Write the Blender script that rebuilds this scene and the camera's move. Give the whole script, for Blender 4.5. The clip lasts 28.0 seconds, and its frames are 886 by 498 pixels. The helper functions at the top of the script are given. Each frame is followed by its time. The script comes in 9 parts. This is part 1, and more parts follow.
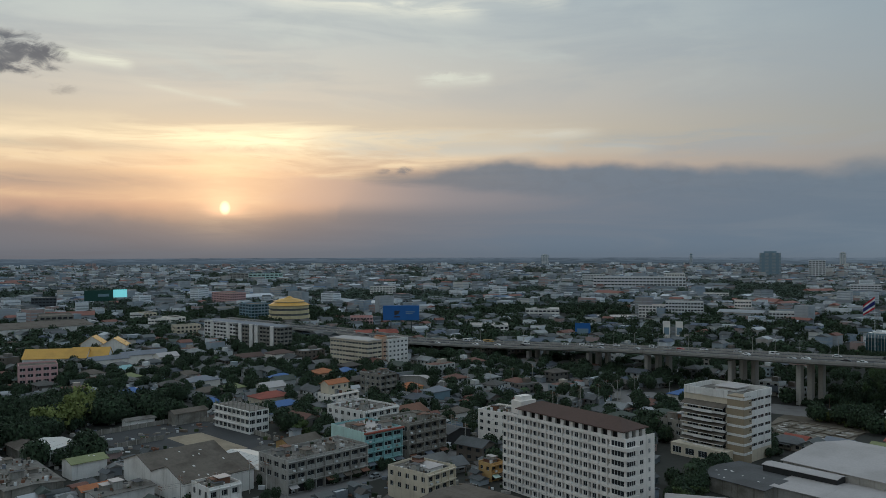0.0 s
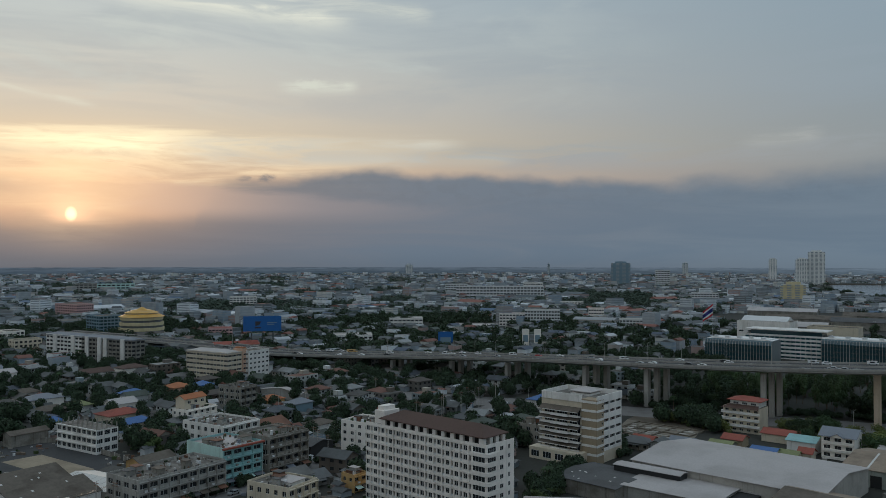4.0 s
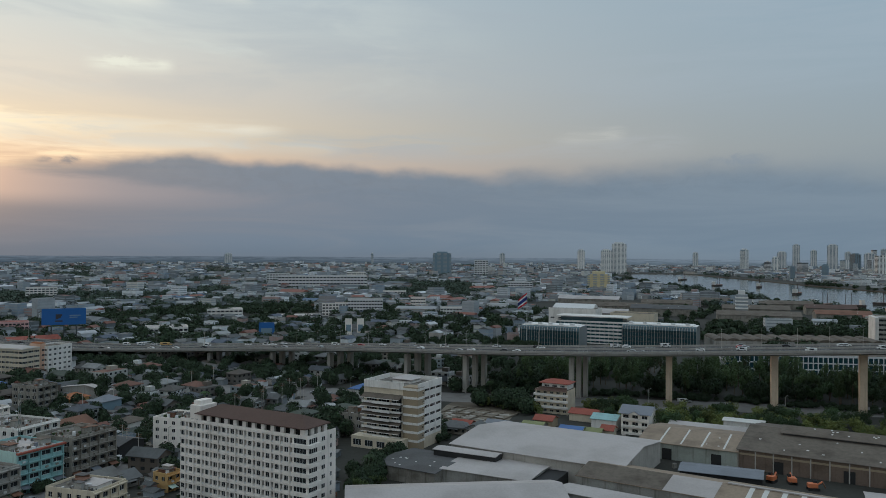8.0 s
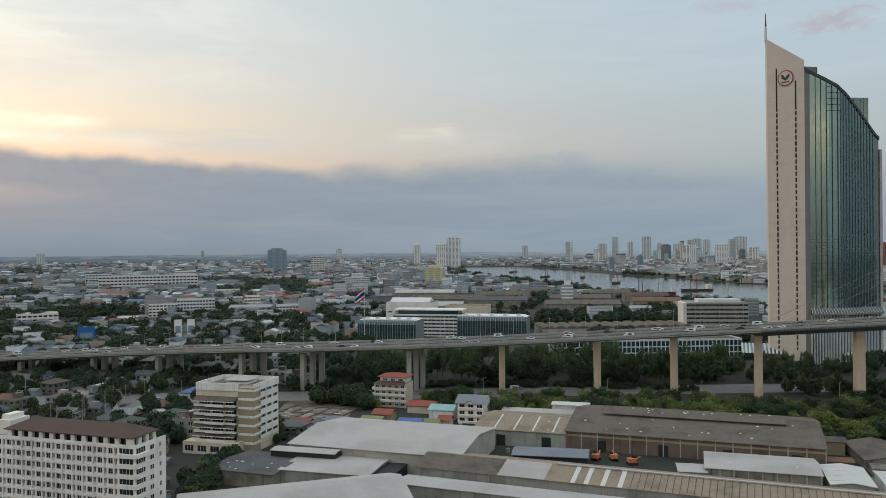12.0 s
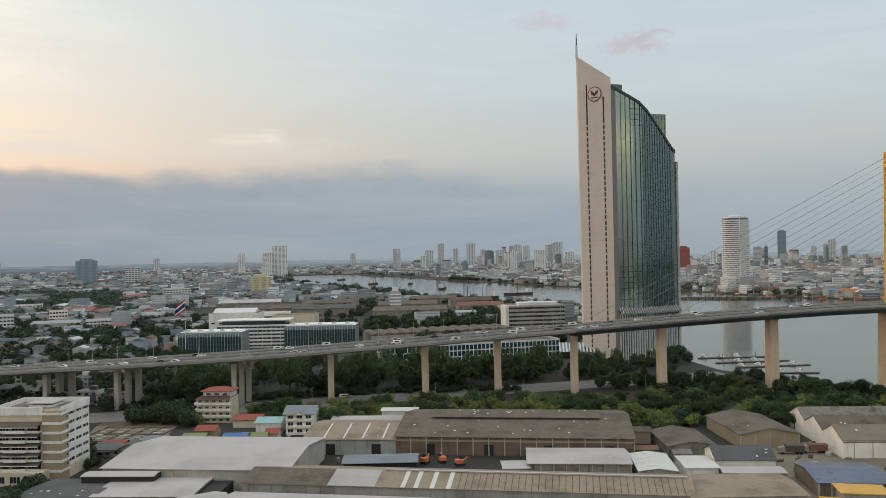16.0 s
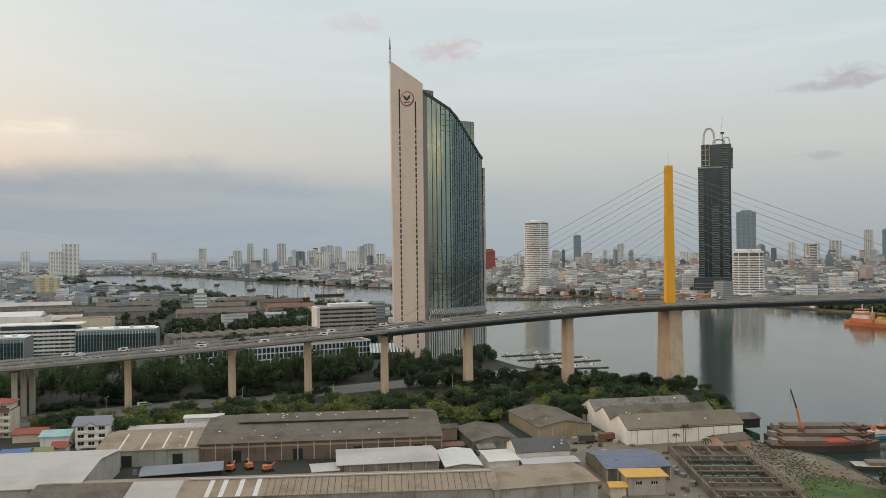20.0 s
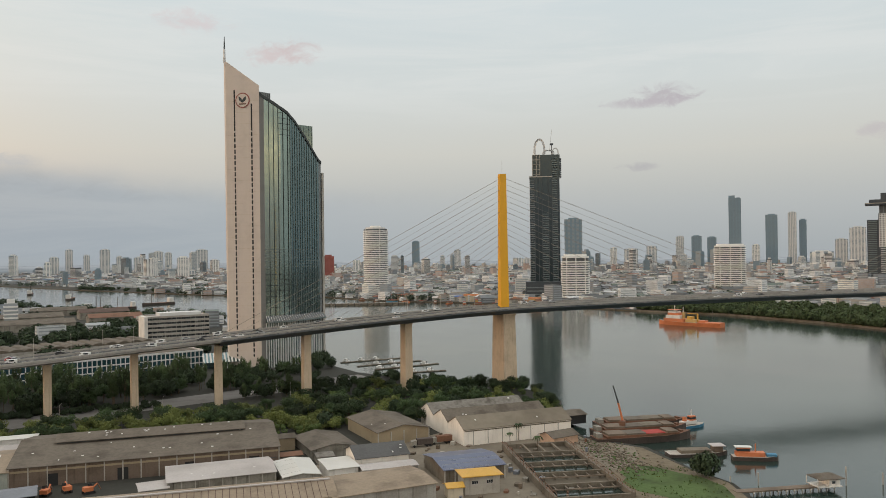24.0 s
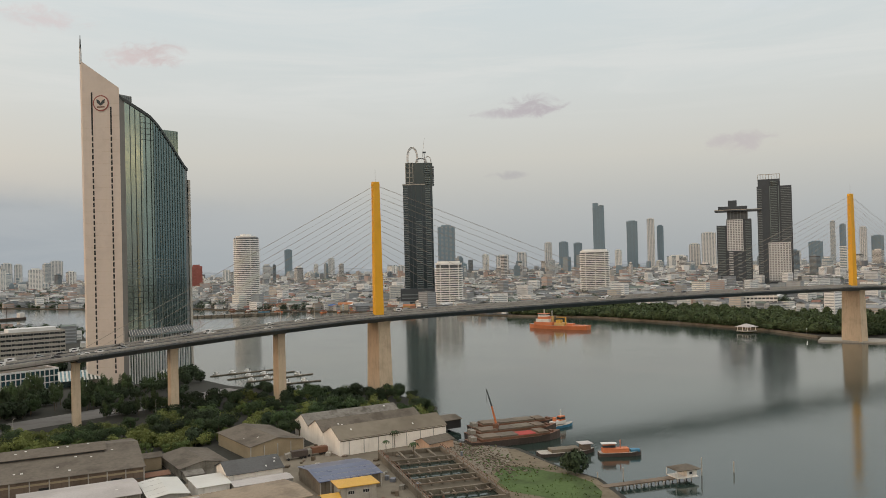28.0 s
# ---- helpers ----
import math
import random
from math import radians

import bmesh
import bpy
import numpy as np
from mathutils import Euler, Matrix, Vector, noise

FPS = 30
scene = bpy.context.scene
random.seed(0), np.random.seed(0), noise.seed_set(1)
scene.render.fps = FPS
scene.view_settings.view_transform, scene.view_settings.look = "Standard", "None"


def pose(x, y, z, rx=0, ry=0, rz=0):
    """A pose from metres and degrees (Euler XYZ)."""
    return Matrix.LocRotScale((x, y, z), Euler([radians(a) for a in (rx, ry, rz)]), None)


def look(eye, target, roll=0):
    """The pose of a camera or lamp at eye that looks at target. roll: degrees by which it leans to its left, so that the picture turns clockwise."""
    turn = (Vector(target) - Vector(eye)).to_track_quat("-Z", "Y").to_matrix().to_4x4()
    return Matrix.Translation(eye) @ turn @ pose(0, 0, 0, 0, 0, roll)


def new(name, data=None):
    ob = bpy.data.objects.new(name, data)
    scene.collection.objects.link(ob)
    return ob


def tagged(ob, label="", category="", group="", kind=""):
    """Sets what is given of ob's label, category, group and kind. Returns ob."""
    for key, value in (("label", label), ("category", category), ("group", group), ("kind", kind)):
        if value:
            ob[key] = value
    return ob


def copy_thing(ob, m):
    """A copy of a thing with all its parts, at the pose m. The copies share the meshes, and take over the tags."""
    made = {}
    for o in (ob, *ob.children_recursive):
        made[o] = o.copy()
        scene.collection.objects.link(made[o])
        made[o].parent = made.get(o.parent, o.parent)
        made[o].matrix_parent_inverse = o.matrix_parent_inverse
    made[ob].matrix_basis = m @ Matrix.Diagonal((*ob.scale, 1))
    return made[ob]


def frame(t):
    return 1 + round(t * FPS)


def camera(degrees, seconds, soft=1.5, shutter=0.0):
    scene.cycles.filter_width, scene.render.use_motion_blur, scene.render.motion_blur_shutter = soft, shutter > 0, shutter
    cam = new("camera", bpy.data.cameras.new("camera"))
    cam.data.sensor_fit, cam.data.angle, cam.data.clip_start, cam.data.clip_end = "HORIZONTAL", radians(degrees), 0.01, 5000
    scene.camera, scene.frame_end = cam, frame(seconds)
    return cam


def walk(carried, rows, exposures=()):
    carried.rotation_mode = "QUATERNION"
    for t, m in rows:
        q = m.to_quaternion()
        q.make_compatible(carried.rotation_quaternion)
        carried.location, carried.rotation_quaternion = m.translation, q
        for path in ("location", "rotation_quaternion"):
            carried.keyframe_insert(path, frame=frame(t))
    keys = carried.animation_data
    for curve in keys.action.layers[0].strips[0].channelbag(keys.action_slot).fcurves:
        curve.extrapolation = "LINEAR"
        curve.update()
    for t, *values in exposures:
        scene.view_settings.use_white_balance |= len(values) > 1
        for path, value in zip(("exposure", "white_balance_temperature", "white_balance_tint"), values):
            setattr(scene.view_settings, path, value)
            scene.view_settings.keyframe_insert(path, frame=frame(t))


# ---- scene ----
# ---- camera and walk ----
EYE = 78.0
ARM = 0.35
cam = camera(58.46, 28.0, soft=0.45)
ROWS = [
    (0.0, 0.00, 0.23, 0.11),
    (0.5, -0.75, 0.98, -0.09),
    (1.0, -1.65, 1.35, -1.09),
    (1.5, -2.87, 1.27, -0.96),
    (2.0, -4.64, 1.18, -0.27),
    (2.5, -5.63, 1.06, -0.18),
    (4.5, -11.55, 0.84, -0.03),
    (5.0, -13.33, 0.74, -0.05),
    (5.5, -15.09, 0.66, 0.05),
    (6.0, -16.63, 0.57, -0.00),
    (6.5, -18.10, 0.49, -0.06),
    (7.0, -19.39, 0.39, -0.34),
    (7.5, -20.88, 0.28, -0.51),
    (8.0, -22.51, 0.21, -0.36),
    (8.5, -24.21, 0.19, -0.24),
    (9.0, -25.85, 0.08, -0.20),
    (9.5, -27.37, 0.09, -0.15),
    (10.0, -28.65, 0.08, -0.19),
    (10.5, -29.92, 0.06, -0.10),
    (11.0, -31.43, -0.08, 0.05),
    (11.5, -32.84, -0.17, 0.27),
    (13.5, -39.20, 0.39, 0.92),
    (14.0, -40.88, 0.52, 1.06),
    (14.5, -42.13, 0.44, 1.14),
    (15.0, -43.59, 0.41, 1.20),
    (15.5, -45.19, 0.29, 1.27),
    (16.0, -46.69, 0.23, 1.14),
    (16.5, -48.46, 0.13, 0.75),
    (17.0, -50.18, 0.09, 0.60),
    (17.5, -52.05, 0.07, 0.60),
    (18.0, -53.64, 0.07, 0.43),
    (18.5, -55.06, 0.03, 0.42),
    (19.0, -56.61, 0.11, 0.50),
    (19.5, -58.41, 0.08, 0.59),
    (20.0, -60.23, 0.12, 0.58),
    (20.5, -61.89, 0.17, 0.45),
    (21.0, -63.69, 0.13, 0.47),
    (21.5, -65.28, 0.13, 0.35),
    (23.5, -70.52, 0.39, 0.62),
    (24.0, -71.83, 0.41, 0.71),
    (24.5, -73.04, 0.47, 0.76),
    (25.0, -74.50, 0.44, 0.88),
    (25.5, -75.76, 0.48, 0.90),
    (26.0, -76.63, 0.49, 0.98),
    (26.5, -77.50, 0.66, 1.10),
    (27.0, -78.79, 0.75, 1.26),
    (27.5, -80.04, 0.83, 1.34),
    (28.0, -80.91, 0.80, 1.41),
]


def hand(t, yaw, pitch, roll):
    a = radians(yaw)
    return t, pose(-math.sin(a) * ARM, math.cos(a) * ARM - ARM, EYE, 90 + pitch, roll, yaw)


walk(cam, [hand(*row) for row in ROWS],
     exposures=[(0.0, -0.98, 5050, 1), (5.0, -1.02, 5020, 1), (6.5, -0.97, 5020, 1), (8.5, -0.62, 5150, 2), (10.0, -0.36, 5320, 2.6), (11.0, -0.17, 5430, 3), (14.0, -0.13, 5640, 4.5), (16.0, 0.02, 5800, 6), (19.0, 0.06, 5980, 7), (21.0, 0.16, 6090, 7.5), (28.0, 0.11, 6340, 9.5)])


# ---- world, sun ----
def srgb(r, g, b):
    return tuple((c / 255 / 12.92) if c / 255 < 0.04045 else ((c / 255 + 0.055) / 1.055) ** 2.4 for c in (r, g, b))


class Graph:
    """Small helper to write node arithmetic."""

    def __init__(self, tree):
        self.tree = tree

    def node(self, kind, **props):
        n = self.tree.nodes.new(kind)
        for key, value in props.items():
            setattr(n, key, value)
        return n

    def link(self, a, b):
        self.tree.links.new(a, b)

    def feed(self, value, socket):
        if hasattr(value, "is_output"):
            self.link(value, socket)
        else:
            socket.default_value = value

    def math(self, op, a, b=0.0, c=0.0, clamp=False):
        n = self.node("ShaderNodeMath", operation=op, use_clamp=clamp)
        for value, socket in zip((a, b, c), n.inputs):
            self.feed(value, socket)
        return n.outputs[0]

    def step(self, x, lo, hi):
        n = self.node("ShaderNodeMapRange", interpolation_type="SMOOTHSTEP")
        self.feed(x, n.inputs[0])
        self.feed(lo, n.inputs[1])
        self.feed(hi, n.inputs[2])
        return n.outputs[0]

    def ramp(self, x, stops):
        n = self.node("ShaderNodeValToRGB")
        els = n.color_ramp.elements
        while len(els) < len(stops):
            els.new(0.5)
        for el, (pos, col) in zip(els, stops):
            el.position, el.color = pos, (*col, 1)
        self.feed(x, n.inputs[0])
        return n.outputs[0]

    def mix(self, fac, a, b, mode="MIX"):
        n = self.node("ShaderNodeMix", data_type="RGBA", blend_type=mode)
        self.feed(fac, n.inputs[0])
        for value, socket in ((a, n.inputs[6]), (b, n.inputs[7])):
            self.feed(value if hasattr(value, "is_output") or len(value) == 4 else (*value, 1), socket)
        return n.outputs[2]

    def bump2(self, x, centre, width):
        d = self.math("DIVIDE", self.math("SUBTRACT", x, centre), width)
        return self.math("MULTIPLY", d, d)

    def noise(self, vector, scale, detail=4.0, rough=0.55, warp=0.0):
        n = self.node("ShaderNodeTexNoise")
        n.inputs["Distortion"].default_value = warp
        n.inputs["Scale"].default_value, n.inputs["Detail"].default_value, n.inputs["Roughness"].default_value = scale, detail, rough
        if vector is not None:
            self.link(vector, n.inputs["Vector"])
        return n.outputs[0]


SUN_AZ, SUN_EL = -15.4, 3.1
world = bpy.data.worlds.new("evening_sky")
scene.world = world
world.use_nodes = True
world.node_tree.nodes.clear()
g = Graph(world.node_tree)
coords = g.node("ShaderNodeTexCoord").outputs["Generated"]
xyz = g.node("ShaderNodeSeparateXYZ")
g.link(coords, xyz.inputs[0])
DEG = 180 / math.pi
el = g.math("MULTIPLY", g.math("ARCSINE", xyz.outputs[2]), DEG)
az = g.math("MULTIPLY", g.math("ARCTAN2", xyz.outputs[0], xyz.outputs[1]), DEG)
def spread(u, v):
    """Noise coordinates: bearing and height in degrees, scaled."""
    n = g.node("ShaderNodeCombineXYZ")
    g.link(g.math("MULTIPLY", az, u), n.inputs[0])
    g.link(g.math("MULTIPLY", el, v), n.inputs[1])
    return n.outputs[0]


streak = g.noise(spread(0.05, 0.42), 1.0, 7.0, 0.62, 0.7)
fine = g.noise(spread(0.15, 1.1), 1.0, 6.0, 0.62, 0.9)
puff = g.noise(spread(0.7, 1.25), 1.0, 8.0, 0.62, 0.6)


def hump(x, centre, width):
    """A soft bump of height 1."""
    return g.math("EXPONENT", g.math("MULTIPLY", g.bump2(x, centre, width), -0.5))


def less(x):
    return g.math("SUBTRACT", 1.0, x)


def times(*xs):
    out = xs[0]
    for x in xs[1:]:
        out = g.math("MULTIPLY", out, x)
    return out


# clear sky: by height, warm towards the sun, cooler away
up = g.math("DIVIDE", el, 40.0, clamp=True)
cool = g.ramp(up, [(0.0, (0.34, 0.355, 0.355)), (0.075, (0.42, 0.425, 0.41)), (0.18, (0.56, 0.54, 0.485)), (0.3, (0.59, 0.605, 0.58)), (0.5, (0.58, 0.63, 0.635)), (1.0, (0.98, 0.97, 0.93))])
warm = g.ramp(up, [(0.0, (0.5, 0.38, 0.31)), (0.08, (1.25, 0.68, 0.4)), (0.15, (1.65, 0.98, 0.52)), (0.2, (1.6, 1.12, 0.64)), (0.27, (1.43, 1.11, 0.78)), (0.38, (1.25, 1.11, 0.89)), (0.5, (1.07, 1.03, 0.91)), (1.0, (0.98, 0.97, 0.93))])
sky = g.mix(hump(az, SUN_AZ, 25.0), cool, warm)
# thin grey veils high up
higher = times(g.step(streak, 0.4, 0.66), g.step(el, 8.0, 13.0))
sky = g.mix(g.math("MULTIPLY", higher, 0.34), sky, (0.72, 0.7, 0.66))
sky = g.mix(times(g.step(g.noise(spread(0.07, 0.2), 1.0, 5.0, 0.6, 0.5), 0.5, 0.68), g.step(el, 9.5, 12.0), less(g.step(az, -2.0, 30.0)), 0.5), sky, (1.3, 1.18, 0.92))
# the broad bright veil above the sun
wob = g.math("ADD", g.math("MULTIPLY", g.math("SUBTRACT", streak, 0.5), 4.5), g.math("MULTIPLY", g.math("SUBTRACT", fine, 0.5), 1.8))
lift = g.math("ADD", el, wob)
ridge = g.step(g.math("ADD", g.math("MULTIPLY", streak, 0.5), g.math("MULTIPLY", fine, 0.5)), 0.38, 0.62)
veil = times(less(g.step(lift, 8.0, 9.3)), g.step(lift, 4.4, 7.8), less(g.step(az, -10.0, 10.0)))
sky = g.mix(times(veil, g.math("ADD", g.math("MULTIPLY", ridge, 0.75), 0.2)), sky, (2.2, 1.55, 0.86))
sky = g.mix(times(veil, hump(az, -13.5, 5.0), g.math("ADD", g.math("MULTIPLY", ridge, 0.7), 0.2)), sky, (3.1, 2.4, 1.3))
# dull layers between the veil and the haze
dull = times(hump(lift, 5.2, 0.9), hump(az, -14.0, 12.0), less(ridge))
sky = g.mix(g.math("MULTIPLY", dull, 0.75), sky, (0.92, 0.62, 0.42))


def ribbon(sky, a0, a1, e0, e1, thick, colour, power, ease=3.0):
    """A drawn-out wisp from one bearing and height to another."""
    along_it = g.math("DIVIDE", g.math("SUBTRACT", az, a0), a1 - a0)
    middle = g.math("ADD", g.math("MULTIPLY", along_it, e1 - e0), e0)
    middle = g.math("ADD", middle, g.math("MULTIPLY", g.math("SUBTRACT", fine, 0.5), thick * 2.2))
    m = times(hump(el, middle, thick), g.step(az, a0 - ease, a0 + ease), less(g.step(az, a1 - ease * 0.8, a1 + ease * 0.4)))
    return g.mix(times(m, g.math("ADD", g.math("MULTIPLY", g.step(fine, 0.35, 0.62), 0.7), 0.3), power), sky, colour)


for row in [(-14.0, 3.0, 17.9, 17.0, 0.6, (1.75, 1.5, 1.08), 0.95), (2.0, 9.0, 17.9, 17.3, 0.4, (1.35, 1.2, 0.92), 0.8, 1.5), (-26.0, -21.4, 12.9, 12.5, 0.26, (1.75, 1.5, 1.05), 0.95, 1.0), (-21.0, -14.0, 11.4, 10.2, 0.16, (1.6, 1.32, 0.92), 0.7, 1.5),
            (-1.5, 3.6, 12.2, 12.4, 0.3, (1.5, 1.3, 0.95), 0.9, 1.0), (31.0, 35.5, 8.1, 8.3, 0.3, (1.0, 0.86, 0.68), 0.85, 1.2), (-9.0, 11.0, 8.0, 8.4, 0.32, (1.5, 1.22, 0.86), 0.95), (-8.0, 15.5, 7.2, 7.35, 0.3, (1.35, 1.1, 0.8), 0.9), (-7.0, 9.0, 7.6, 7.8, 0.5, (1.25, 1.0, 0.72), 0.7),
            (-34.0, -8.0, 6.5, 6.3, 0.4, (1.9, 1.25, 0.66), 0.95), (-34.0, -9.0, 5.4, 5.5, 0.25, (1.8, 1.1, 0.56), 0.9), (-33.0, -17.0, 4.9, 4.4, 0.3, (0.82, 0.56, 0.4), 0.85), (-34.0, -12.0, 3.9, 3.6, 0.2, (1.6, 0.95, 0.5), 0.9), (-13.0, -4.0, 5.9, 6.6, 0.3, (1.6, 1.1, 0.66), 0.8), (-14.0, -5.0, 3.7, 4.7, 0.22, (1.3, 0.8, 0.52), 0.8), (-32.0, -10.0, 7.0, 7.2, 0.25, (1.15, 0.85, 0.55), 0.7), (-24.0, -12.0, 4.4, 3.9, 0.3, (1.5, 0.9, 0.48), 0.7), (-28.0, -13.0, 5.2, 4.6, 0.35, (0.85, 0.58, 0.4), 0.7),
            (-11.0, -1.0, 4.6, 5.4, 0.4, (0.62, 0.46, 0.38), 0.7), (8.0, 26.0, 7.4, 7.9, 0.5, (0.8, 0.74, 0.64), 0.6), (14.0, 40.0, 6.9, 7.6, 0.6, (0.78, 0.7, 0.62), 0.5)]:
    sky = ribbon(sky, *row)
# grey-blue bank along the horizon, a thin layer under the sun; its upper edge by bearing
EDGE = ((-40, 2.7), (-20, 2.75), (-10, 3.0), (-7.6, 3.3), (-6.2, 5.1), (-5, 5.45), (-2, 5.8), (2.7, 6.6), (6, 6.55), (12.7, 6.15), (17, 6.0), (25.4, 5.55), (34, 5.75), (43, 6.15), (49, 5.5), (56.5, 4.7), (80, 4.4))
edge = g.math("MULTIPLY", g.ramp(g.math("DIVIDE", g.math("ADD", az, 40.0), 120.0, clamp=True), [((a_ + 40) / 120, (e_ / 10,) * 3) for a_, e_ in EDGE]), 10.0)
reach = g.step(az, -7.5, -3.0)
edge = g.math("ADD", edge, g.math("MULTIPLY", g.math("SUBTRACT", g.noise(spread(0.3, 0.55), 1.0, 3.5, 0.5), 0.5), 1.3))
soft = g.math("ADD", g.math("MULTIPLY", less(g.step(az, -6.0, 4.0)), 0.5), 0.6)
soft = g.math("ADD", soft, g.math("MULTIPLY", g.step(az, 14.0, 50.0), 0.9))
bank = less(g.step(el, g.math("SUBTRACT", edge, soft), g.math("ADD", edge, g.math("MULTIPLY", soft, 0.7))))
floor_of_wedge = g.math("ADD", 5.3, g.math("MULTIPLY", g.math("ADD", az, 5.0), -0.085))
rift = times(g.step(el, 2.5, 3.9), less(g.step(g.math("ADD", el, g.math("MULTIPLY", g.math("SUBTRACT", fine, 0.5), 0.9)), g.math("SUBTRACT", floor_of_wedge, 0.55), g.math("ADD", floor_of_wedge, 0.15))), less(g.step(az, -3.0, 14.0)), g.step(az, -14.0, -9.5))
fade = g.math("ADD", g.math("MULTIPLY", less(g.step(az, 30.0, 88.0)), 0.76), 0.13)
bankcol = g.mix(g.step(az, -22.0, 10.0), (0.335, 0.285, 0.272), (0.292, 0.338, 0.385))
bankcol = g.mix(g.step(az, 14.0, 45.0), bankcol, (0.315, 0.36, 0.4))
bankcol = g.mix(g.step(az, 48.0, 84.0), bankcol, (0.46, 0.475, 0.48))
bankcol = g.mix(times(g.step(puff, 0.42, 0.62), g.step(el, 3.0, 5.0), g.step(az, -6.0, 2.0), 0.3), bankcol, (0.25, 0.285, 0.32))
bankcol = g.mix(times(g.step(streak, 0.38, 0.62), less(g.step(el, 3.0, 7.5)), 0.45), bankcol, g.mix(g.step(az, 0.0, 40.0), (0.39, 0.365, 0.365), (0.42, 0.45, 0.465)))
sky = g.mix(times(bank, fade), sky, bankcol)
sky = g.mix(g.math("MULTIPLY", rift, 0.9), sky, g.mix(g.step(az, -13.0, 2.0), (1.2, 0.74, 0.5), (0.62, 0.49, 0.44)))


def cloud(sky, a, e, wide, tall, colour, power):
    """A small cloud of its own round a bearing and a height."""
    d = g.math("ADD", g.bump2(az, a, wide), g.bump2(el, e, tall))
    m = g.step(g.math("ADD", g.math("SUBTRACT", 1.0, d), g.math("MULTIPLY", g.math("SUBTRACT", puff, 0.5), 4.0)), 0.0, 1.3)
    m = g.math("MULTIPLY", m, g.math("EXPONENT", g.math("MULTIPLY", d, -0.5)))
    return g.mix(g.math("MULTIPLY", m, power, clamp=True), sky, colour)


for row in [(-29.2, 13.2, 3.0, 0.9, (0.27, 0.25, 0.25), 1.0), (-27.0, 12.9, 1.9, 0.75, (0.28, 0.255, 0.25), 1.0), (-28.6, 11.7, 2.6, 0.6, (0.29, 0.26, 0.25), 1.0), (-28.0, 12.5, 3.0, 1.1, (0.3, 0.27, 0.26), 0.9), (-25.6, 10.6, 1.2, 0.45, (0.62, 0.5, 0.4), 0.6),
                        (0.3, 12.5, 1.3, 0.45, (1.5, 1.3, 0.95), 0.9), (43.0, 6.3, 2.2, 0.5, (0.46, 0.46, 0.46), 0.7),
            (-4.3, 5.75, 0.7, 0.3, (0.36, 0.33, 0.33), 0.8), (-2.7, 5.85, 0.9, 0.35, (0.33, 0.32, 0.33), 0.85),
            (61.2, 14.2, 2.4, 1.05, srgb(198, 183, 180), 0.95), (59.6, 13.9, 2.4, 0.7, srgb(202, 188, 185), 0.8), (54.3, 16.0, 3.2, 0.9, srgb(206, 192, 190), 0.7),
            (87.7, 10.8, 2.8, 0.95, srgb(178, 170, 172), 0.9), (86.8, 10.4, 4.4, 0.5, srgb(180, 172, 174), 0.8), (101.7, 7.5, 2.6, 0.95, srgb(186, 178, 177), 0.8), (85.7, 6.0, 1.6, 0.4, srgb(172, 168, 168), 0.7),
            (104.0, 16.5, 5.0, 1.0, srgb(214, 216, 218), 0.2)]:
    sky = cloud(sky, *row)
# the sun, low in the haze, its foot lost in the layer below
low_haze = g.step(el, 2.2, 3.05)
d2 = g.math("ADD", g.bump2(az, SUN_AZ, 1.0), g.bump2(el, SUN_EL, 1.0))
wide = g.math("EXPONENT", g.math("MULTIPLY", g.math("ADD", g.bump2(az, SUN_AZ, 6.0), g.bump2(el, SUN_EL + 2.0, 2.2)), -0.7))
sky = g.mix(times(wide, 0.55), sky, (2.3, 1.25, 0.6))
pillar = times(hump(az, SUN_AZ, 1.9), hump(el, SUN_EL + 1.3, 1.5), g.math("ADD", g.math("MULTIPLY", ridge, 0.6), 0.4))
sky = g.mix(g.math("MULTIPLY", pillar, 0.5), sky, (2.8, 1.75, 0.85))
glow = g.math("EXPONENT", g.math("MULTIPLY", d2, -0.8))
sky = g.mix(times(glow, low_haze, 0.85), sky, (2.9, 1.5, 0.74))
core = g.math("ADD", g.bump2(az, SUN_AZ, 0.16), g.bump2(el, SUN_EL, 0.22))
disc = times(less(g.step(core, 0.0, 7.0)), low_haze, g.math("ADD", g.math("MULTIPLY", fine, 0.5), 0.7, clamp=True))
sky = g.mix(disc, sky, (3.6, 2.7, 1.35))
haze = g.math("SUBTRACT", 1.0, g.step(el, -1.2, 0.9))
sky = g.mix(g.math("MULTIPLY", haze, 0.6), sky, g.mix(g.step(az, 10.0, 60.0), (0.25, 0.25, 0.26), (0.36, 0.375, 0.38)))
ground_side = g.math("SUBTRACT", 1.0, g.step(el, -6.0, -1.5))
sky = g.mix(ground_side, sky, (0.06, 0.062, 0.055))
# the sunset side leans to red
sky = g.mix(less(g.step(az, 25.0, 60.0)), sky, (1.05, 0.995, 0.95), "MULTIPLY")
painted = g.node("ShaderNodeBackground")
g.link(sky, painted.inputs[0])
painted.inputs[1].default_value = 1.0
air = g.node("ShaderNodeTexSky", sky_type="NISHITA", sun_disc=False, sun_elevation=radians(SUN_EL), sun_rotation=radians(SUN_AZ), dust_density=4.0)
clear = g.node("ShaderNodeBackground")
g.link(air.outputs[0], clear.inputs[0])
clear.inputs[1].default_value = 0.006
both = g.node("ShaderNodeAddShader")
g.link(painted.outputs[0], both.inputs[0])
g.link(clear.outputs[0], both.inputs[1])
g.link(both.outputs[0], g.node("ShaderNodeOutputWorld").inputs[0])

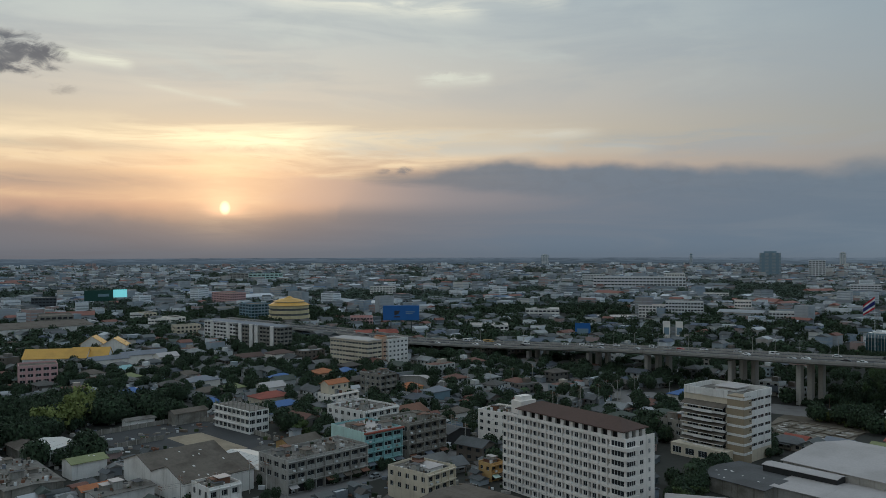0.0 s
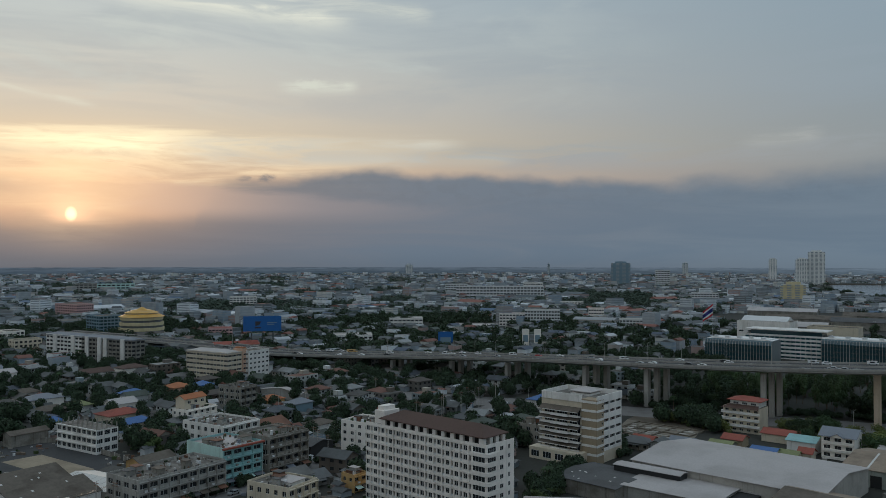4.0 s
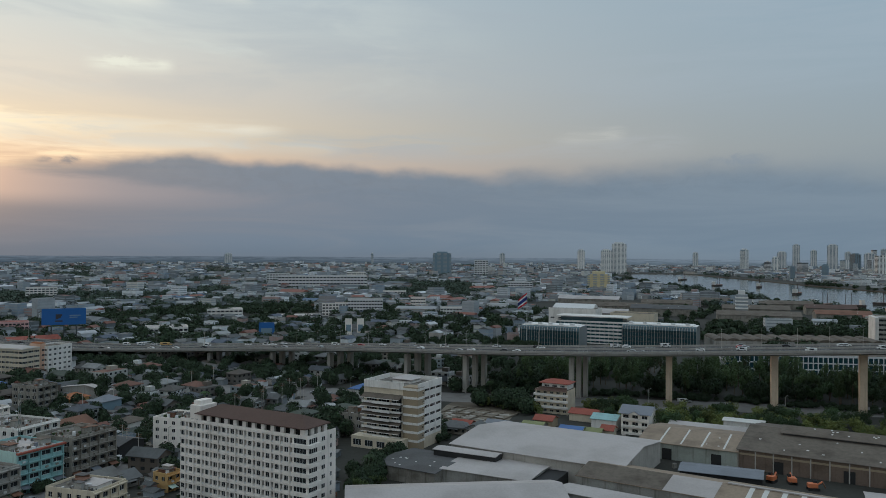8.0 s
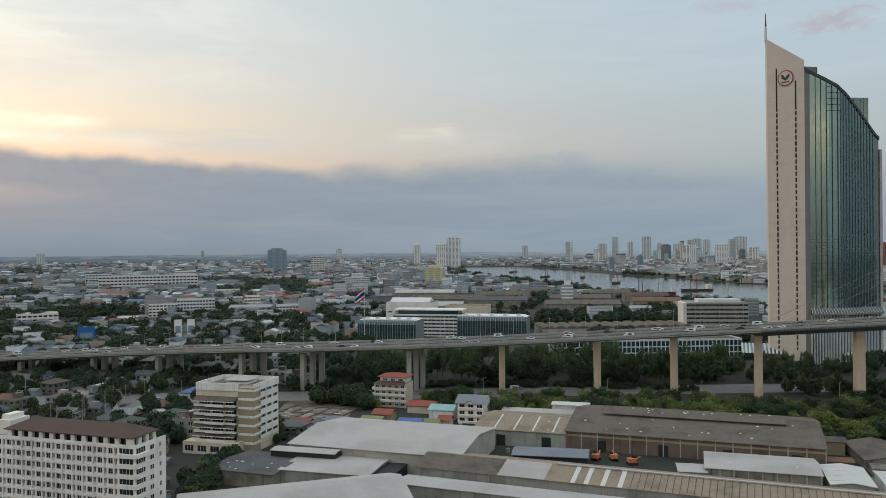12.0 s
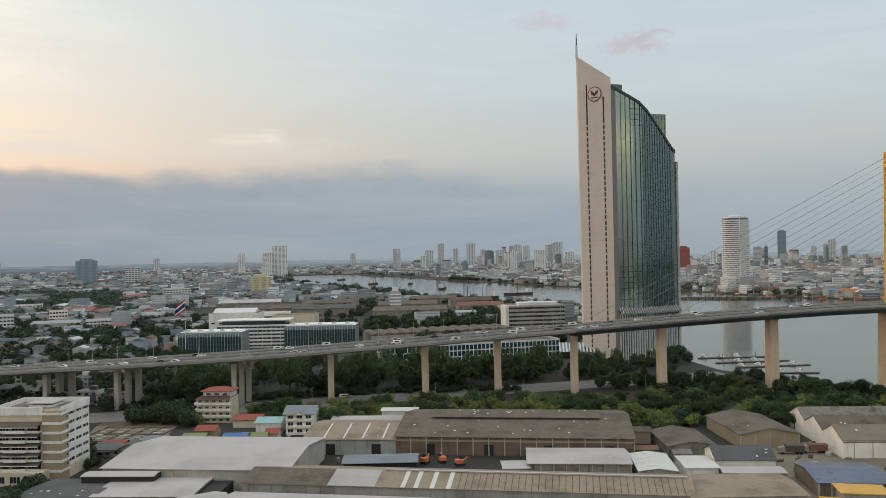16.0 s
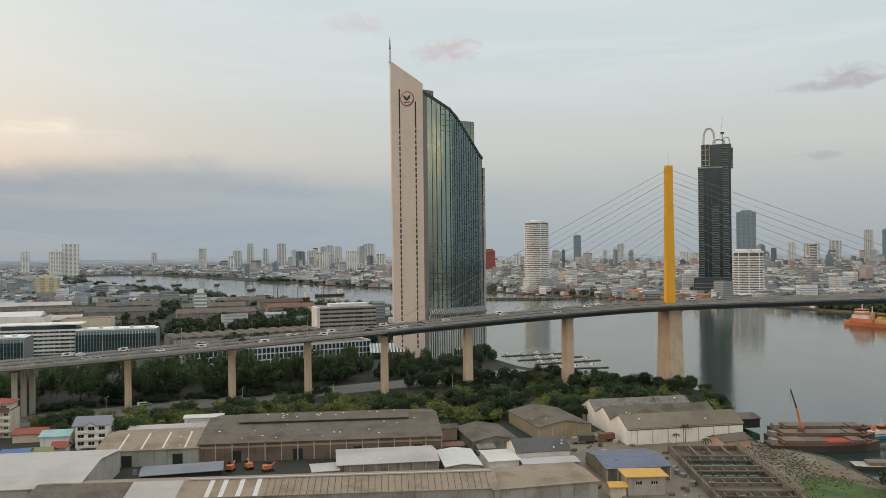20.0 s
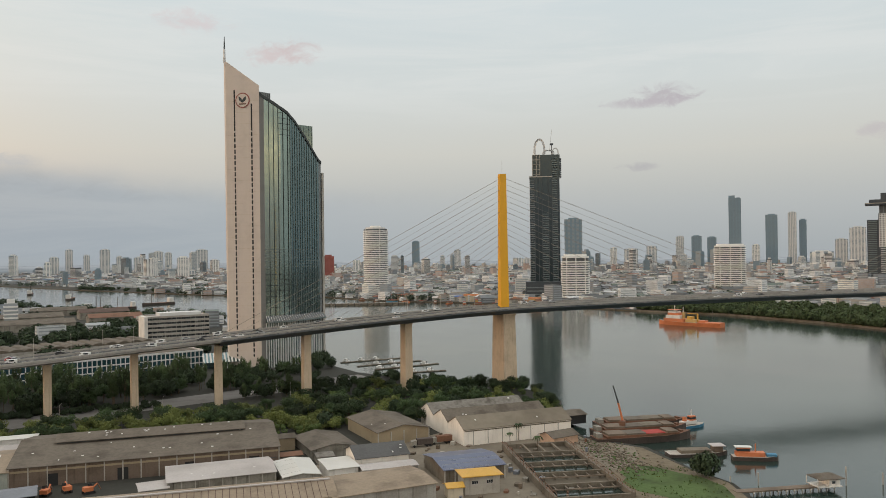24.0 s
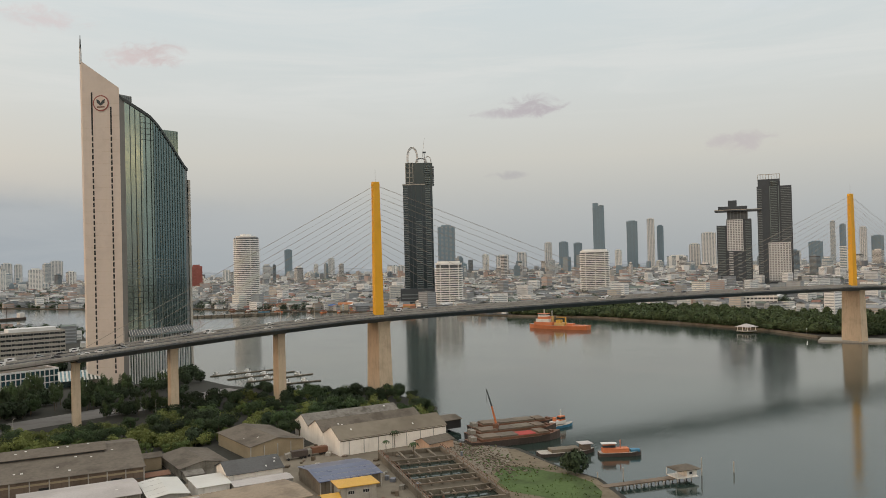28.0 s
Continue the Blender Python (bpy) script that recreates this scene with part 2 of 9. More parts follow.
sun = new("sun", bpy.data.lights.new("sun", "SUN"))
sun.data.energy, sun.data.angle, sun.data.color = 0.5, radians(10.0), (1.0, 0.62, 0.36)
a, e = radians(SUN_AZ), radians(5.0)
sun.matrix_world = look((math.sin(a) * math.cos(e) * 100, math.cos(a) * math.cos(e) * 100, math.sin(e) * 100), (0, 0, 0))


# ---- materials ----
def mat(name, colour, rough=0.8, metal=0.0, vary=0.25, grain=1.5, blotch=0.12, tint=None, objvary=0.0, bump=0.15, palette=None, island=False, streaks=0.0):
    """Colour with blotches and grain at two scales, relief and, where asked, a shade per thing."""
    m = bpy.data.materials.new(name)
    m.use_nodes = True
    q = Graph(m.node_tree)
    bsdf = m.node_tree.nodes["Principled BSDF"]
    co = q.node("ShaderNodeTexCoord").outputs["Object"]
    big, small = q.noise(co, blotch, 3.0), q.noise(co, grain, 5.0, 0.65)
    if palette:
        pick = q.node("ShaderNodeNewGeometry").outputs["Random Per Island"] if island else q.node("ShaderNodeObjectInfo").outputs["Random"]
        n = len(palette)
        base = q.ramp(pick, [((i + 0.02) / n, c) for i, c in enumerate(palette)])
        base.node.color_ramp.interpolation = "CONSTANT"
    else:
        base = colour
        if objvary:
            pick = q.node("ShaderNodeNewGeometry").outputs["Random Per Island"] if island else q.node("ShaderNodeObjectInfo").outputs["Random"]
            dark = tuple(c * (1 - objvary) for c in colour)
            base = q.mix(pick, dark, tuple(min(1, c * (1 + objvary)) for c in colour))
    shade = tint or (0.35, 0.32, 0.28)
    col = q.mix(q.math("MULTIPLY", q.step(big, 0.42, 0.72), vary), base, shade, "MULTIPLY")
    col = q.mix(q.math("MULTIPLY", q.step(small, 0.35, 0.75), vary * 0.8), col, (0.55, 0.54, 0.52), "MULTIPLY")
    if streaks:
        mp = q.node("ShaderNodeMapping")
        mp.inputs["Scale"].default_value = (1.0, 1.0, 0.08)
        q.link(co, mp.inputs[0])
        run = q.noise(mp.outputs[0], 0.9, 4.0, 0.6)
        col = q.mix(q.math("MULTIPLY", q.step(run, 0.5, 0.78), streaks), col, (0.3, 0.28, 0.25), "MULTIPLY")
    q.feed(col if hasattr(col, "is_output") else (*col, 1), bsdf.inputs["Base Color"])
    bsdf.inputs["Metallic"].default_value = metal
    q.link(q.math("ADD", q.math("MULTIPLY", small, 0.2), rough - 0.1, clamp=True), bsdf.inputs["Roughness"])
    if bump:
        b = q.node("ShaderNodeBump")
        b.inputs["Strength"].default_value, b.inputs["Distance"].default_value = bump, 0.05
        q.link(small, b.inputs["Height"])
        q.link(b.outputs[0], bsdf.inputs["Normal"])
    return m


def rgb(*c):
    return srgb(*c)


def glassy(name, colour, rough=0.08, vary=0.2, metal=0.0, coat=0.5):
    m = mat(name, colour, rough + 0.1, metal, vary, 0.25, 0.05, bump=0.0)
    m.node_tree.nodes["Principled BSDF"].inputs["Specular IOR Level"].default_value = coat
    return m


M = {
    "white": mat("white_paint", (0.82, 0.79, 0.74), streaks=0.35),
    "cream": mat("cream_paint", (0.66, 0.58, 0.44), streaks=0.3),
    "grey_wall": mat("grey_render", (0.4, 0.385, 0.35), streaks=0.6, vary=0.5),
    "dirty": mat("weathered_render", (0.3, 0.28, 0.24), streaks=0.85, vary=0.65, blotch=0.2),
    "teal": mat("teal_paint", (0.33, 0.52, 0.52), streaks=0.35),
    "mint": mat("mint_paint", (0.55, 0.72, 0.66), streaks=0.3),
    "tan": mat("tan_tile", (0.36, 0.29, 0.19)),
    "ochre": mat("ochre_paint", (0.55, 0.36, 0.14), streaks=0.3),
    "peach": mat("peach_paint", (0.62, 0.42, 0.3), streaks=0.3),
    "pinkish": mat("pink_paint", (0.6, 0.38, 0.36), streaks=0.3),
    "concrete": mat("concrete", (0.46, 0.43, 0.38), vary=0.35, streaks=0.45),
    "pier": mat("pier_concrete", (0.62, 0.5, 0.36), vary=0.3, streaks=0.4),
    "deck": mat("deck_concrete", (0.4, 0.38, 0.35), vary=0.3, streaks=0.4),
    "steel_deck": mat("painted_girder", (0.13, 0.15, 0.17), rough=0.6),
    "asphalt": mat("asphalt", (0.06, 0.06, 0.06), rough=0.9, vary=0.3),
    "road_grey": mat("worn_road", (0.2, 0.19, 0.18), rough=0.9, vary=0.3),
    "lane": mat("lane_paint", (0.7, 0.7, 0.66)),
    "yellow_steel": mat("yellow_paint", (0.85, 0.43, 0.02), rough=0.5, vary=0.12),
    "cable": mat("cable", (0.3, 0.26, 0.21), rough=0.6, vary=0.1, bump=0.0),
    "stone": mat("tower_stone", (0.68, 0.58, 0.5), rough=0.6, vary=0.1, grain=0.6),
    "curtain": glassy("tower_glass", (0.15, 0.225, 0.235), 0.0, metal=0.75, coat=0.9),
    "curtain_green": glassy("green_glass", (0.31, 0.39, 0.35), 0.02, metal=0.85, coat=0.9),
    "mullion": mat("mullion", (0.05, 0.06, 0.06), rough=0.5),
    "window": glassy("window_glass", (0.03, 0.035, 0.04), 0.05),
    "window_blue": glassy("blue_glass", (0.03, 0.07, 0.085), 0.05, coat=0.8),
    # near-black colour that stands in for the shade inside openings
    "void": mat("opening_shade", (0.025, 0.025, 0.025)),
    "brown_roof": mat("brown_tile", (0.1, 0.06, 0.045), rough=0.8),
    "red_roof": mat("red_tile", (0.3, 0.085, 0.055), vary=0.45),
    "orange_roof": mat("orange_tile", (0.42, 0.165, 0.065), vary=0.4),
    "gold_roof": mat("golden_tile", (0.62, 0.36, 0.055), rough=0.5),
    "blue_roof": mat("blue_sheet", (0.06, 0.14, 0.36), rough=0.5),
    "pale_roof": mat("pale_sheet_metal", (0.47, 0.435, 0.415), rough=0.55, vary=0.3, blotch=0.06),
    "tan_roof": mat("tan_sheet_metal", (0.3, 0.235, 0.165), rough=0.7, vary=0.5, grain=0.9),
    "fibre_roof": mat("fibre_cement", (0.15, 0.127, 0.1), rough=0.9, vary=0.6, grain=0.8),
    "dark_roof": mat("dark_sheet", (0.1, 0.1, 0.1), rough=0.8, vary=0.4),
    "skylight": mat("skylight_sheet", (0.62, 0.61, 0.57), rough=0.5, vary=0.1),
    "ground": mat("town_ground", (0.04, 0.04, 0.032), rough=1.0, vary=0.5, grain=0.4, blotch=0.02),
    "lot": mat("bare_ground", (0.22, 0.19, 0.145), rough=1.0, vary=0.4, grain=0.3, blotch=0.05),
    "grass": mat("grass", (0.085, 0.135, 0.038), rough=1.0, vary=0.7, grain=0.6, blotch=0.08),
    "bank": mat("mud_bank", (0.12, 0.1, 0.072), rough=1.0, vary=0.4),
    "trunk": mat("bark", (0.13, 0.1, 0.07), rough=1.0),
    "leaf": mat("foliage", (0.042, 0.07, 0.025), rough=0.9, vary=0.4, grain=0.8, objvary=0.55, bump=0.0),
    "leaf_far": mat("far_foliage", (0.036, 0.056, 0.027), rough=1.0, vary=0.2, objvary=0.5, island=True, bump=0.0),
    "leaf_light": mat("pale_foliage", (0.16, 0.185, 0.05), rough=0.9, vary=0.3, objvary=0.4, bump=0.0),
    "far_wall": mat("far_walls", None, palette=[(0.62, 0.64, 0.66), (0.28, 0.3, 0.32), (0.8, 0.82, 0.84), (0.22, 0.24, 0.26), (0.5, 0.46, 0.42), (0.38, 0.42, 0.46), (0.82, 0.84, 0.86), (0.42, 0.31, 0.28), (0.74, 0.76, 0.78), (0.32, 0.38, 0.45), (0.66, 0.65, 0.61), (0.42, 0.44, 0.46), (0.17, 0.19, 0.2), (0.3, 0.3, 0.3)], island=True, bump=0.0, vary=0.3),
    "pale_wall": mat("pale_walls", None, palette=[(0.64, 0.66, 0.67), (0.34, 0.36, 0.37), (0.82, 0.83, 0.83), (0.22, 0.235, 0.25), (0.54, 0.5, 0.45), (0.74, 0.75, 0.74), (0.83, 0.84, 0.84), (0.4, 0.37, 0.34), (0.18, 0.2, 0.22), (0.78, 0.77, 0.73), (0.46, 0.35, 0.3)], island=True, bump=0.0, vary=0.25),
    "pale_tops": mat("pale_tops", None, palette=[(0.24, 0.25, 0.255), (0.14, 0.145, 0.155), (0.38, 0.39, 0.39), (0.11, 0.115, 0.12), (0.62, 0.63, 0.63), (0.2, 0.195, 0.19), (0.28, 0.145, 0.11), (0.18, 0.195, 0.205), (0.1, 0.105, 0.105), (0.3, 0.305, 0.31), (0.13, 0.165, 0.14), (0.16, 0.165, 0.17), (0.2, 0.21, 0.215)], island=True, bump=0.0, vary=0.25),
    # window tones of far buildings, with aerial haze put into the colour
    "haze_glass": mat("hazed_tower_glass", (0.21, 0.27, 0.31), rough=0.4, vary=0.15, bump=0.0),
    "far_hazed_glass": mat("far_hazed_glass", (0.35, 0.38, 0.4), rough=0.4, vary=0.2, bump=0.0),
    "far_roof": mat("far_roofs", None, palette=[(0.17, 0.18, 0.19), (0.11, 0.12, 0.125), (0.28, 0.29, 0.3), (0.09, 0.095, 0.1), (0.62, 0.64, 0.66), (0.15, 0.145, 0.14), (0.26, 0.12, 0.09), (0.13, 0.15, 0.16), (0.4, 0.42, 0.44), (0.18, 0.19, 0.2), (0.12, 0.125, 0.13), (0.34, 0.35, 0.36), (0.1, 0.11, 0.11), (0.13, 0.18, 0.26)], island=True, bump=0.0, vary=0.25),
    "house_wall": mat("house_walls", None, palette=[(0.5, 0.5, 0.47), (0.25, 0.245, 0.23), (0.72, 0.72, 0.7), (0.17, 0.155, 0.135), (0.4, 0.36, 0.3), (0.3, 0.34, 0.35), (0.15, 0.125, 0.1), (0.6, 0.6, 0.58)], streaks=0.4),
    "house_roof": mat("house_roofs", None, palette=[(0.12, 0.125, 0.12), (0.085, 0.09, 0.088), (0.17, 0.17, 0.16), (0.1, 0.085, 0.07), (0.27, 0.275, 0.27), (0.075, 0.078, 0.075), (0.17, 0.085, 0.06), (0.14, 0.145, 0.145), (0.085, 0.1, 0.08), (0.105, 0.11, 0.11), (0.095, 0.09, 0.08), (0.09, 0.1, 0.115)], vary=0.45, grain=0.8),
    "sand": mat("sandy_ground", (0.36, 0.3, 0.21), rough=1.0, vary=0.45, grain=0.5, blotch=0.08),
    "cream_white": mat("cream_white_paint", (0.86, 0.8, 0.73), vary=0.2, streaks=0.35),
    "clean_white": mat("whitewash", (0.9, 0.84, 0.76), vary=0.15, streaks=0.25),
    "stained_roof": mat("stained_concrete_roof", (0.22, 0.205, 0.18), vary=0.85, grain=0.7, blotch=0.22, rough=0.95),
    "brick": mat("sooty_brick", (0.19, 0.14, 0.105), vary=0.5, streaks=0.5),
    "sage": mat("sage_sheet_wall", (0.4, 0.42, 0.37), vary=0.35, streaks=0.5),
    "slate_roof": mat("blue_grey_sheet", (0.19, 0.205, 0.235), rough=0.5, vary=0.25),
    "olive_roof": mat("olive_sheet", (0.24, 0.26, 0.11), rough=0.7, vary=0.35),
    "old_concrete": mat("old_concrete", (0.2, 0.17, 0.13), rough=0.95, vary=0.6, streaks=0.6),
    "plank": mat("old_planks", (0.2, 0.155, 0.115), rough=0.9, vary=0.5),
    # lighter grey for the far road, haze and evening light in the colour
    "haze_road": mat("sunlit_road", (0.3, 0.28, 0.27), rough=0.8, vary=0.2),
    "sign_green": mat("sign_green", (0.01, 0.06, 0.045), rough=0.5, vary=0.1),
    "screen": mat("lit_screen", (0.3, 0.75, 0.7), rough=0.4, vary=0.1),
    "gold_wall": mat("yellow_render", (0.66, 0.57, 0.34), streaks=0.2),
    "rust": mat("rusty_steel", (0.2, 0.1, 0.06), rough=0.8, vary=0.5),
    "hull_orange": mat("orange_hull", (0.62, 0.2, 0.08), rough=0.6, vary=0.3, streaks=0.3),
    "hull_dark": mat("dark_hull", (0.09, 0.07, 0.06), rough=0.8, vary=0.4, streaks=0.4),
    "hull_blue": mat("blue_hull", (0.06, 0.22, 0.36), rough=0.6),
    "ship_white": mat("ship_white", (0.7, 0.69, 0.66), rough=0.5),
    "tarp_red": mat("red_tarpaulin", (0.4, 0.05, 0.04), rough=0.8),
    "flag_red": mat("flag_red", (0.5, 0.03, 0.05), rough=0.9, vary=0.05),
    "flag_white": mat("flag_white", (0.75, 0.74, 0.74), rough=0.9, vary=0.05),
    "flag_blue": mat("flag_blue", (0.03, 0.04, 0.2), rough=0.9, vary=0.05),
    "billboard": mat("blue_panel", (0.03, 0.13, 0.4), rough=0.6, vary=0.1),
    "car_white": mat("car_white", (0.75, 0.75, 0.74), rough=0.3, vary=0.02, bump=0.0),
    "car_dark": mat("car_dark", (0.04, 0.04, 0.045), rough=0.3, vary=0.02, bump=0.0),
    "car_red": mat("car_red", (0.4, 0.04, 0.04), rough=0.3, vary=0.02, bump=0.0),
    "car_silver": mat("car_silver", (0.42, 0.43, 0.44), rough=0.35, metal=0.4, vary=0.02, bump=0.0),
    "tyre": mat("tyre", (0.02, 0.02, 0.02)),
    "solar": glassy("solar_panel", (0.1, 0.12, 0.2), 0.2),
    "seam": mat("roof_seam", (0.44, 0.41, 0.38), rough=0.7),
    "glass_end": mat("grey_glass_panel", (0.2, 0.225, 0.23), rough=0.35, vary=0.15),
    "sky_dark": mat("dark_cladding", (0.058, 0.068, 0.078), rough=0.45, vary=0.15),
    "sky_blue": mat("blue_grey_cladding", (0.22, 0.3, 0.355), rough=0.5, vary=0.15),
    "sky_pale": mat("pale_cladding", (0.68, 0.68, 0.67), rough=0.6, vary=0.15),
    "sky_white": mat("white_cladding", (0.82, 0.81, 0.78), rough=0.6, vary=0.1),
    "leaf_bush": mat("bush_foliage", (0.085, 0.12, 0.035), rough=0.9, vary=0.4, grain=0.8, objvary=0.45, bump=0.0),
    # paler foliage for far groves, distance haze put into its colour
    "leaf_hazed": mat("hazed_foliage", (0.07, 0.095, 0.068), rough=1.0, vary=0.2, objvary=0.4, island=True, bump=0.0),
    "shaft_glass": glassy("dark_tower_glass", (0.045, 0.07, 0.082), 0.05, metal=0.5, coat=0.8),
    "leaf_belt": mat("belt_foliage", (0.07, 0.105, 0.04), rough=0.9, vary=0.4, grain=0.8, objvary=0.5, bump=0.0),
    "town_roof": mat("town_roofs", None, palette=[(0.12, 0.125, 0.12), (0.085, 0.09, 0.09), (0.17, 0.17, 0.165), (0.1, 0.09, 0.08), (0.36, 0.37, 0.37), (0.075, 0.08, 0.08), (0.19, 0.09, 0.065), (0.14, 0.15, 0.15), (0.085, 0.1, 0.085), (0.52, 0.53, 0.54), (0.11, 0.115, 0.12), (0.1, 0.12, 0.16)], island=True, bump=0.0, vary=0.3),
    "leaf_park": mat("park_foliage", (0.062, 0.088, 0.036), rough=1.0, vary=0.2, objvary=0.55, island=True, bump=0.0),
    "lamp_glow": mat("lit_globe", (0.9, 0.88, 0.8), vary=0.02, bump=0.0),
    "soil": mat("bank_soil", (0.19, 0.155, 0.105), rough=1.0, vary=0.6, grain=0.7, blotch=0.12),
    "dim_glass": mat("shaded_balcony", (0.11, 0.115, 0.12), rough=0.5, vary=0.2, bump=0.0),
    # dark grey for the tower's return face, shade put into the colour
    "reveal": mat("shaded_stone_reveal", (0.2, 0.195, 0.185), rough=0.5, vary=0.15),
    "fin_grey": mat("grey_metal_fin", (0.2, 0.24, 0.235), rough=0.4, metal=0.3, vary=0.1),
    "brick_red": mat("red_panel", (0.34, 0.115, 0.095), rough=0.7, vary=0.3),
}
globe = M["lamp_glow"].node_tree.nodes["Principled BSDF"]
globe.inputs["Emission Color"].default_value, globe.inputs["Emission Strength"].default_value = (1.0, 0.93, 0.8, 1), 3.0
lit = M["screen"].node_tree.nodes["Principled BSDF"]
lit.inputs["Emission Color"].default_value, lit.inputs["Emission Strength"].default_value = (0.45, 0.95, 0.85, 1), 0.8
water = bpy.data.materials.new("river_water")
water.use_nodes = True
q = Graph(water.node_tree)
bsdf = water.node_tree.nodes["Principled BSDF"]
bsdf.inputs["Base Color"].default_value = (0.025, 0.042, 0.036, 1)
bsdf.inputs["Roughness"].default_value = 0.12
co = q.node("ShaderNodeTexCoord").outputs["Object"]
wide_wave, ripple = q.noise(co, 0.02, 3.0), q.noise(co, 0.35, 4.0, 0.6)
q.link(q.math("ADD", q.math("MULTIPLY", q.step(wide_wave, 0.3, 0.75), 0.05), 0.09), bsdf.inputs["Roughness"])
b = q.node("ShaderNodeBump")
b.inputs["Strength"].default_value, b.inputs["Distance"].default_value = 0.2, 0.2
q.link(ripple, b.inputs["Height"])
q.link(b.outputs[0], bsdf.inputs["Normal"])
M["water"] = water
# horizon backdrop: distance haze painted into its glow, paler towards the top
far = bpy.data.materials.new("far_land_haze")
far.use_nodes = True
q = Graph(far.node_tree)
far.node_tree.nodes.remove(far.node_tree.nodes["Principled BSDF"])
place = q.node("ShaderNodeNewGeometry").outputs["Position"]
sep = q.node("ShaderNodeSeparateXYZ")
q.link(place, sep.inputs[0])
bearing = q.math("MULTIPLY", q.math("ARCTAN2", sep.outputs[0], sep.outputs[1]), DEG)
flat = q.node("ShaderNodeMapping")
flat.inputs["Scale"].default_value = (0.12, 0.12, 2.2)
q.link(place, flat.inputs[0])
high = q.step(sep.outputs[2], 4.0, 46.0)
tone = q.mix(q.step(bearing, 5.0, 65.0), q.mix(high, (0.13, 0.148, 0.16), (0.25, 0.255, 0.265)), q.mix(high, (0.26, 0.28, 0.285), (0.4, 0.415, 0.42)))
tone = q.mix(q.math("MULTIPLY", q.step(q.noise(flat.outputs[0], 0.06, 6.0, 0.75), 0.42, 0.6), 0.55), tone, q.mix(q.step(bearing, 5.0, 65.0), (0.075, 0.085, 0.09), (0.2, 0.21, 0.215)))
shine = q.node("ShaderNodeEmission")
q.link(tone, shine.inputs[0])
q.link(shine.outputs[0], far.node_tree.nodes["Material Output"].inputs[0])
M["far_land_haze"] = far


# ---- mesh helpers ----
class Mesh:
    """Collects vertices and faces with a material each."""

    def __init__(self):
        self.v, self.f, self.m, self.slots = [], [], [], []

    def slot(self, key):
        if key not in self.slots:
            self.slots.append(key)
        return self.slots.index(key)

    def poly(self, points, key, flip=False):
        n = len(self.v)
        self.v.extend(tuple(p) for p in points)
        ids = list(range(n, n + len(points)))
        self.f.append(ids[::-1] if flip else ids)
        self.m.append(self.slot(key))
        return self

    def box(self, x0, x1, y0, y1, z0, z1, key, top=None):
        n = len(self.v)
        self.v += [(x0, y0, z0), (x1, y0, z0), (x1, y1, z0), (x0, y1, z0), (x0, y0, z1), (x1, y0, z1), (x1, y1, z1), (x0, y1, z1)]
        for k, ids in enumerate(((0, 3, 2, 1), (4, 5, 6, 7), (0, 1, 5, 4), (1, 2, 6, 5), (2, 3, 7, 6), (3, 0, 4, 7))):
            self.f.append([n + i for i in ids])
            self.m.append(self.slot(top if top and k == 1 else key))
        return self

    def prism(self, outline, z0, z1, key, top=None):
        """Upright prism on an outline that runs anticlockwise; z1 may be one height a corner."""
        k = len(outline)
        tops = [z1] * k if not hasattr(z1, "__len__") else list(z1)
        n = len(self.v)
        self.v += [(x, y, z0) for x, y in outline] + [(x, y, z) for (x, y), z in zip(outline, tops)]
        s = self.slot(key)
        for i in range(k):
            j = (i + 1) % k
            self.f.append([n + i, n + j, n + k + j, n + k + i])
            self.m.append(s)
        self.f.append([n + k + i for i in range(k)])
        self.m.append(self.slot(top or key))
        self.f.append([n + i for i in reversed(range(k))])
        self.m.append(s)
        return self

    def gable(self, x0, x1, y0, y1, z0, rise, key, over=0.5, along="y", thick=0.18, ends=None):
        """Two roof slopes with thickness, ridge along x or y; ends: closes the gables."""
        if along == "x":
            def at(a, b, z):
                return (b, a, z)
            a0, a1, b0, b1 = y0, y1, x0, x1
        else:
            def at(a, b, z):
                return (a, b, z)
            a0, a1, b0, b1 = x0, x1, y0, y1
        mid, half = (a0 + a1) / 2, (a1 - a0) / 2
        drop = rise * over / half
        lo, hi = b0 - over, b1 + over
        for sgn, e in ((-1, a0 - over), (1, a1 + over)):
            p = [at(e, lo, z0 - drop), at(mid, lo, z0 + rise), at(mid, hi, z0 + rise), at(e, hi, z0 - drop)]
            q2 = [(x, y, z + thick) for x, y, z in p]
            self.poly(p, key)
            self.poly(q2, key)
            for i in range(4):
                j = (i + 1) % 4
                self.poly([p[i], p[j], q2[j], q2[i]], key)
        if ends:
            for bb in (b0, b1):
                self.poly([at(a0, bb, z0), at(a1, bb, z0), at(mid, bb, z0 + rise)], ends)
        return self

    def hip(self, x0, x1, y0, y1, z0, rise, key, over=0.6):
        x0, x1, y0, y1 = x0 - over, x1 + over, y0 - over, y1 + over
        if x1 - x0 > y1 - y0:
            r = (y1 - y0) / 2
            a, b = (x0 + r, (y0 + y1) / 2, z0 + rise), (x1 - r, (y0 + y1) / 2, z0 + rise)
            c = [(x0, y0, z0), (x1, y0, z0), (x1, y1, z0), (x0, y1, z0)]
            for p in ([c[0], c[1], b, a], [c[1], c[2], b], [c[2], c[3], a, b], [c[3], c[0], a]):
                self.poly(p, key)
        else:
            r = (x1 - x0) / 2
            a, b = ((x0 + x1) / 2, y0 + r, z0 + rise), ((x0 + x1) / 2, y1 - r, z0 + rise)
            c = [(x0, y0, z0), (x1, y0, z0), (x1, y1, z0), (x0, y1, z0)]
            for p in ([c[0], c[1], a], [c[1], c[2], b, a], [c[2], c[3], b], [c[3], c[0], a, b]):
                self.poly(p, key)
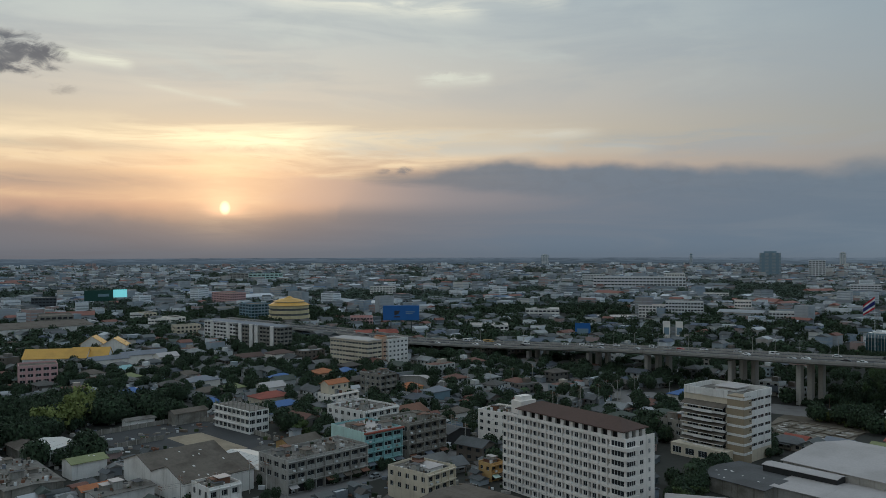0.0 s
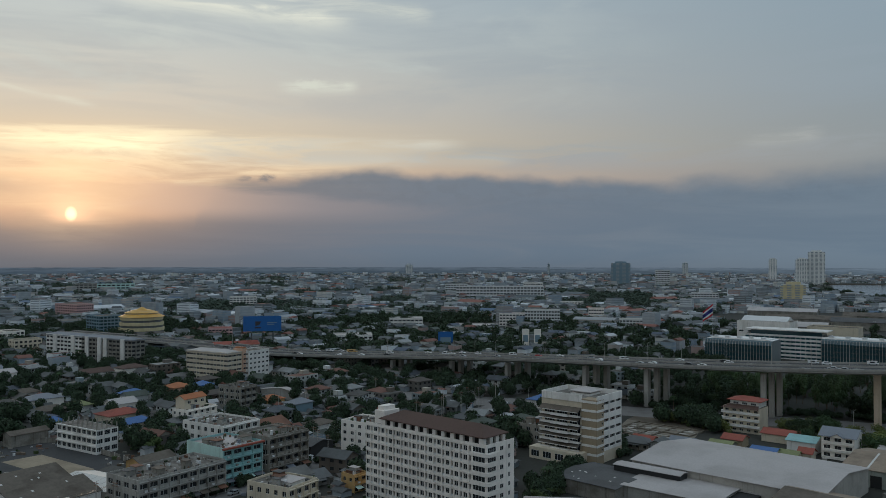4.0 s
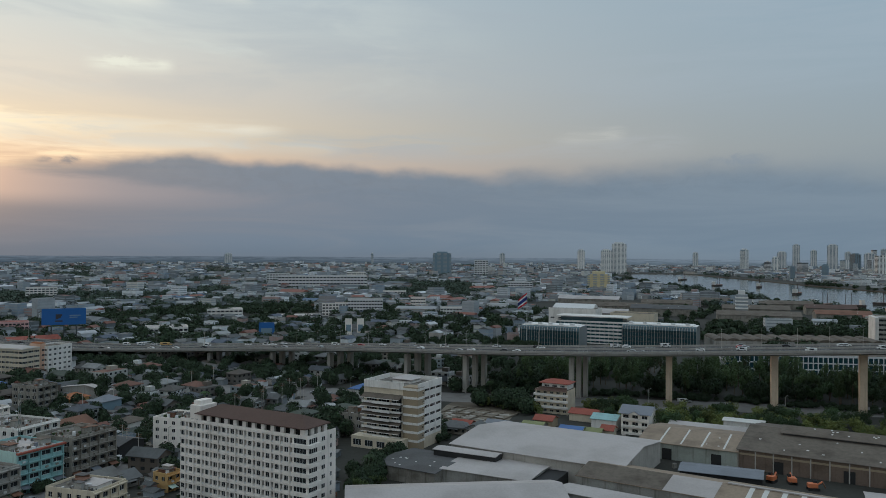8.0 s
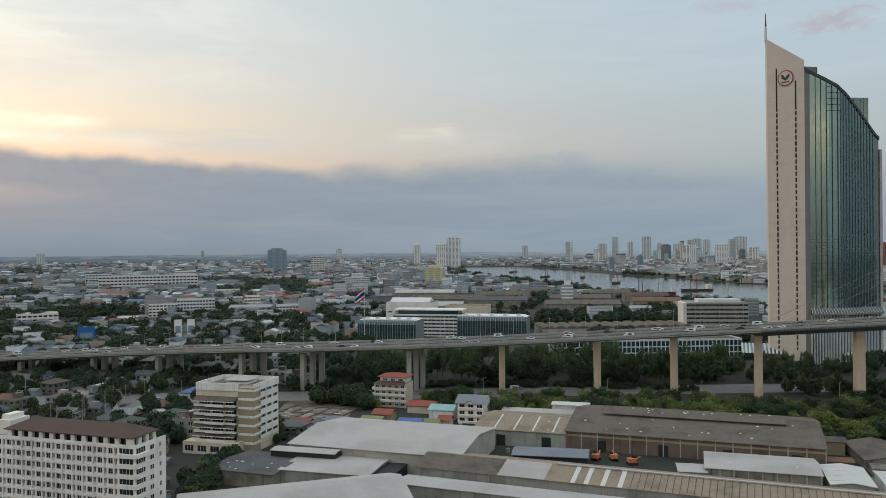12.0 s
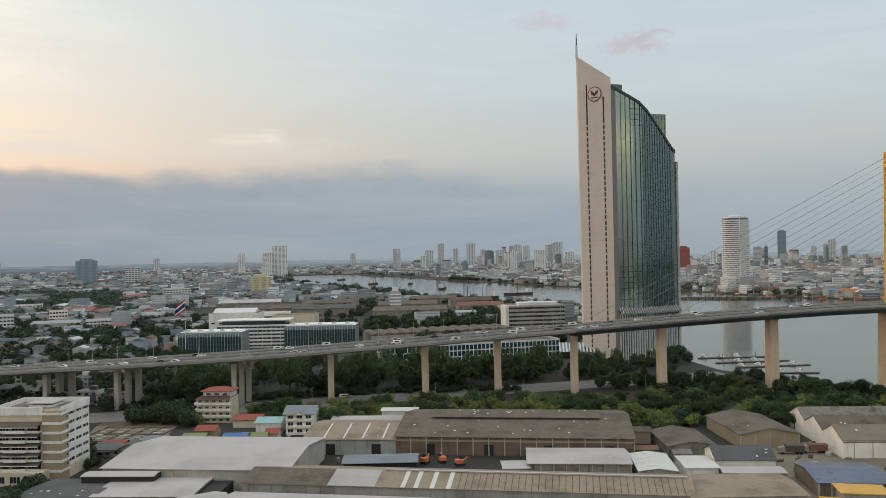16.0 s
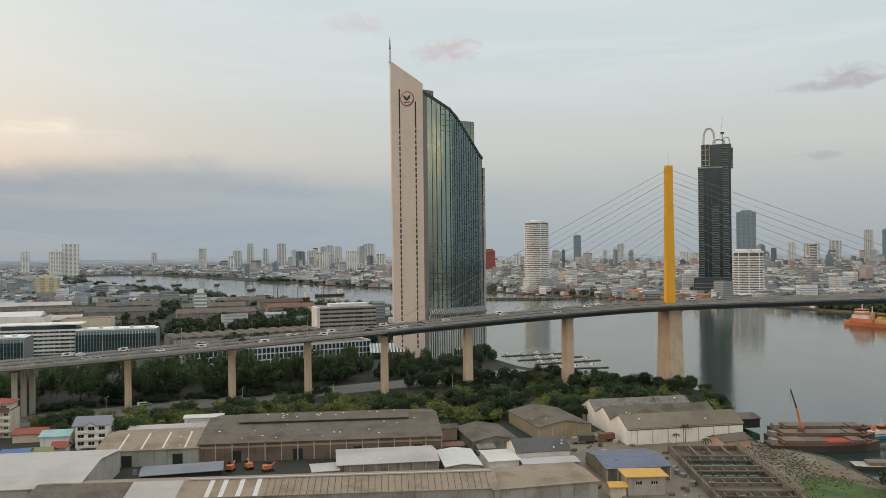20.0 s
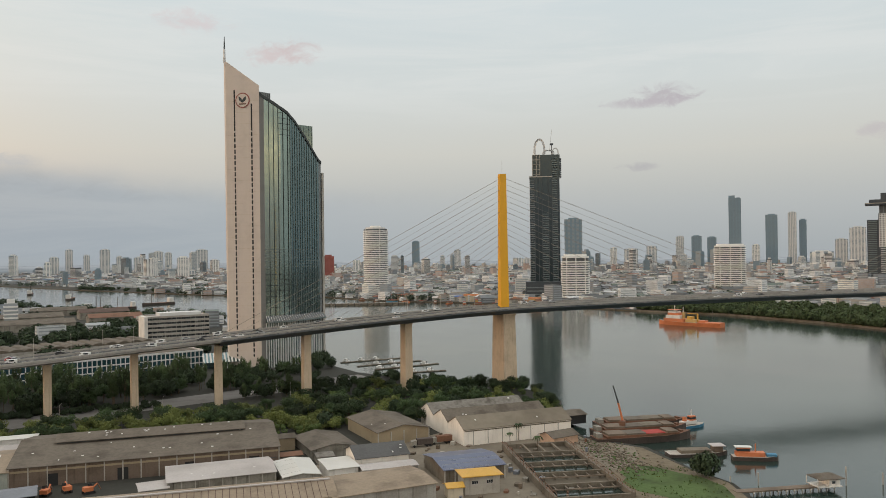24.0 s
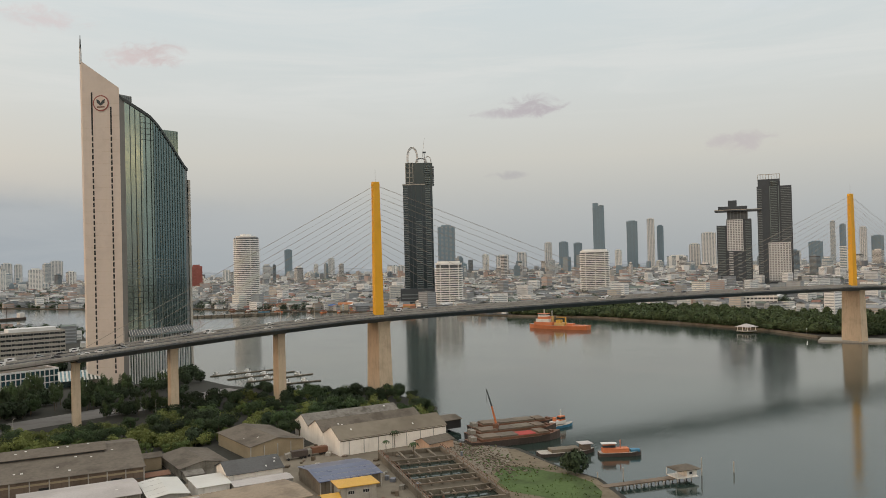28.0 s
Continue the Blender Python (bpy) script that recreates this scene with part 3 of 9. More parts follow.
        self.box(x0, x1, y0, y1, z0 - 0.25, z0 - 0.02, key)
        return self

    def tube(self, p, q3, r, key, sides=6, r2=None):
        p, q3 = Vector(p), Vector(q3)
        d = (q3 - p).normalized()
        s = d.orthogonal().normalized()
        t = d.cross(s)
        n = len(self.v)
        for c, rad in ((p, r), (q3, r if r2 is None else r2)):
            for i in range(sides):
                a = 2 * math.pi * i / sides
                self.v.append(tuple(c + (s * math.cos(a) + t * math.sin(a)) * rad))
        k = self.slot(key)
        for i in range(sides):
            j = (i + 1) % sides
            self.f.append([n + i, n + j, n + sides + j, n + sides + i])
            self.m.append(k)
        for ids in (reversed(range(sides)), range(sides, 2 * sides)):
            self.f.append([n + i for i in ids])
            self.m.append(k)
        return self

    def weld(self):
        """Joins corners that lie in one place."""
        seen, to, keep = {}, [], []
        for p in self.v:
            k = (round(p[0], 3), round(p[1], 3), round(p[2], 3))
            if k not in seen:
                seen[k] = len(keep)
                keep.append(p)
            to.append(seen[k])
        self.v, self.f = keep, [[to[i] for i in f] for f in self.f]
        return self

    def data(self, name, smooth=False):
        me = bpy.data.meshes.new(name)
        me.from_pydata(self.v, [], self.f)
        for key in self.slots:
            me.materials.append(M[key])
        me.polygons.foreach_set("material_index", self.m)
        if smooth:
            me.polygons.foreach_set("use_smooth", [True] * len(me.polygons))
        me.update()
        return me


def part(name, mesh, parent=None, label="", at=None):
    """One mesh object, under a thing where one is given."""
    ob = new(name, mesh.data(name) if isinstance(mesh, Mesh) else mesh)
    if parent is not None:
        ob.parent = parent
    if at is not None:
        ob.matrix_basis = at
    return tagged(ob, label)


def thing(name, at, label, category, group="", kind=""):
    ob = new(name)
    ob.empty_display_size = 0.5
    ob.matrix_basis = at
    return tagged(ob, label, category, group, kind)


def structure(name, mesh, label="", category=""):
    return tagged(part(name, mesh), label, category, kind="structure")


GRID = 43.0


def corner(x, y, turn=GRID, z=0.0):
    """A plot's frame: its nearest corner, the street to the right along local x, away to the left along local y."""
    return pose(x, y, z, 0, 0, turn)


def polar(azimuth, dist):
    a = radians(azimuth)
    return dist * math.sin(a), dist * math.cos(a)


# ---- ground, river, banks ----
RIVER = [(-100, -2500), (60, -700), (165, -250), (200, -110), (232, -48), (258, -18), (284, -9), (298, 4), (327, 22), (338, 47), (354, 63), (374, 68),
         (418, 72), (446, 94), (466, 122), (466, 150), (472, 182), (486, 220), (522, 264), (590, 312), (640, 360), (700, 450), (790, 520), (877, 585),
         (928, 735), (980, 923), (1039, 1065), (1133, 1300), (1438, 1967), (1800, 2500), (2003, 2430), (1793, 1890), (1629, 1534), (1517, 1237),
         (1406, 937), (1366, 683), (1274, 529), (1235, 380), (1159, 208), (1091, 85), (1041, -28), (941, -121), (847, -192), (768, -222), (735, -300),
         (650, -520), (500, -1200), (400, -2500)]


def in_river(x, y, grow=0.0):
    inside = False
    j = len(RIVER) - 1
    for i in range(len(RIVER)):
        (xi, yi), (xj, yj) = RIVER[i], RIVER[j]
        if (yi > y) != (yj > y) and x < (xj - xi) * (y - yi) / (yj - yi) + xi:
            inside = not inside
        j = i
    if grow and not inside:
        return any(in_river(x + dx, y + dy) for dx, dy in ((grow, 0), (-grow, 0), (0, grow), (0, -grow)))
    return inside


bm = bmesh.new()
rim = [bm.verts.new((4880 * math.cos(i * math.pi / 48), 4880 * math.sin(i * math.pi / 48), 0)) for i in range(96)]
hole = [bm.verts.new((x, y, 0)) for x, y in RIVER]
edges = [bm.edges.new((loop[i], loop[(i + 1) % len(loop)])) for loop in (rim, hole) for i in range(len(loop))]
bmesh.ops.triangle_fill(bm, use_beauty=True, edges=edges, normal=(0, 0, 1))
low = [bm.verts.new((v.co.x, v.co.y, -4)) for v in hole]
for i in range(len(hole)):
    j = (i + 1) % len(hole)
    f = bm.faces.new((hole[i], hole[j], low[j], low[i]))
    f.material_index = 1
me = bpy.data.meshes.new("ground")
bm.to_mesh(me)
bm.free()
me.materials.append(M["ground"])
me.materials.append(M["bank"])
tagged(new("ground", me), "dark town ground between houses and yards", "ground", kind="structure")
w = Mesh()
w.poly([(-300, -2600, -1.5), (2300, -2600, -1.5), (2300, 2600, -1.5), (-300, 2600, -1.5)], "water")
structure("water", w, "calm grey-green river reflecting the evening sky", "river")


def sheet(name, points, key, label, category, z=0.05):
    m = Mesh()
    m.poly([(x, y, z) for x, y in points], key)
    return structure(name, m, label, category)


# ---- bridge and viaduct ----
LINE = [(-16, 860, 9.0), (-8, 705, 9.6), (-2.6, 622, 9.4), (2.7, 585, 10.4), (6.8, 560, 12.3), (11.1, 532, 15.0), (15.2, 504, 17.7), (20.75, 468, 21.2), (24.9, 448, 23.2),
        (32.3, 432, 25.6), (38.5, 431, 27.4), (45.26, 433, 29.9), (50.5, 437, 32.2), (56.0, 441, 35.0), (62.14, 446, 38.9), (69.27, 458.5, 43.0), (76.2, 478, 46.0)]
PYLON_A, PYLON_B = Vector((*polar(76.2, 478), 0)), Vector((*polar(108.25, 772), 0))
SPAN = (PYLON_B - PYLON_A).normalized()
nodes = [Vector((*polar(a, d), z)) for a, d, z in LINE]
nodes += [PYLON_A + SPAN * s + Vector((0, 0, z)) for s, z in ((110, 47.6), (225, 48.2), (340, 47.8))]
nodes += [PYLON_B + SPAN * s + Vector((0, 0, z)) for s, z in ((0, 46.8), (61.2, 44.6), (118.8, 41.5), (165.6, 38.5), (260, 33), (360, 27), (480, 20))]


def glide(points, per=8):
    """Catmull-Rom through the points."""
    out = []
    for i in range(len(points) - 1):
        p0, p1, p2, p3 = points[max(i - 1, 0)], points[i], points[i + 1], points[min(i + 2, len(points) - 1)]
        for k in range(per):
            t = k / per
            out.append(0.5 * ((2 * p1) + (p2 - p0) * t + (2 * p0 - 5 * p1 + 4 * p2 - p3) * t * t + (3 * p1 - p0 - 3 * p2 + p3) * t ** 3))
    out.append(points[-1])
    return out


ROAD = glide(nodes)


def sweep(mesh, path, section, key, close=True):
    """Sweeps a section (across, up) along the path."""
    n0, k = len(mesh.v), len(section)
    for i, p in enumerate(path):
        d = (path[min(i + 1, len(path) - 1)] - path[max(i - 1, 0)])
        side = Vector((d.y, -d.x, 0)).normalized()
        mesh.v.extend(tuple(p + side * a + Vector((0, 0, b))) for a, b in section)
    s = mesh.slot(key)
    for i in range(len(path) - 1):
        for j in range(k if close else k - 1):
            j2 = (j + 1) % k
            mesh.f.append([n0 + i * k + j, n0 + i * k + j2, n0 + (i + 1) * k + j2, n0 + (i + 1) * k + j])
            mesh.m.append(s)
    for i in (0, len(path) - 1):
        mesh.f.append([n0 + i * k + j for j in range(k)])
        mesh.m.append(s)


JOIN = 13 * 8
bridge = thing("cable_stayed_bridge", pose(0, 0, 0), "cable-stayed road bridge with yellow pylons over the river", "bridge")
viaduct = thing("road_viaduct", pose(0, 0, 0), "long grey concrete road viaduct on tan piers", "viaduct")
for owner, path, key, under, mid in ((viaduct, ROAD[:JOIN + 1], "deck", -2.2, 9.0), (bridge, ROAD[JOIN:], "steel_deck", -3.6, 8.5)):
    m = Mesh()
    sweep(m, path, [(-15, 0), (15, 0), (15, -0.9), (mid, under), (-mid, under), (-15, -0.9)], key)
    part("girder", m, owner)
    m = Mesh()
    sweep(m, path, [(-14.4, 0.02), (14.4, 0.02), (14.4, 0.1), (-14.4, 0.1)], "asphalt")
    part("roadway", m, owner)
    for a in (-15.0, 14.6, -0.3):
        m = Mesh()
        sweep(m, path, [(a, -0.6 if abs(a) > 1 else 0.1), (a + 0.4, -0.6 if abs(a) > 1 else 0.1), (a + 0.4, 1.0), (a, 1.0)], "deck")
        part("parapet", m, owner)
    for a in (-10.9, -7.4, -3.9, 3.7, 7.2, 10.7):
        m = Mesh()
        for i in range(0, len(path) - 1, 2):
            d = (path[i + 1] - path[i])
            side = Vector((d.y, -d.x, 0)).normalized()
            p, r = path[i] + side * a + Vector((0, 0, 0.14)), path[i + 1] + side * a + Vector((0, 0, 0.14))
            m.poly([p, r, r + side * 0.25, p + side * 0.25], "lane")
        tagged(part("lane_line", m, owner), kind="stuff")


def along(target_s):
    """A place and heading on the bridge's straight line, measured from the first pylon."""
    best = min(range(len(ROAD) - 1), key=lambda i: abs((ROAD[i] - PYLON_A).xy.dot(SPAN.xy) - target_s))
    return ROAD[best]


HEAD = math.degrees(math.atan2(SPAN.y, SPAN.x))


def wall_pier(owner, p, turn, height, wide, deep, key="pier", cap=True, flare=1.12):
    m = Mesh()
    lo, hi = [(-deep / 2 * flare, -wide / 2 * flare), (deep / 2 * flare, -wide / 2 * flare), (deep / 2 * flare, wide / 2 * flare), (-deep / 2 * flare, wide / 2 * flare)], \
        [(-deep / 2, -wide / 2), (deep / 2, -wide / 2), (deep / 2, wide / 2), (-deep / 2, wide / 2)]
    n = len(m.v)
    m.v += [(x, y, -3) for x, y in lo] + [(x, y, height) for x, y in hi]
    for i in range(4):
        j = (i + 1) % 4
        m.f.append([n + i, n + j, n + 4 + j, n + 4 + i])
        m.m.append(m.slot(key))
    m.f.append([n + 4, n + 5, n + 6, n + 7])
    m.m.append(0)
    ob = part("pier", m, owner, at=pose(p[0], p[1], 0, 0, 0, turn))
    if cap:
        c = Mesh()
        c.box(-deep / 2 - 0.3, deep / 2 + 0.3, -wide / 2 - 0.8, wide / 2 + 0.8, height, height + 0.9, key)
        part("pier_cap", c, ob)
    return ob


for s, wide, deep in ((-165.6, 9.5, 3.6), (-118.8, 9.5, 3.8), (-61.2, 10, 4.0)):
    p = PYLON_A + SPAN * s
    z = along(s).z
    wall_pier(bridge, p, HEAD, z - 4.4, wide, deep)
for s in (61.2, 118.8, 165.6):
    p = PYLON_B + SPAN * s
    wall_pier(bridge, p, HEAD, along(s + 446).z - 4.4, 9.5, 3.8)
for p, z in ((PYLON_A, 46.0), (PYLON_B, 46.8)):
    wall_pier(bridge, p, HEAD, z - 4.2, 16.5, 7.5, flare=1.15)
    m = Mesh()
    m.prism([(-5.5, -9.5), (5.5, -9.5), (5.5, 9.5), (-5.5, 9.5)], -2.5, -0.4, "concrete")
    part("pile_cap", m, bridge, at=pose(p.x, p.y, 0, 0, 0, HEAD))
    m = Mesh()
    n = len(m.v)
    for zz, a, b in ((z, 2.7, 2.2), (z + 80, 2.0, 1.5)):
        m.v += [(-a, -b, zz), (a, -b, zz), (a, b, zz), (-a, b, zz)]
    for ids in ((0, 1, 5, 4), (1, 2, 6, 5), (2, 3, 7, 6), (3, 0, 4, 7), (4, 5, 6, 7)):
        m.f.append([n + i for i in ids])
        m.m.append(m.slot("yellow_steel"))
    pyl = part("pylon", m, bridge, "slender yellow steel pylon", at=pose(p.x, p.y, 0, 0, 0, HEAD))
    m = Mesh()
    m.tube((0, 0, z + 80), (0, 0, z + 88), 0.08, "cable", 5)
    part("mast", m, pyl)
    for k in range(14):
        zt = z + 78 - k * 3.3
        m = Mesh()
        m.box(-2.6, 2.6, -0.45, 0.45, zt - 0.6, zt + 0.6, "yellow_steel")
        part("anchor_box", m, pyl)
    for sgn in (-1, 1):
        for k in range(14):
            reach = (222 - k * 13.2) if (sgn > 0) == (p is PYLON_A) else (166 - k * 8.6)
            end = p + SPAN * reach * sgn
            zz = along((end - PYLON_A).dot(SPAN)).z
            for off in (-0.7, 0.7)[:1 if k % 2 else 2]:
                m = Mesh()
                side = Vector((SPAN.y, -SPAN.x, 0)) * off
                m.tube(Vector((p.x, p.y, z + 78 - k * 3.3)) + side, Vector((end.x, end.y, zz + 0.5)) + side, 0.075, "cable", 4)
                part("stay_cable", m, bridge)
for az_, d_, pair in ((50.5, 436, 0), (45.26, 432, 0), (38.5, 430, 0), (32.3, 431, 1), (24.9, 447, 1), (20.75, 467, 1), (15.2, 503, 1), (11.1, 531, 1), (6.8, 559, 1), (2.7, 584, 1), (-2.6, 621, 1), (-8, 704, 1)):
    i = min(range(len(ROAD)), key=lambda i: (ROAD[i].xy - Vector(polar(az_, d_))).length)
    d = ROAD[i + 1] - ROAD[max(i - 1, 0)]
    turn = math.degrees(math.atan2(d.y, d.x))
    p = ROAD[i]
    if pair:
        side = Vector((d.y, -d.x, 0)).normalized()
        for off in (-6.6, 0.0, 6.6):
            wall_pier(viaduct, p + side * off - d.normalized() * off * 0.42, turn, p.z - 3.1, 3.6, 2.4, "concrete", cap=off == 0.0, flare=1.0)
    else:
        wall_pier(viaduct, p, turn, p.z - 3.1, 8.5, 3.2, flare=1.0)


# ---- facades ----
def pane_mesh(w_, h_, key="window", bars=1):
    m = Mesh()
    m.poly([(0, 0, 0), (w_, 0, 0), (w_, 0, h_), (0, 0, h_)], key)
    for i in range(bars):
        x = w_ * (i + 1) / (bars + 1)
        m.box(x - 0.04, x + 0.04, -0.05, -0.005, 0, h_, "ship_white")
    m.box(0, w_, -0.06, -0.005, 0, 0.07, "ship_white")
    m.box(0, w_, -0.06, -0.005, h_ - 0.07, h_, "ship_white")
    return m.data("window")


def facade(m, x0, y0, dx, dy, length, z0, fh, floors, bays, key, ww=0.55, wh=0.5, sill=0.28, depth=0.3):
    """A wall with real openings, from (x0, y0) along (dx, dy); outside is on the right hand. Gives the openings."""
    bw, out, k = length / bays, [], m.slot(key)
    nx, ny = dy, -dx
    v, f, mi = m.v, m.f, m.m

    def put(u, z, inn=0.0):
        v.append((x0 + dx * u - nx * inn, y0 + dy * u - ny * inn, z))
        return len(v) - 1

    for fl in range(floors):
        for b in range(bays):
            u0, u1, zz0, zz1 = b * bw, (b + 1) * bw, z0 + fl * fh, z0 + (fl + 1) * fh
            a0, a1 = u0 + bw * (1 - ww) / 2, u1 - bw * (1 - ww) / 2
            c0, c1 = zz0 + fh * sill, zz0 + fh * (sill + wh)
            o = [put(u0, zz0), put(u1, zz0), put(u1, zz1), put(u0, zz1)]
            i = [put(a0, c0), put(a1, c0), put(a1, c1), put(a0, c1)]
            r = [put(a0, c0, depth), put(a1, c0, depth), put(a1, c1, depth), put(a0, c1, depth)]
            for s in range(4):
                t = (s + 1) % 4
                f.append([o[s], o[t], i[t], i[s]])
                f.append([i[s], i[t], r[t], r[s]])
                mi.extend((k, k))
            out.append((x0 + dx * a0 - nx * depth, y0 + dy * a0 - ny * depth, c0, math.degrees(math.atan2(dy, dx)), a1 - a0, c1 - c0))
    return out


PANES = {}


def panes(openings, parent, key="window", bars=1, name="window"):
    for x, y, z, turn, w_, h_ in openings:
        tag = (round(w_, 2), round(h_, 2), key, bars)
        if tag not in PANES:
            PANES[tag] = pane_mesh(w_, h_, key, bars)
        part(name, PANES[tag], parent, at=pose(x, y, z, 0, 0, turn))


def block(name, at, b, a, floors, fh, bays_b, bays_a, label, category="building", wall="white", ww=0.55, wh=0.5, sill=0.28, window="window", base=0.0,
          roof="fibre_roof", parapet=0.8, sides="frbl", group="", joined=False, bars=1):
    """A building b along the street and a deep, with windows let into its walls. sides: f front, l left, b back, r right."""
    h = base + floors * fh
    ob = thing(name, at, label, category, group)
    m = Mesh()
    holes = []
    lines = {"f": (0, 0, 1, 0, b, bays_b), "r": (b, 0, 0, 1, a, bays_a), "b": (b, a, -1, 0, b, bays_b), "l": (0, a, 0, -1, a, bays_a)}
    for s, (x, y, dx, dy, ln, n) in lines.items():
        if base:
            m.poly([(x, y, 0), (x + dx * ln, y + dy * ln, 0), (x + dx * ln, y + dy * ln, base), (x, y, base)], wall)
        if s in sides and n:
            holes += facade(m, x, y, dx, dy, ln, base, fh, floors, n, wall, ww, wh, sill)
        else:
            m.poly([(x, y, base), (x + dx * ln, y + dy * ln, base), (x + dx * ln, y + dy * ln, h), (x, y, h)], wall)
    body = part("wall", m.weld(), ob)
    r = Mesh()
    r.box(0.25, b - 0.25, 0.25, a - 0.25, h - 0.4, h - 0.05, roof)
    part("roof", r, ob)
    if parapet:
        for x0, x1, y0, y1 in ((0, b, 0, 0.25), (0, b, a - 0.25, a), (0, 0.25, 0.25, a - 0.25), (b - 0.25, b, 0.25, a - 0.25)):
            r = Mesh()
            r.box(x0, x1, y0, y1, h, h + parapet, wall)
            part("parapet", r, ob)
    if joined:
        m = Mesh()
        for x, y, z, turn, w_, h_ in holes:
            c, s = math.cos(radians(turn)), math.sin(radians(turn))
            m.poly([(x, y, z), (x + c * w_, y + s * w_, z), (x + c * w_, y + s * w_, z + h_), (x, y, z + h_)], window)
        tagged(part("window", m, ob), kind="stuff")
    else:
        panes(holes, ob, window, bars)
    return ob, h


# ---- riverside tower ----
TA, TB, TM, TC = Vector(polar(56.7, 580)), Vector(polar(58.9, 570)), Vector(polar(61.0, 580)), Vector(polar(63.15, 605))
BACK = Vector((26.0, 27.0))
tower = thing("office_tower", pose(0, 0, 0), "tall office tower with stone end wall and curved green glass", "tower")


def skyline(az_):
    stops = ((56.5, 217.5), (59.05, 192.0), (59.94, 187.0), (60.83, 181.8), (61.36, 176.2), (62.16, 164.1), (62.97, 150.7), (63.3, 147.5), (66, 147.5))
    for (a0, z0), (a1, z1) in zip(stops, stops[1:]):
        if az_ <= a1:
            return z0 + (z1 - z0) * max(0, (az_ - a0) / (a1 - a0))
    return 147.5


def quadratic(p, q4, r, t):
    return p * (1 - t) ** 2 + q4 * 2 * t * (1 - t) + r * t * t


ctrl = (TM - (TB + TC) * 0.25) * 2
CURVE = [quadratic(TB, ctrl, TC, i / 26) for i in range(27)]
m = Mesh()
TA_TOP = Vector(polar(56.62, 580))
foot = [TA, TB, TB + BACK * 0.12, TA + BACK * 0.12]
head_ = [TA_TOP, TB, TB + BACK * 0.12, TA_TOP + BACK * 0.12]
m.v += [(x, y, 0) for x, y in foot] + [(*p, z) for p, z in zip(head_, (217, 198.5, 198.5, 217))]
for ids in ((0, 1, 5, 4), (1, 2, 6, 5), (2, 3, 7, 6), (3, 0, 4, 7), (4, 5, 6, 7)):
    m.f.append(list(ids))
    m.m.append(m.slot("stone"))
stone_wall = part("end_wall", m, tower, "pale stone slab with two slots of small windows")
def bearing_of(p):
    return math.degrees(math.atan2(p.x, p.y))


def outward(p, r, far_):
    n2 = Vector((r.y - p.y, p.x - r.x)).normalized() * far_
    return -n2 if n2.dot(p) > 0 else n2


for i, p in enumerate(CURVE[:-1]):
    r = CURVE[i + 1]
    za, zb = skyline(bearing_of(p)), skyline(bearing_of(r))
    m = Mesh()
    # first two facets: the shaded return face, painted dark grey
    m.poly([(*p, 0), (*r, 0), (*r, zb), (*p, za)], "reveal" if i < 2 else ("curtain_green" if i < 13 else ("curtain" if i < 25 else "glass_end")))
    part("reveal" if i < 2 else "glass_bay", m, tower)
    # dark coping along the sloping roof edge
    m = Mesh()
    o = outward(p, r, 0.7)
    m.v += [(*(p + o), za - 1.6), (*(r + o), zb - 1.6), (*(r + o), zb + 0.5), (*(p + o), za + 0.5), (*(p - o), za + 0.5), (*(r - o), zb + 0.5), (*p, za - 1.6), (*r, zb - 1.6)]
    m.f += [[0, 1, 2, 3], [3, 2, 5, 4], [6, 7, 1, 0]]
    m.m += [m.slot("mullion")] * 3
    part("coping", m, tower)
    if i < 3 or i > 24 or (i < 13 and i % 2):
        continue
    fin = Mesh()
    out = outward(p, r, 0.5)
    tdir = (r - p).normalized() * (0.22 if i < 13 else 0.26)
    fin.prism([p + out, p + out + tdir, p + tdir, p], 34, za - 1.7, "mullion" if i < 13 else "fin_grey")
    part("fin", fin, tower)
m = Mesh()
body = [TB + BACK * 0.02] + [c + BACK * 0.02 for c in CURVE[2::2]] + [TC + BACK, TB + BACK * 1.0]
m.prism(body, 0, [skyline(bearing_of(c)) - 2.0 for c in body[:-2]] + [145, 188], "curtain", "mullion")
part("core", m, tower)
# narrow stone column that closes the glass
m = Mesh()
tip = (TC - CURVE[-2]).normalized()
m.prism([TC + outward(CURVE[-2], TC, 0.8), TC + tip * 2.6 + outward(CURVE[-2], TC, 0.8), TC + tip * 2.6 + BACK * 0.3, TC + BACK * 0.3], 0, 141, "concrete")
part("corner_column", m, tower, "grey corner column")
# storey lines on the glass, denser round the plant floors
for z in [6, 12] + [70.5 + k * 2.1 for k in range(7)] + [165 + k * 3.9 for k in range(5)] + [42 + k * 3.9 for k in range(7)]:
    m = Mesh()
    run = [c for k, c in enumerate(CURVE) if k >= 2 and skyline(bearing_of(c)) > z + 3 and (z < 160 or 8 <= k <= 13)]
    for p, r in zip(run, run[1:]):
        n2 = outward(p, r, 0.12)
        m.poly([(*(p + n2), z), (*(r + n2), z), (*(r + n2), z + 0.3), (*(p + n2), z + 0.3)], "fin_grey" if 69 < z < 90 else "mullion")
    if m.f:
        tagged(part("floor_band", m.weld(), tower), kind="stuff")
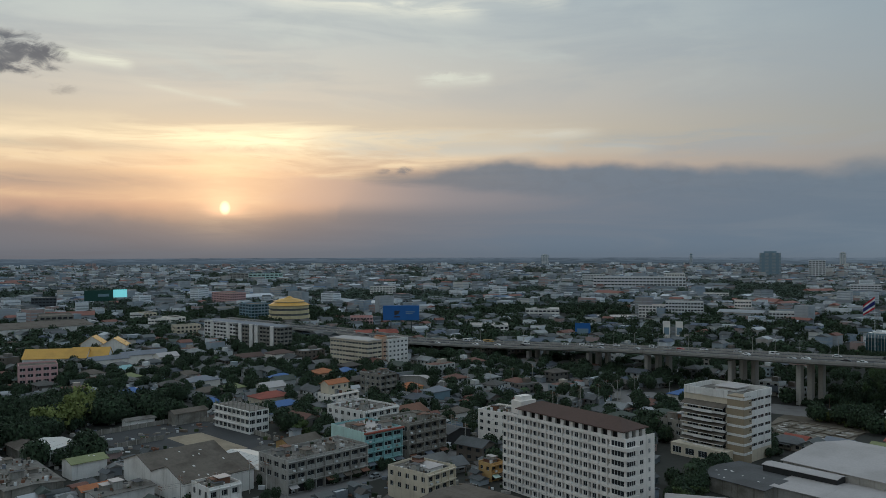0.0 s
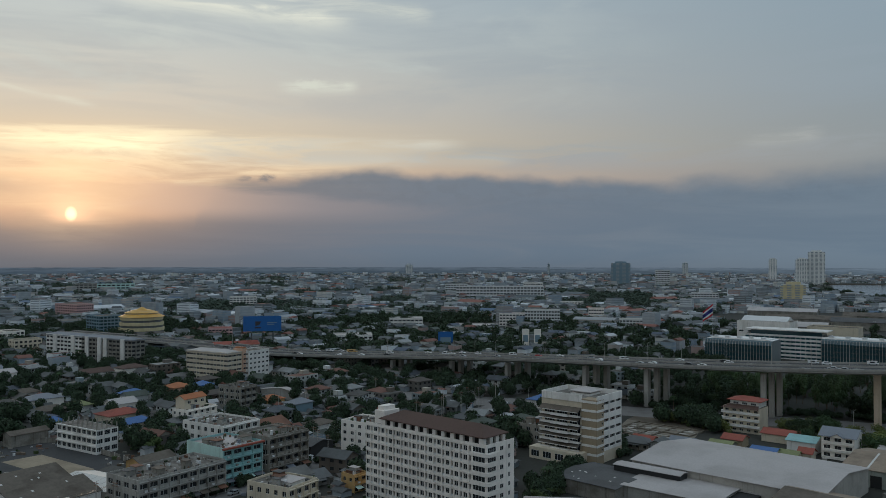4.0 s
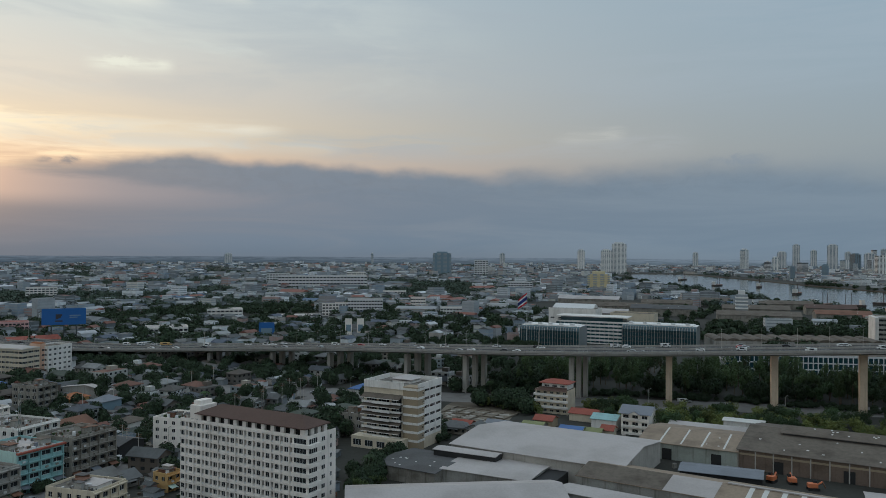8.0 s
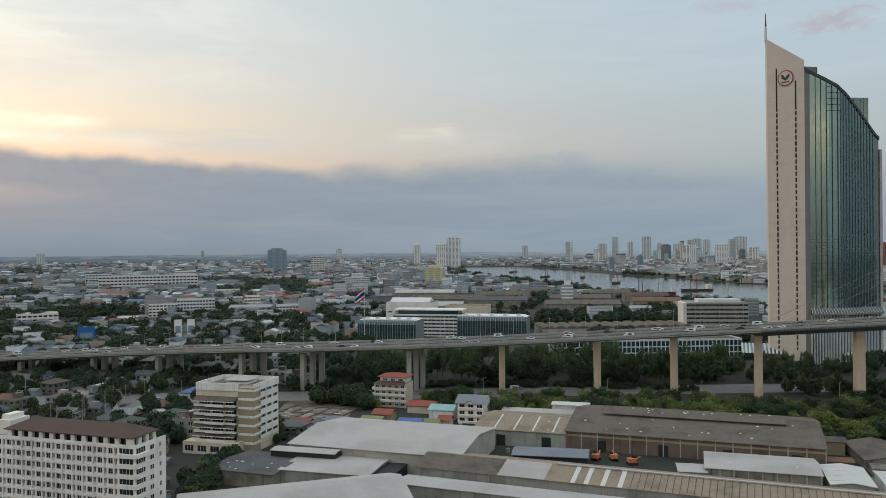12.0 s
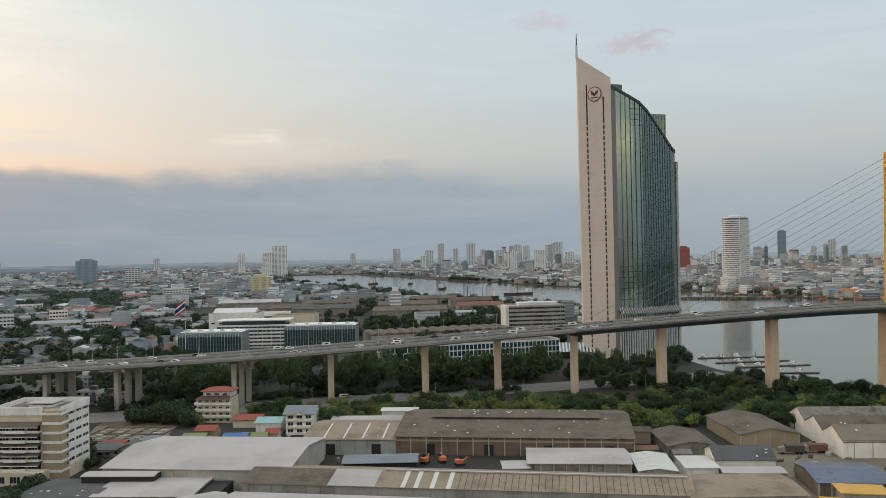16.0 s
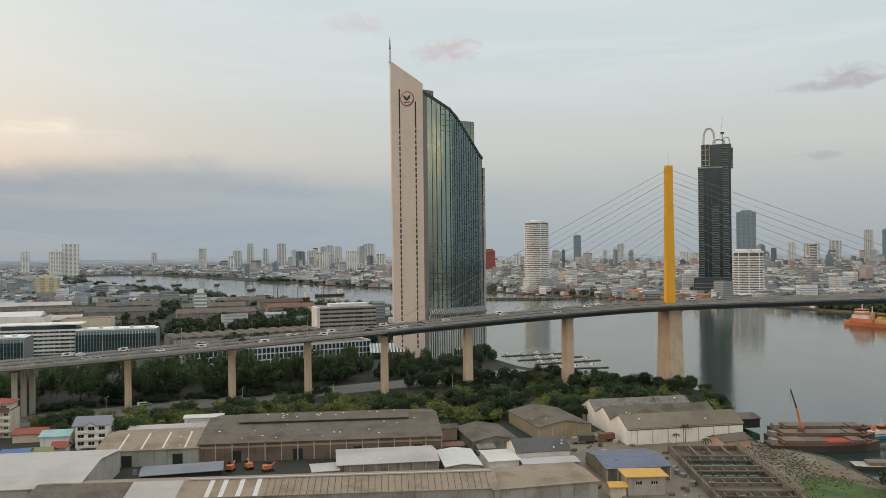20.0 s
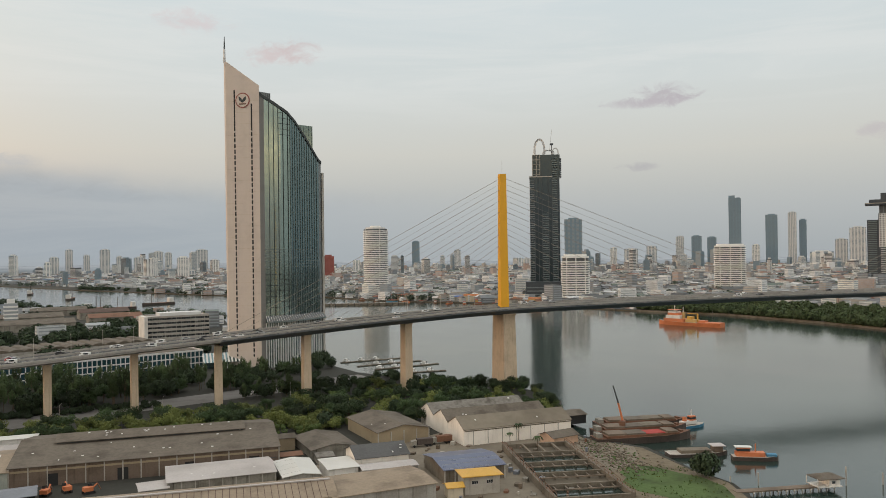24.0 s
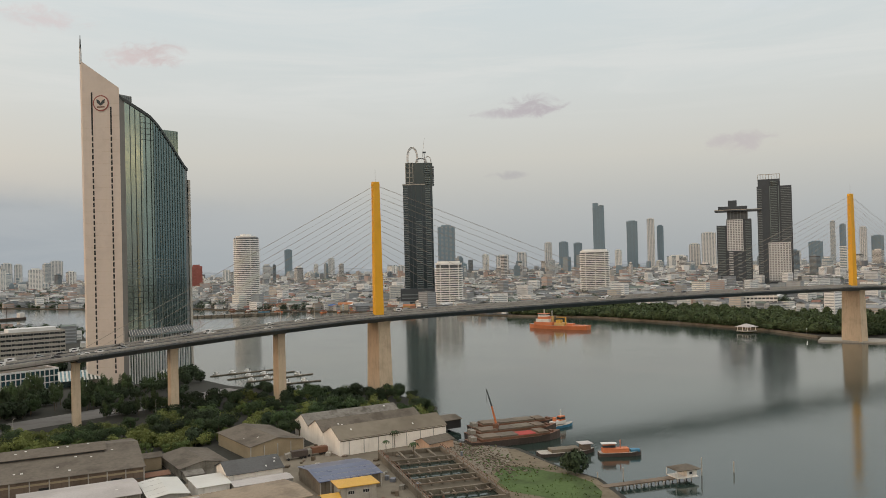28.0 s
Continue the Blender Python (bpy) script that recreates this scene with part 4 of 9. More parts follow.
# flared skirt over the lobby, with pale ribs
for i in range(2, 26):
    p, r = CURVE[i], CURVE[i + 1]
    o = outward(p, r, 3.4)
    m = Mesh()
    m.poly([(*(p + o), 32.6), (*(r + o), 32.6), (*r, 36.4), (*p, 36.4)], "dim_glass")
    m.poly([(*(p + o), 31.6), (*(r + o), 31.6), (*(r + o), 32.6), (*(p + o), 32.6)], "fin_grey")
    part("skirt", m, tower)
    w_ = (r - p).normalized() * 0.35
    m = Mesh()
    up_ = Vector((0, 0, 0.12))
    m.poly([Vector((*(p + o), 32.6)) + up_, Vector((*(p + o + w_), 32.6)) + up_, Vector((*(p + w_), 36.4)) + up_, Vector((*p, 36.4)) + up_], "skylight")
    part("skirt_rib", m, tower)
    m = Mesh()
    q8 = p + outward(p, r, 1.2)
    m.prism([q8, q8 + w_ * 1.4, p + w_ * 1.4, p], 0, 31.6, "sky_pale")
    part("column", m, tower)
m = Mesh()
m.tube((*(TA_TOP + BACK * 0.06), 216), (*(TA_TOP + BACK * 0.06), 226), 1.0, "sky_pale", 8, 0.7).tube((*(TA_TOP + BACK * 0.06), 226), (*(TA_TOP + BACK * 0.06), 235), 0.6, "mullion", 8, 0.2)
part("spire", m, tower)
for a0, a1, top, dist, key in ((58.75, 59.68, 199.0, 592, "glass_end"), (61.3, 62.6, 179.0, 614, "curtain")):
    p, r = Vector(polar(a0, dist)), Vector(polar(a1, dist))
    m = Mesh()
    m.prism([p, r, r + BACK * 0.4, p + BACK * 0.4], 120, [top, top - 1.5, top - 1.5, top], key)
    part("rear_block", m, tower)
    for k in range(7):
        m = Mesh()
        c = p.lerp(r, (k + 0.5) / 7)
        o = outward(p, r, 0.3)
        m.prism([c + o, c + o + (r - p) * 0.02, c + (r - p) * 0.02, c], 120, top - 1.6, "mullion" if key != "glass_end" else "sky_dark")
        part("fin", m, tower)
e1, e2 = (TB - TA), Vector((TA.y - TB.y, TB.x - TA.x)).normalized()
if e2.dot(TA) > 0:
    e2 = -e2
turn = math.degrees(math.atan2(e1.y, e1.x))
LEAN_IN = (TA_TOP - TA) / 218


def on_wall(u, z, out):
    """A place on the end wall, u of the way from its outer edge, at height z."""
    p = (TA + LEAN_IN * z) * (1 - u) + TB * u
    return p + e2 * out


for u, top in ((0.26, 196), (0.77, 186)):
    slot = Mesh()
    w_ = 0.022
    slot.poly([(*on_wall(u - w_, 8, 0.03), 8), (*on_wall(u + w_, 8, 0.03), 8), (*on_wall(u + w_, top, 0.03), top), (*on_wall(u - w_, top, 0.03), top)], "void")
    part("slot", slot, stone_wall)
lint = Mesh()
lint.box(-0.5, 0.5, -0.2, 0.0, 0, 1.0, "stone")
lint = lint.data("slot_sill")
for u in (0.26, 0.77):
    for k in range(40):
        c = on_wall(u, 10 + k * 4, 0.02)
        part("slot_sill", lint, stone_wall, at=pose(c.x, c.y, 10 + k * 4, 0, 0, turn))
for z in range(12, 196, 8):
    m = Mesh()
    m.poly([(*on_wall(0.0, z, 0.02), z), (*on_wall(1.0, z, 0.02), z), (*on_wall(1.0, z + 0.1, 0.02), z + 0.1), (*on_wall(0.0, z + 0.1, 0.02), z + 0.1)], "pier")
    part("stone_joint", m, stone_wall)


# ---- plots and roads ----
def strip(name, a, b, wide, key, label, category, z=0.04):
    a, b = Vector(a), Vector(b)
    n = Vector((a.y - b.y, b.x - a.x)).normalized() * wide / 2
    return sheet(name, [a + n, a - n, b - n, b + n], key, label, category, z)


strip("road", (-95, 205), (120, 436), 14, "road_grey", "worn street between shop rows", "road")
strip("road", (40, 470), (470, 205), 26, "road_grey", "worn road under the viaduct", "road", 0.05)
strip("road", (8, 300), (-40, 350), 6, "road_grey", "narrow lane between houses", "road", 0.06)
sheet("yard", [(-151, 333), (-124, 365), (-106, 365), (-70, 327), (-71, 311), (-89, 303), (-129, 316)], "asphalt", "dark open yard beside the playing field", "yard", 0.05)
sheet("playing_field", [(-116.4, 333.2), (-88, 304.5), (-77.7, 316), (-104.8, 343.2)], "sand", "bare sandy playing field", "field", 0.09)
sheet("yard", [(157, 372), (180, 341), (160, 315), (138, 344)], "lot", "overgrown plot of concrete foundations", "yard", 0.07)
sheet("yard", [(120, 330), (140, 345), (157, 372), (178, 395), (215, 370), (240, 330), (205, 335), (180, 341), (160, 315), (140, 305)], "bank", "bare brown ground between road and houses", "yard", 0.03)
sheet("river_bank", [(233, -44), (258, -16), (284, -7.5), (298, 5.5), (325, 23.5), (335, 48), (350, 63), (330, 68), (300, 52), (275, 38), (254, 22), (240, -8)], "soil", "brown earth and rubble along the river", "bank", 0.025)
sheet("grass_bank", [(256, 4), (259, -8), (268, -9), (279, -6), (288, 1), (292, 9), (297, 16), (299, 23), (294, 27), (287, 29), (281, 26), (274, 27), (266, 21), (262, 12)], "grass", "green grass bank beside the river", "grass", 0.06)
sheet("yard", [(258, 22), (275, 29), (288, 31), (300, 26), (310, 24), (326, 27), (336, 48), (350, 62), (330, 68), (300, 52), (275, 38)], "lot", "brown trodden ground along the basins", "yard", 0.05)
sheet("yard", [(150, 190), (330, 110), (340, 60), (240, 20), (120, 130)], "lot", "dusty works yard between warehouses", "yard", 0.03)


# ---- white apartment block ----
def apartment_block():
    fh, n, b, a = 2.75, 9, 13, 51
    h = fh * n
    ob = thing("apartment_block", corner(51.0, 221.8, 38), "white nine-storey apartment block with dark brown tiled roof", "building")
    m = Mesh()
    holes, deep = [], []
    bays = 13
    bw = (a - 5.5) / bays
    for i in range(bays):
        y = a - i * bw
        holes += facade(m, 0, y, 0, -1, bw * 0.58, 0, fh, n, 1, "cream_white", 0.74, 0.56, 0.27, 0.25)
        deep += facade(m, 0, y - bw * 0.58, 0, -1, bw * 0.42, 0, fh, n, 1, "cream_white", 0.62, 0.8, 0.06, 0.9)
    m.poly([(0, 5.5, 0), (0, 0, 0), (0, 0, h), (0, 5.5, h)], "cream_white")
    m.poly([(0, 0, 0), (b, 0, 0), (b, 0, h), (0, 0, h)], "cream_white")
    m.poly([(b, 0, 0), (b, a, 0), (b, a, h), (b, 0, h)], "cream_white")
    m.poly([(b, a, 0), (0, a, 0), (0, a, h), (b, a, h)], "cream_white")
    part("wall", m.weld(), ob)
    panes(holes, ob, bars=1)
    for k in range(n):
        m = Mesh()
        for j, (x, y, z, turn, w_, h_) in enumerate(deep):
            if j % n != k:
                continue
            # back of the recess, its shade put into a near-black panel
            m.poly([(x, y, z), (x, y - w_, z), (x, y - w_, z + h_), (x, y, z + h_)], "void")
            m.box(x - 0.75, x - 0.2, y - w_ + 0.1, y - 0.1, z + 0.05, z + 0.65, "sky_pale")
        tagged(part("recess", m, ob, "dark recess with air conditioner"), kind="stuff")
    # flat bands between the storeys
    for k in range(1, n + 1):
        m = Mesh()
        m.box(-0.12, -0.002, 5.5, a, k * fh - 0.1, k * fh + 0.08, "cream_white")
        part("ledge", m, ob)
    # rounded stack of balconies at the near corner
    for k in range(n):
        m = Mesh()
        pts = [(-0.9 + 1.1 * (1 - math.cos(t)), 5.4 - 6.5 * math.sin(t)) for t in (0, 0.4, 0.8, 1.2, 1.57)] + [(5.0, -1.1), (5.0, 0.02), (0.02, 0.02), (0.02, 5.4)]
        m.prism(pts, k * fh, k * fh + 1.0, "cream_white")
        part("balcony", m, ob)
    holes = []
    m = Mesh()
    for k in range(n):
        for u, w_ in ((6.3, 1.5), (10.2, 0.8)):
            z = k * fh + 0.9
            m.box(u - 0.12, u + w_ + 0.12, -0.14, 0.0, z - 0.12, z - 0.02, "cream_white")
            holes.append((u, -0.02, z, 0.0, w_, 1.3))
    part("sill", m, ob)
    panes(holes, ob)
    for k in range(n):
        panes([(-0.03, 5.0, k * fh + 1.0, -90.0, 4.4, 1.55)], ob, bars=3)
        panes([(0.6, -0.04, k * fh + 1.0, 0.0, 3.6, 1.55)], ob, bars=3)
    m = Mesh()
    m.box(0.2, b - 0.2, 0.2, a - 0.2, h - 0.4, h - 0.02, "stained_roof")
    part("roof", m, ob)
    # top floor under the hip roof: near-black box painted for the shade inside
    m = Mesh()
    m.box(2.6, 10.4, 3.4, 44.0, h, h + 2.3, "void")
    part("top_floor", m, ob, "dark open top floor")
    post = Mesh()
    post.box(-0.45, 0.45, -0.7, 0.7, 0, 2.4, "cream_white")
    post = post.data("post")
    for i in range(12):
        part("post", post, ob, at=pose(1.7, 3.2 + i * 3.7, h))
    for i in range(4):
        part("post", post, ob, at=pose(1.9 + i * 3.0, 2.6, h, 0, 0, 90))
    m = Mesh()
    m.box(0, 0.25, 0, a, h, h + 0.7, "cream_white").box(0.25, b, 0, 0.25, h, h + 0.7, "cream_white")
    part("parapet", m, ob)
    m = Mesh()
    m.hip(1.2, 11.8, 2.0, 45, h + 2.4, 2.6, "brown_roof")
    part("hip_roof", m, ob, "dark brown tiled hip roof")
    m = Mesh()
    m.box(3, 10, 45.5, 50, h, h + 4.2, "cream_white").box(4, 9, 46.5, 49.5, h + 4.2, h + 5.6, "cream_white")
    part("stair_head", m, ob)
    for i in range(3):
        m = Mesh()
        m.tube((2 + i * 2.2, 44.6, h), (2 + i * 2.2, 44.6, h + 1.6), 0.7, "sky_pale", 10)
        part("water_tank", m, ob)


apartment_block()


def beige_office():
    ob = thing("office_block", corner(110, 290, 40), "beige and white seven-storey office with tiled balcony eaves", "building")
    fh, b, a = 3.35, 20, 25
    m = Mesh()
    holes = []
    for k in range(1, 7):
        z = k * fh + 1.0
        holes += facade(m, 5, 0, 1, 0, b - 5, z, fh, 1, 3, "white", 0.86, 0.36, 0.34)
    m.poly([(5, 0, 0), (b, 0, 0), (b, 0, fh + 1), (5, 0, fh + 1)], "cream")
    m.poly([(b, 0, 0), (b, a, 0), (b, a, 24.5), (b, 0, 24.5)], "white")
    m.poly([(b, a, 0), (0, a, 0), (0, a, 24.5), (b, a, 24.5)], "white")
    m.poly([(0, a, 0), (0, 6, 0), (0, 6, 24.5), (0, a, 24.5)], "cream")
    part("wall", m, ob)
    panes(holes, ob, bars=3)
    m = Mesh()
    m.box(-0.4, 5.0, -0.3, 6.4, 0, 24.8, "tan")
    part("stair_tower", m, ob, "tan tiled stair tower")
    for k in range(7):
        m = Mesh()
        m.box(-0.55, 5.05, -0.45, 0, k * fh + 3.3, k * fh + 4.2, "white").box(-0.55, -0.4, -0.3, 6.4, k * fh + 3.3, k * fh + 4.2, "white")
        part("band", m, ob)
        if k:
            panes([(3.4, -0.34, k * fh + 1.6, 0, 0.7, 1.0)], ob, bars=0)
    for k in range(1, 6):
        z = k * fh + 3.0
        m = Mesh()
        m.poly([(-3.4, 24.6, z), (-3.4, 6.6, z), (0.2, 6.6, z + 1.5), (0.2, 24.6, z + 1.5)], "fibre_roof", True)
        m.poly([(-3.4, 24.6, z - 0.25), (-3.4, 6.6, z - 0.25), (0.2, 6.6, z + 1.25), (0.2, 24.6, z + 1.25)], "dark_roof")
        m.poly([(-3.4, 24.6, z), (-3.4, 6.6, z), (-3.4, 6.6, z - 0.25), (-3.4, 24.6, z - 0.25)], "white")
        part("eave", m, ob, "dark tiled balcony eave")
        m = Mesh()
        m.box(-2.6, -2.35, 6.6, 24.4, z - 2.2, z - 1.3, "white").box(-2.35, -0.1, 6.6, 24.4, z - 2.2, z - 1.95, "white").box(-3.4, -2.6, 11, 19, z - 2.2, z - 1.2, "white")
        part("balcony", m, ob)
        panes([(-0.03, 23.5 - i * 5.8, z - 1.9, -90, 4.6, 2.2) for i in range(3)], ob, bars=3)
    m = Mesh()
    m.box(-6, 0, 4, 27, 0, 4.6, "cream")
    part("podium", m, ob)
    for i in range(4):
        panes([(-6.03, 26 - i * 5.5, 1.0, -90, 3.6, 2.4)], ob, bars=2)
    m = Mesh()
    m.box(0.3, b - 0.3, 0.3, a - 0.3, 24.2, 24.4, "stained_roof")
    part("roof", m, ob)
    for x0, x1, y0, y1 in ((0, b, -0.3, 0.1), (b - 0.4, b, 0.1, a), (0, b - 0.4, a - 0.4, a), (-0.4, 0, 6.4, a - 0.4)):
        m = Mesh()
        m.box(x0, x1, y0, y1, 23.4, 26.2, "white")
        part("parapet", m, ob)
    m = Mesh()
    m.box(9, 17, 8, 17, 24.4, 25.2, "white").hip(9, 17, 8, 17, 26.0, 1.2, "pale_roof")
    part("stair_head", m, ob)


beige_office()


# ---- slab blocks by the viaduct ----
ob, h = block("office_block", corner(-50, 527, 49), 13, 38, 6, 3.05, 3, 12, "white six-storey office slab with dark window bands", wall="cream", ww=0.9, wh=0.42, sides="fl", bars=2)
m = Mesh()
m.hip(0, 13, 0, 38, h + 0.4, 1.8, "pale_roof", 0.4)
part("hip_roof", m, ob)
m = Mesh()
m.box(13, 17, -0.5, 8, 0, h + 2.4, "peach").box(13.5, 16.5, 0, 7, h + 2.4, h + 3.2, "orange_roof")
part("stair_tower", m, ob, "peach stair tower")
for k in range(6):
    panes([(14.0, -0.53, k * 3.05 + 1.0, 0, 2.0, 1.1)], ob, bars=0)
block("office_block", corner(-37, 537, 49), 19, 14, 6, 3.05, 5, 3, "white six-storey office wing with small windows", wall="white", ww=0.5, wh=0.42, sides="fl")
for x, y, b_, a_, n_, wall_, text in ((-173, 661, 12, 46, 6, "white", "long white slab block with rows of dark windows"), (-150, 640, 12, 30, 6, "dirty", "grey slab block with dark glazed stairs"), (-128, 622, 12, 40, 6, "dirty", "long grey slab block with white gable strips")):
    ob, h = block("slab_block", corner(x, y, 50), b_, a_, n_, 3.1, 3, int(a_ / 4.2), text, wall=wall_, ww=0.8, wh=0.5, sides="fl", group="slab blocks", joined=True)
    m = Mesh()
    m.hip(0, b_, 0, a_, h + 0.3, 2.0, "slate_roof", 0.5)
    part("hip_roof", m, ob)
    for i in range(2):
        m = Mesh()
        m.box(-0.8, 0.2, a_ * (0.2 + 0.5 * i), a_ * (0.2 + 0.5 * i) + 4, 0, h + 0.8, "white")
        part("stair_strip", m, ob, "white stair strip")

# ---- shop rows ----
ROOF_JUNK = random.Random(11)


def roof_clutter(ob, b, a, h, n):
    """Tanks, stair heads, sheds and litter on a flat roof."""
    for _ in range(n):
        x, y = ROOF_JUNK.uniform(1.0, b - 4.5), ROOF_JUNK.uniform(1.0, a - 4.5)
        m = Mesh()
        if ROOF_JUNK.random() < 0.65:
            w_, d_, t_ = ROOF_JUNK.uniform(1.5, 4), ROOF_JUNK.uniform(1.5, 4), ROOF_JUNK.uniform(1.2, 2.6)
            m.box(x, x + w_, y, y + d_, h - 0.05, h + t_, ROOF_JUNK.choice(("dirty", "grey_wall", "dirty", "rust")))
            m.box(x - 0.3, x + w_ + 0.3, y - 0.4, y + d_ + 0.2, h + t_, h + t_ + 0.12, ROOF_JUNK.choice(("fibre_roof", "pale_roof", "rust", "dark_roof")))
            part("stair_head", m, ob)
        else:
            m.tube((x, y, h - 0.05), (x, y, h + 1.5), 0.6, ROOF_JUNK.choice(("sky_pale", "slate_roof")), 10)
            part("water_tank", m, ob)
    m = Mesh()
    for _ in range(int(b * a / 7)):
        x, y, s = ROOF_JUNK.uniform(0.5, b - 1.8), ROOF_JUNK.uniform(0.5, a - 1.8), ROOF_JUNK.uniform(0.2, 0.7)
        m.box(x, x + s * ROOF_JUNK.uniform(0.6, 2.2), y, y + s, h - 0.05, h + ROOF_JUNK.uniform(0.2, 1.1), ROOF_JUNK.choice(("trunk", "dirty", "rust", "dark_roof", "concrete", "leaf", "sky_pale")))
    tagged(part("roof_litter", m, ob, "pots, planks and scrap"), kind="stuff")


def shop_row(at, b, a, n_, fh, nb, na, wall_, text, roof_, name="shop_row", ww=0.8, depth=0.55, awning=None):
    """Flats over shops: columns and slabs stand proud of recessed windows."""
    h = n_ * fh
    ob = thing(name, at, text, "building")
    m = Mesh()
    holes = facade(m, 0, 0, 1, 0, b, fh, fh, n_ - 1, nb, wall_, ww, 0.46, 0.34, depth)
    holes += facade(m, 0, a, 0, -1, a, fh, fh, n_ - 1, na, wall_, ww * 0.75, 0.48, 0.32, 0.25)
    shops = facade(m, 0, 0, 1, 0, b, 0, fh, 1, nb, wall_, 0.88, 0.78, 0.02, 0.8)
    m.poly([(0, a, 0), (0, 0, 0), (0, 0, fh), (0, a, fh)], wall_)
    m.poly([(b, 0, 0), (b, a, 0), (b, a, h), (b, 0, h)], wall_)
    m.poly([(b, a, 0), (0, a, 0), (0, a, h), (b, a, h)], wall_)
    part("wall", m.weld(), ob)
    panes(holes, ob, bars=1)
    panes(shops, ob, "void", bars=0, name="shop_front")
    m = Mesh()
    m.box(0.25, b - 0.25, 0.25, a - 0.25, h - 0.4, h - 0.05, roof_)
    part("roof", m, ob)
    for x0, x1, y0, y1 in ((0, b, 0, 0.22), (0, b, a - 0.22, a), (0, 0.22, 0.22, a - 0.22), (b - 0.22, b, 0.22, a - 0.22)):
        m = Mesh()
        m.box(x0, x1, y0, y1, h, h + 0.75, wall_)
        part("parapet", m, ob)
    for k in range(1, n_ + 1):
        m = Mesh()
        m.box(-0.1, b + 0.1, -0.75, -0.002, k * fh - 0.12, k * fh + 0.1, wall_)
        part("ledge", m, ob)
    for i in range(nb + 1):
        m = Mesh()
        x = min(max(b * i / nb, 0.16), b - 0.16)
        m.box(x - 0.16, x + 0.16, -0.45, -0.004, 0, h + 0.4, wall_)
        part("column", m, ob)
    m = Mesh()
    for i in range(nb):
        for k in range(1, n_):
            if ROOF_JUNK.random() < 0.5:
                x = b * (i + ROOF_JUNK.uniform(0.2, 0.6)) / nb
                m.box(x, x + 0.9, -0.5, -0.05, k * fh + 0.25, k * fh + 0.8, ROOF_JUNK.choice(("sky_pale", "dirty")))
    if m.f:
        tagged(part("air_conditioner", m, ob), kind="stuff")
    for i in range(nb):
        if ROOF_JUNK.random() < 0.8:
            m = Mesh()
            x0, x1 = b * i / nb + 0.2, b * (i + 1) / nb - 0.2
            z = fh * 0.86
            m.poly([(x0, -2.2, z - 0.7), (x1, -2.2, z - 0.7), (x1, -0.1, z), (x0, -0.1, z)], ROOF_JUNK.choice(("fibre_roof", "mint", "rust", "pale_roof", "dark_roof", "slate_roof")))
            part("awning", m, ob)
    roof_clutter(ob, b, a, h, 5)
    return ob, h


shop_row(corner(-50, 254, 45), 33, 17, 3, 3.5, 9, 4, "grey_wall", "weathered grey three-storey shop row with stained walls", "stained_roof")
ob, h = shop_row(corner(-28, 282, 42), 17, 21, 4, 3.25, 4, 5, "teal", "teal four-storey shop row with dark red eave", "pale_roof")
m = Mesh()
m.box(-0.3, 17.3, -1.2, -0.02, h + 0.1, h + 0.7, "red_roof")
part("eave", m, ob, "dark red eave")
m = Mesh()
m.box(-0.06, -0.002, 0, 21, 0, h + 0.8, "mint")
part("gable_wall", m, ob, "pale mint side wall")
ob, h = shop_row(corner(-13, 293, 43), 19, 17, 4, 3.5, 5, 4, "dirty", "dark weathered four-storey shop row", "stained_roof", depth=1.0)
ob, h = shop_row(corner(-5, 241, 50), 13.5, 16.5, 3, 3.3, 4, 5, "cream", "beige and white three-storey corner building", "stained_roof", ww=0.6, depth=0.3)
m = Mesh()
m.box(3.5, 10, 2, 9, h, h + 1.0, "white").box(3.2, 10.3, 1.7, 9.3, h + 1.0, h + 1.2, "pale_roof")
part("roof_house", m, ob)
shop_row(corner(-33, 331, 48), 20, 24, 3, 3.6, 5, 6, "white", "stained white three-storey row with arched windows", "stained_roof", ww=0.6, depth=0.35)
ob, h = shop_row(corner(-54, 382, 50), 18, 10, 3, 2.85, 5, 3, "clean_white", "small white three-storey house with roof terrace", "concrete", "town_house", ww=0.5, depth=0.3)
up = part("upper_house", Mesh().box(2, 15, 4, 10, h, h + 5.0, "cream").gable(2, 15, 4, 10, h + 5.0, 1.6, "orange_roof", along="x", ends="cream"), ob, "cream upper storeys with orange tiled roof")
panes([(4, 3.96, h + 2.6, 0, 1.6, 1.3), (8, 3.96, h + 2.6, 0, 1.6, 1.3), (12, 3.96, h + 2.6, 0, 1.6, 1.3)], ob)
shop_row(corner(-33, 416, 50), 12, 15, 4, 3.25, 3, 4, "dirty", "grey concrete four-storey building", "stained_roof", "town_house", depth=0.9)
shop_row(corner(26, 322, 50), 15, 15, 4, 2.95, 4, 4, "clean_white", "white four-storey town house row", "concrete", "town_house", ww=0.55, depth=0.3)
shop_row(corner(96, 318, 40), 14, 12, 3, 3.1, 4, 3, "dirty", "grey three-storey town house behind the office", "stained_roof", "town_house", ww=0.6)
shop_row(corner(-69, 233, 44), 10.5, 11, 2, 4.0, 3, 3, "white", "two-storey white house with balconies beside the warehouse", "stained_roof", "town_house", ww=0.6, depth=0.9)
shop_row(corner(16, 269, 40), 6.5, 6, 2, 2.7, 2, 2, "ochre", "small ochre two-storey house beside the apartment block", "stained_roof", "town_house", ww=0.6)
ob, h = block("unfinished_building", corner(-83, 339, 48), 10, 27, 3, 3.3, 3, 8, "unfinished white three-storey building with bare columns", wall="white", ww=0.78, wh=0.55, sides="fl", roof="stained_roof", parapet=0, bars=2)
col = Mesh()
col.box(-0.16, 0.16, -0.16, 0.16, 0, 2.0, "dirty")
col = col.data("column")
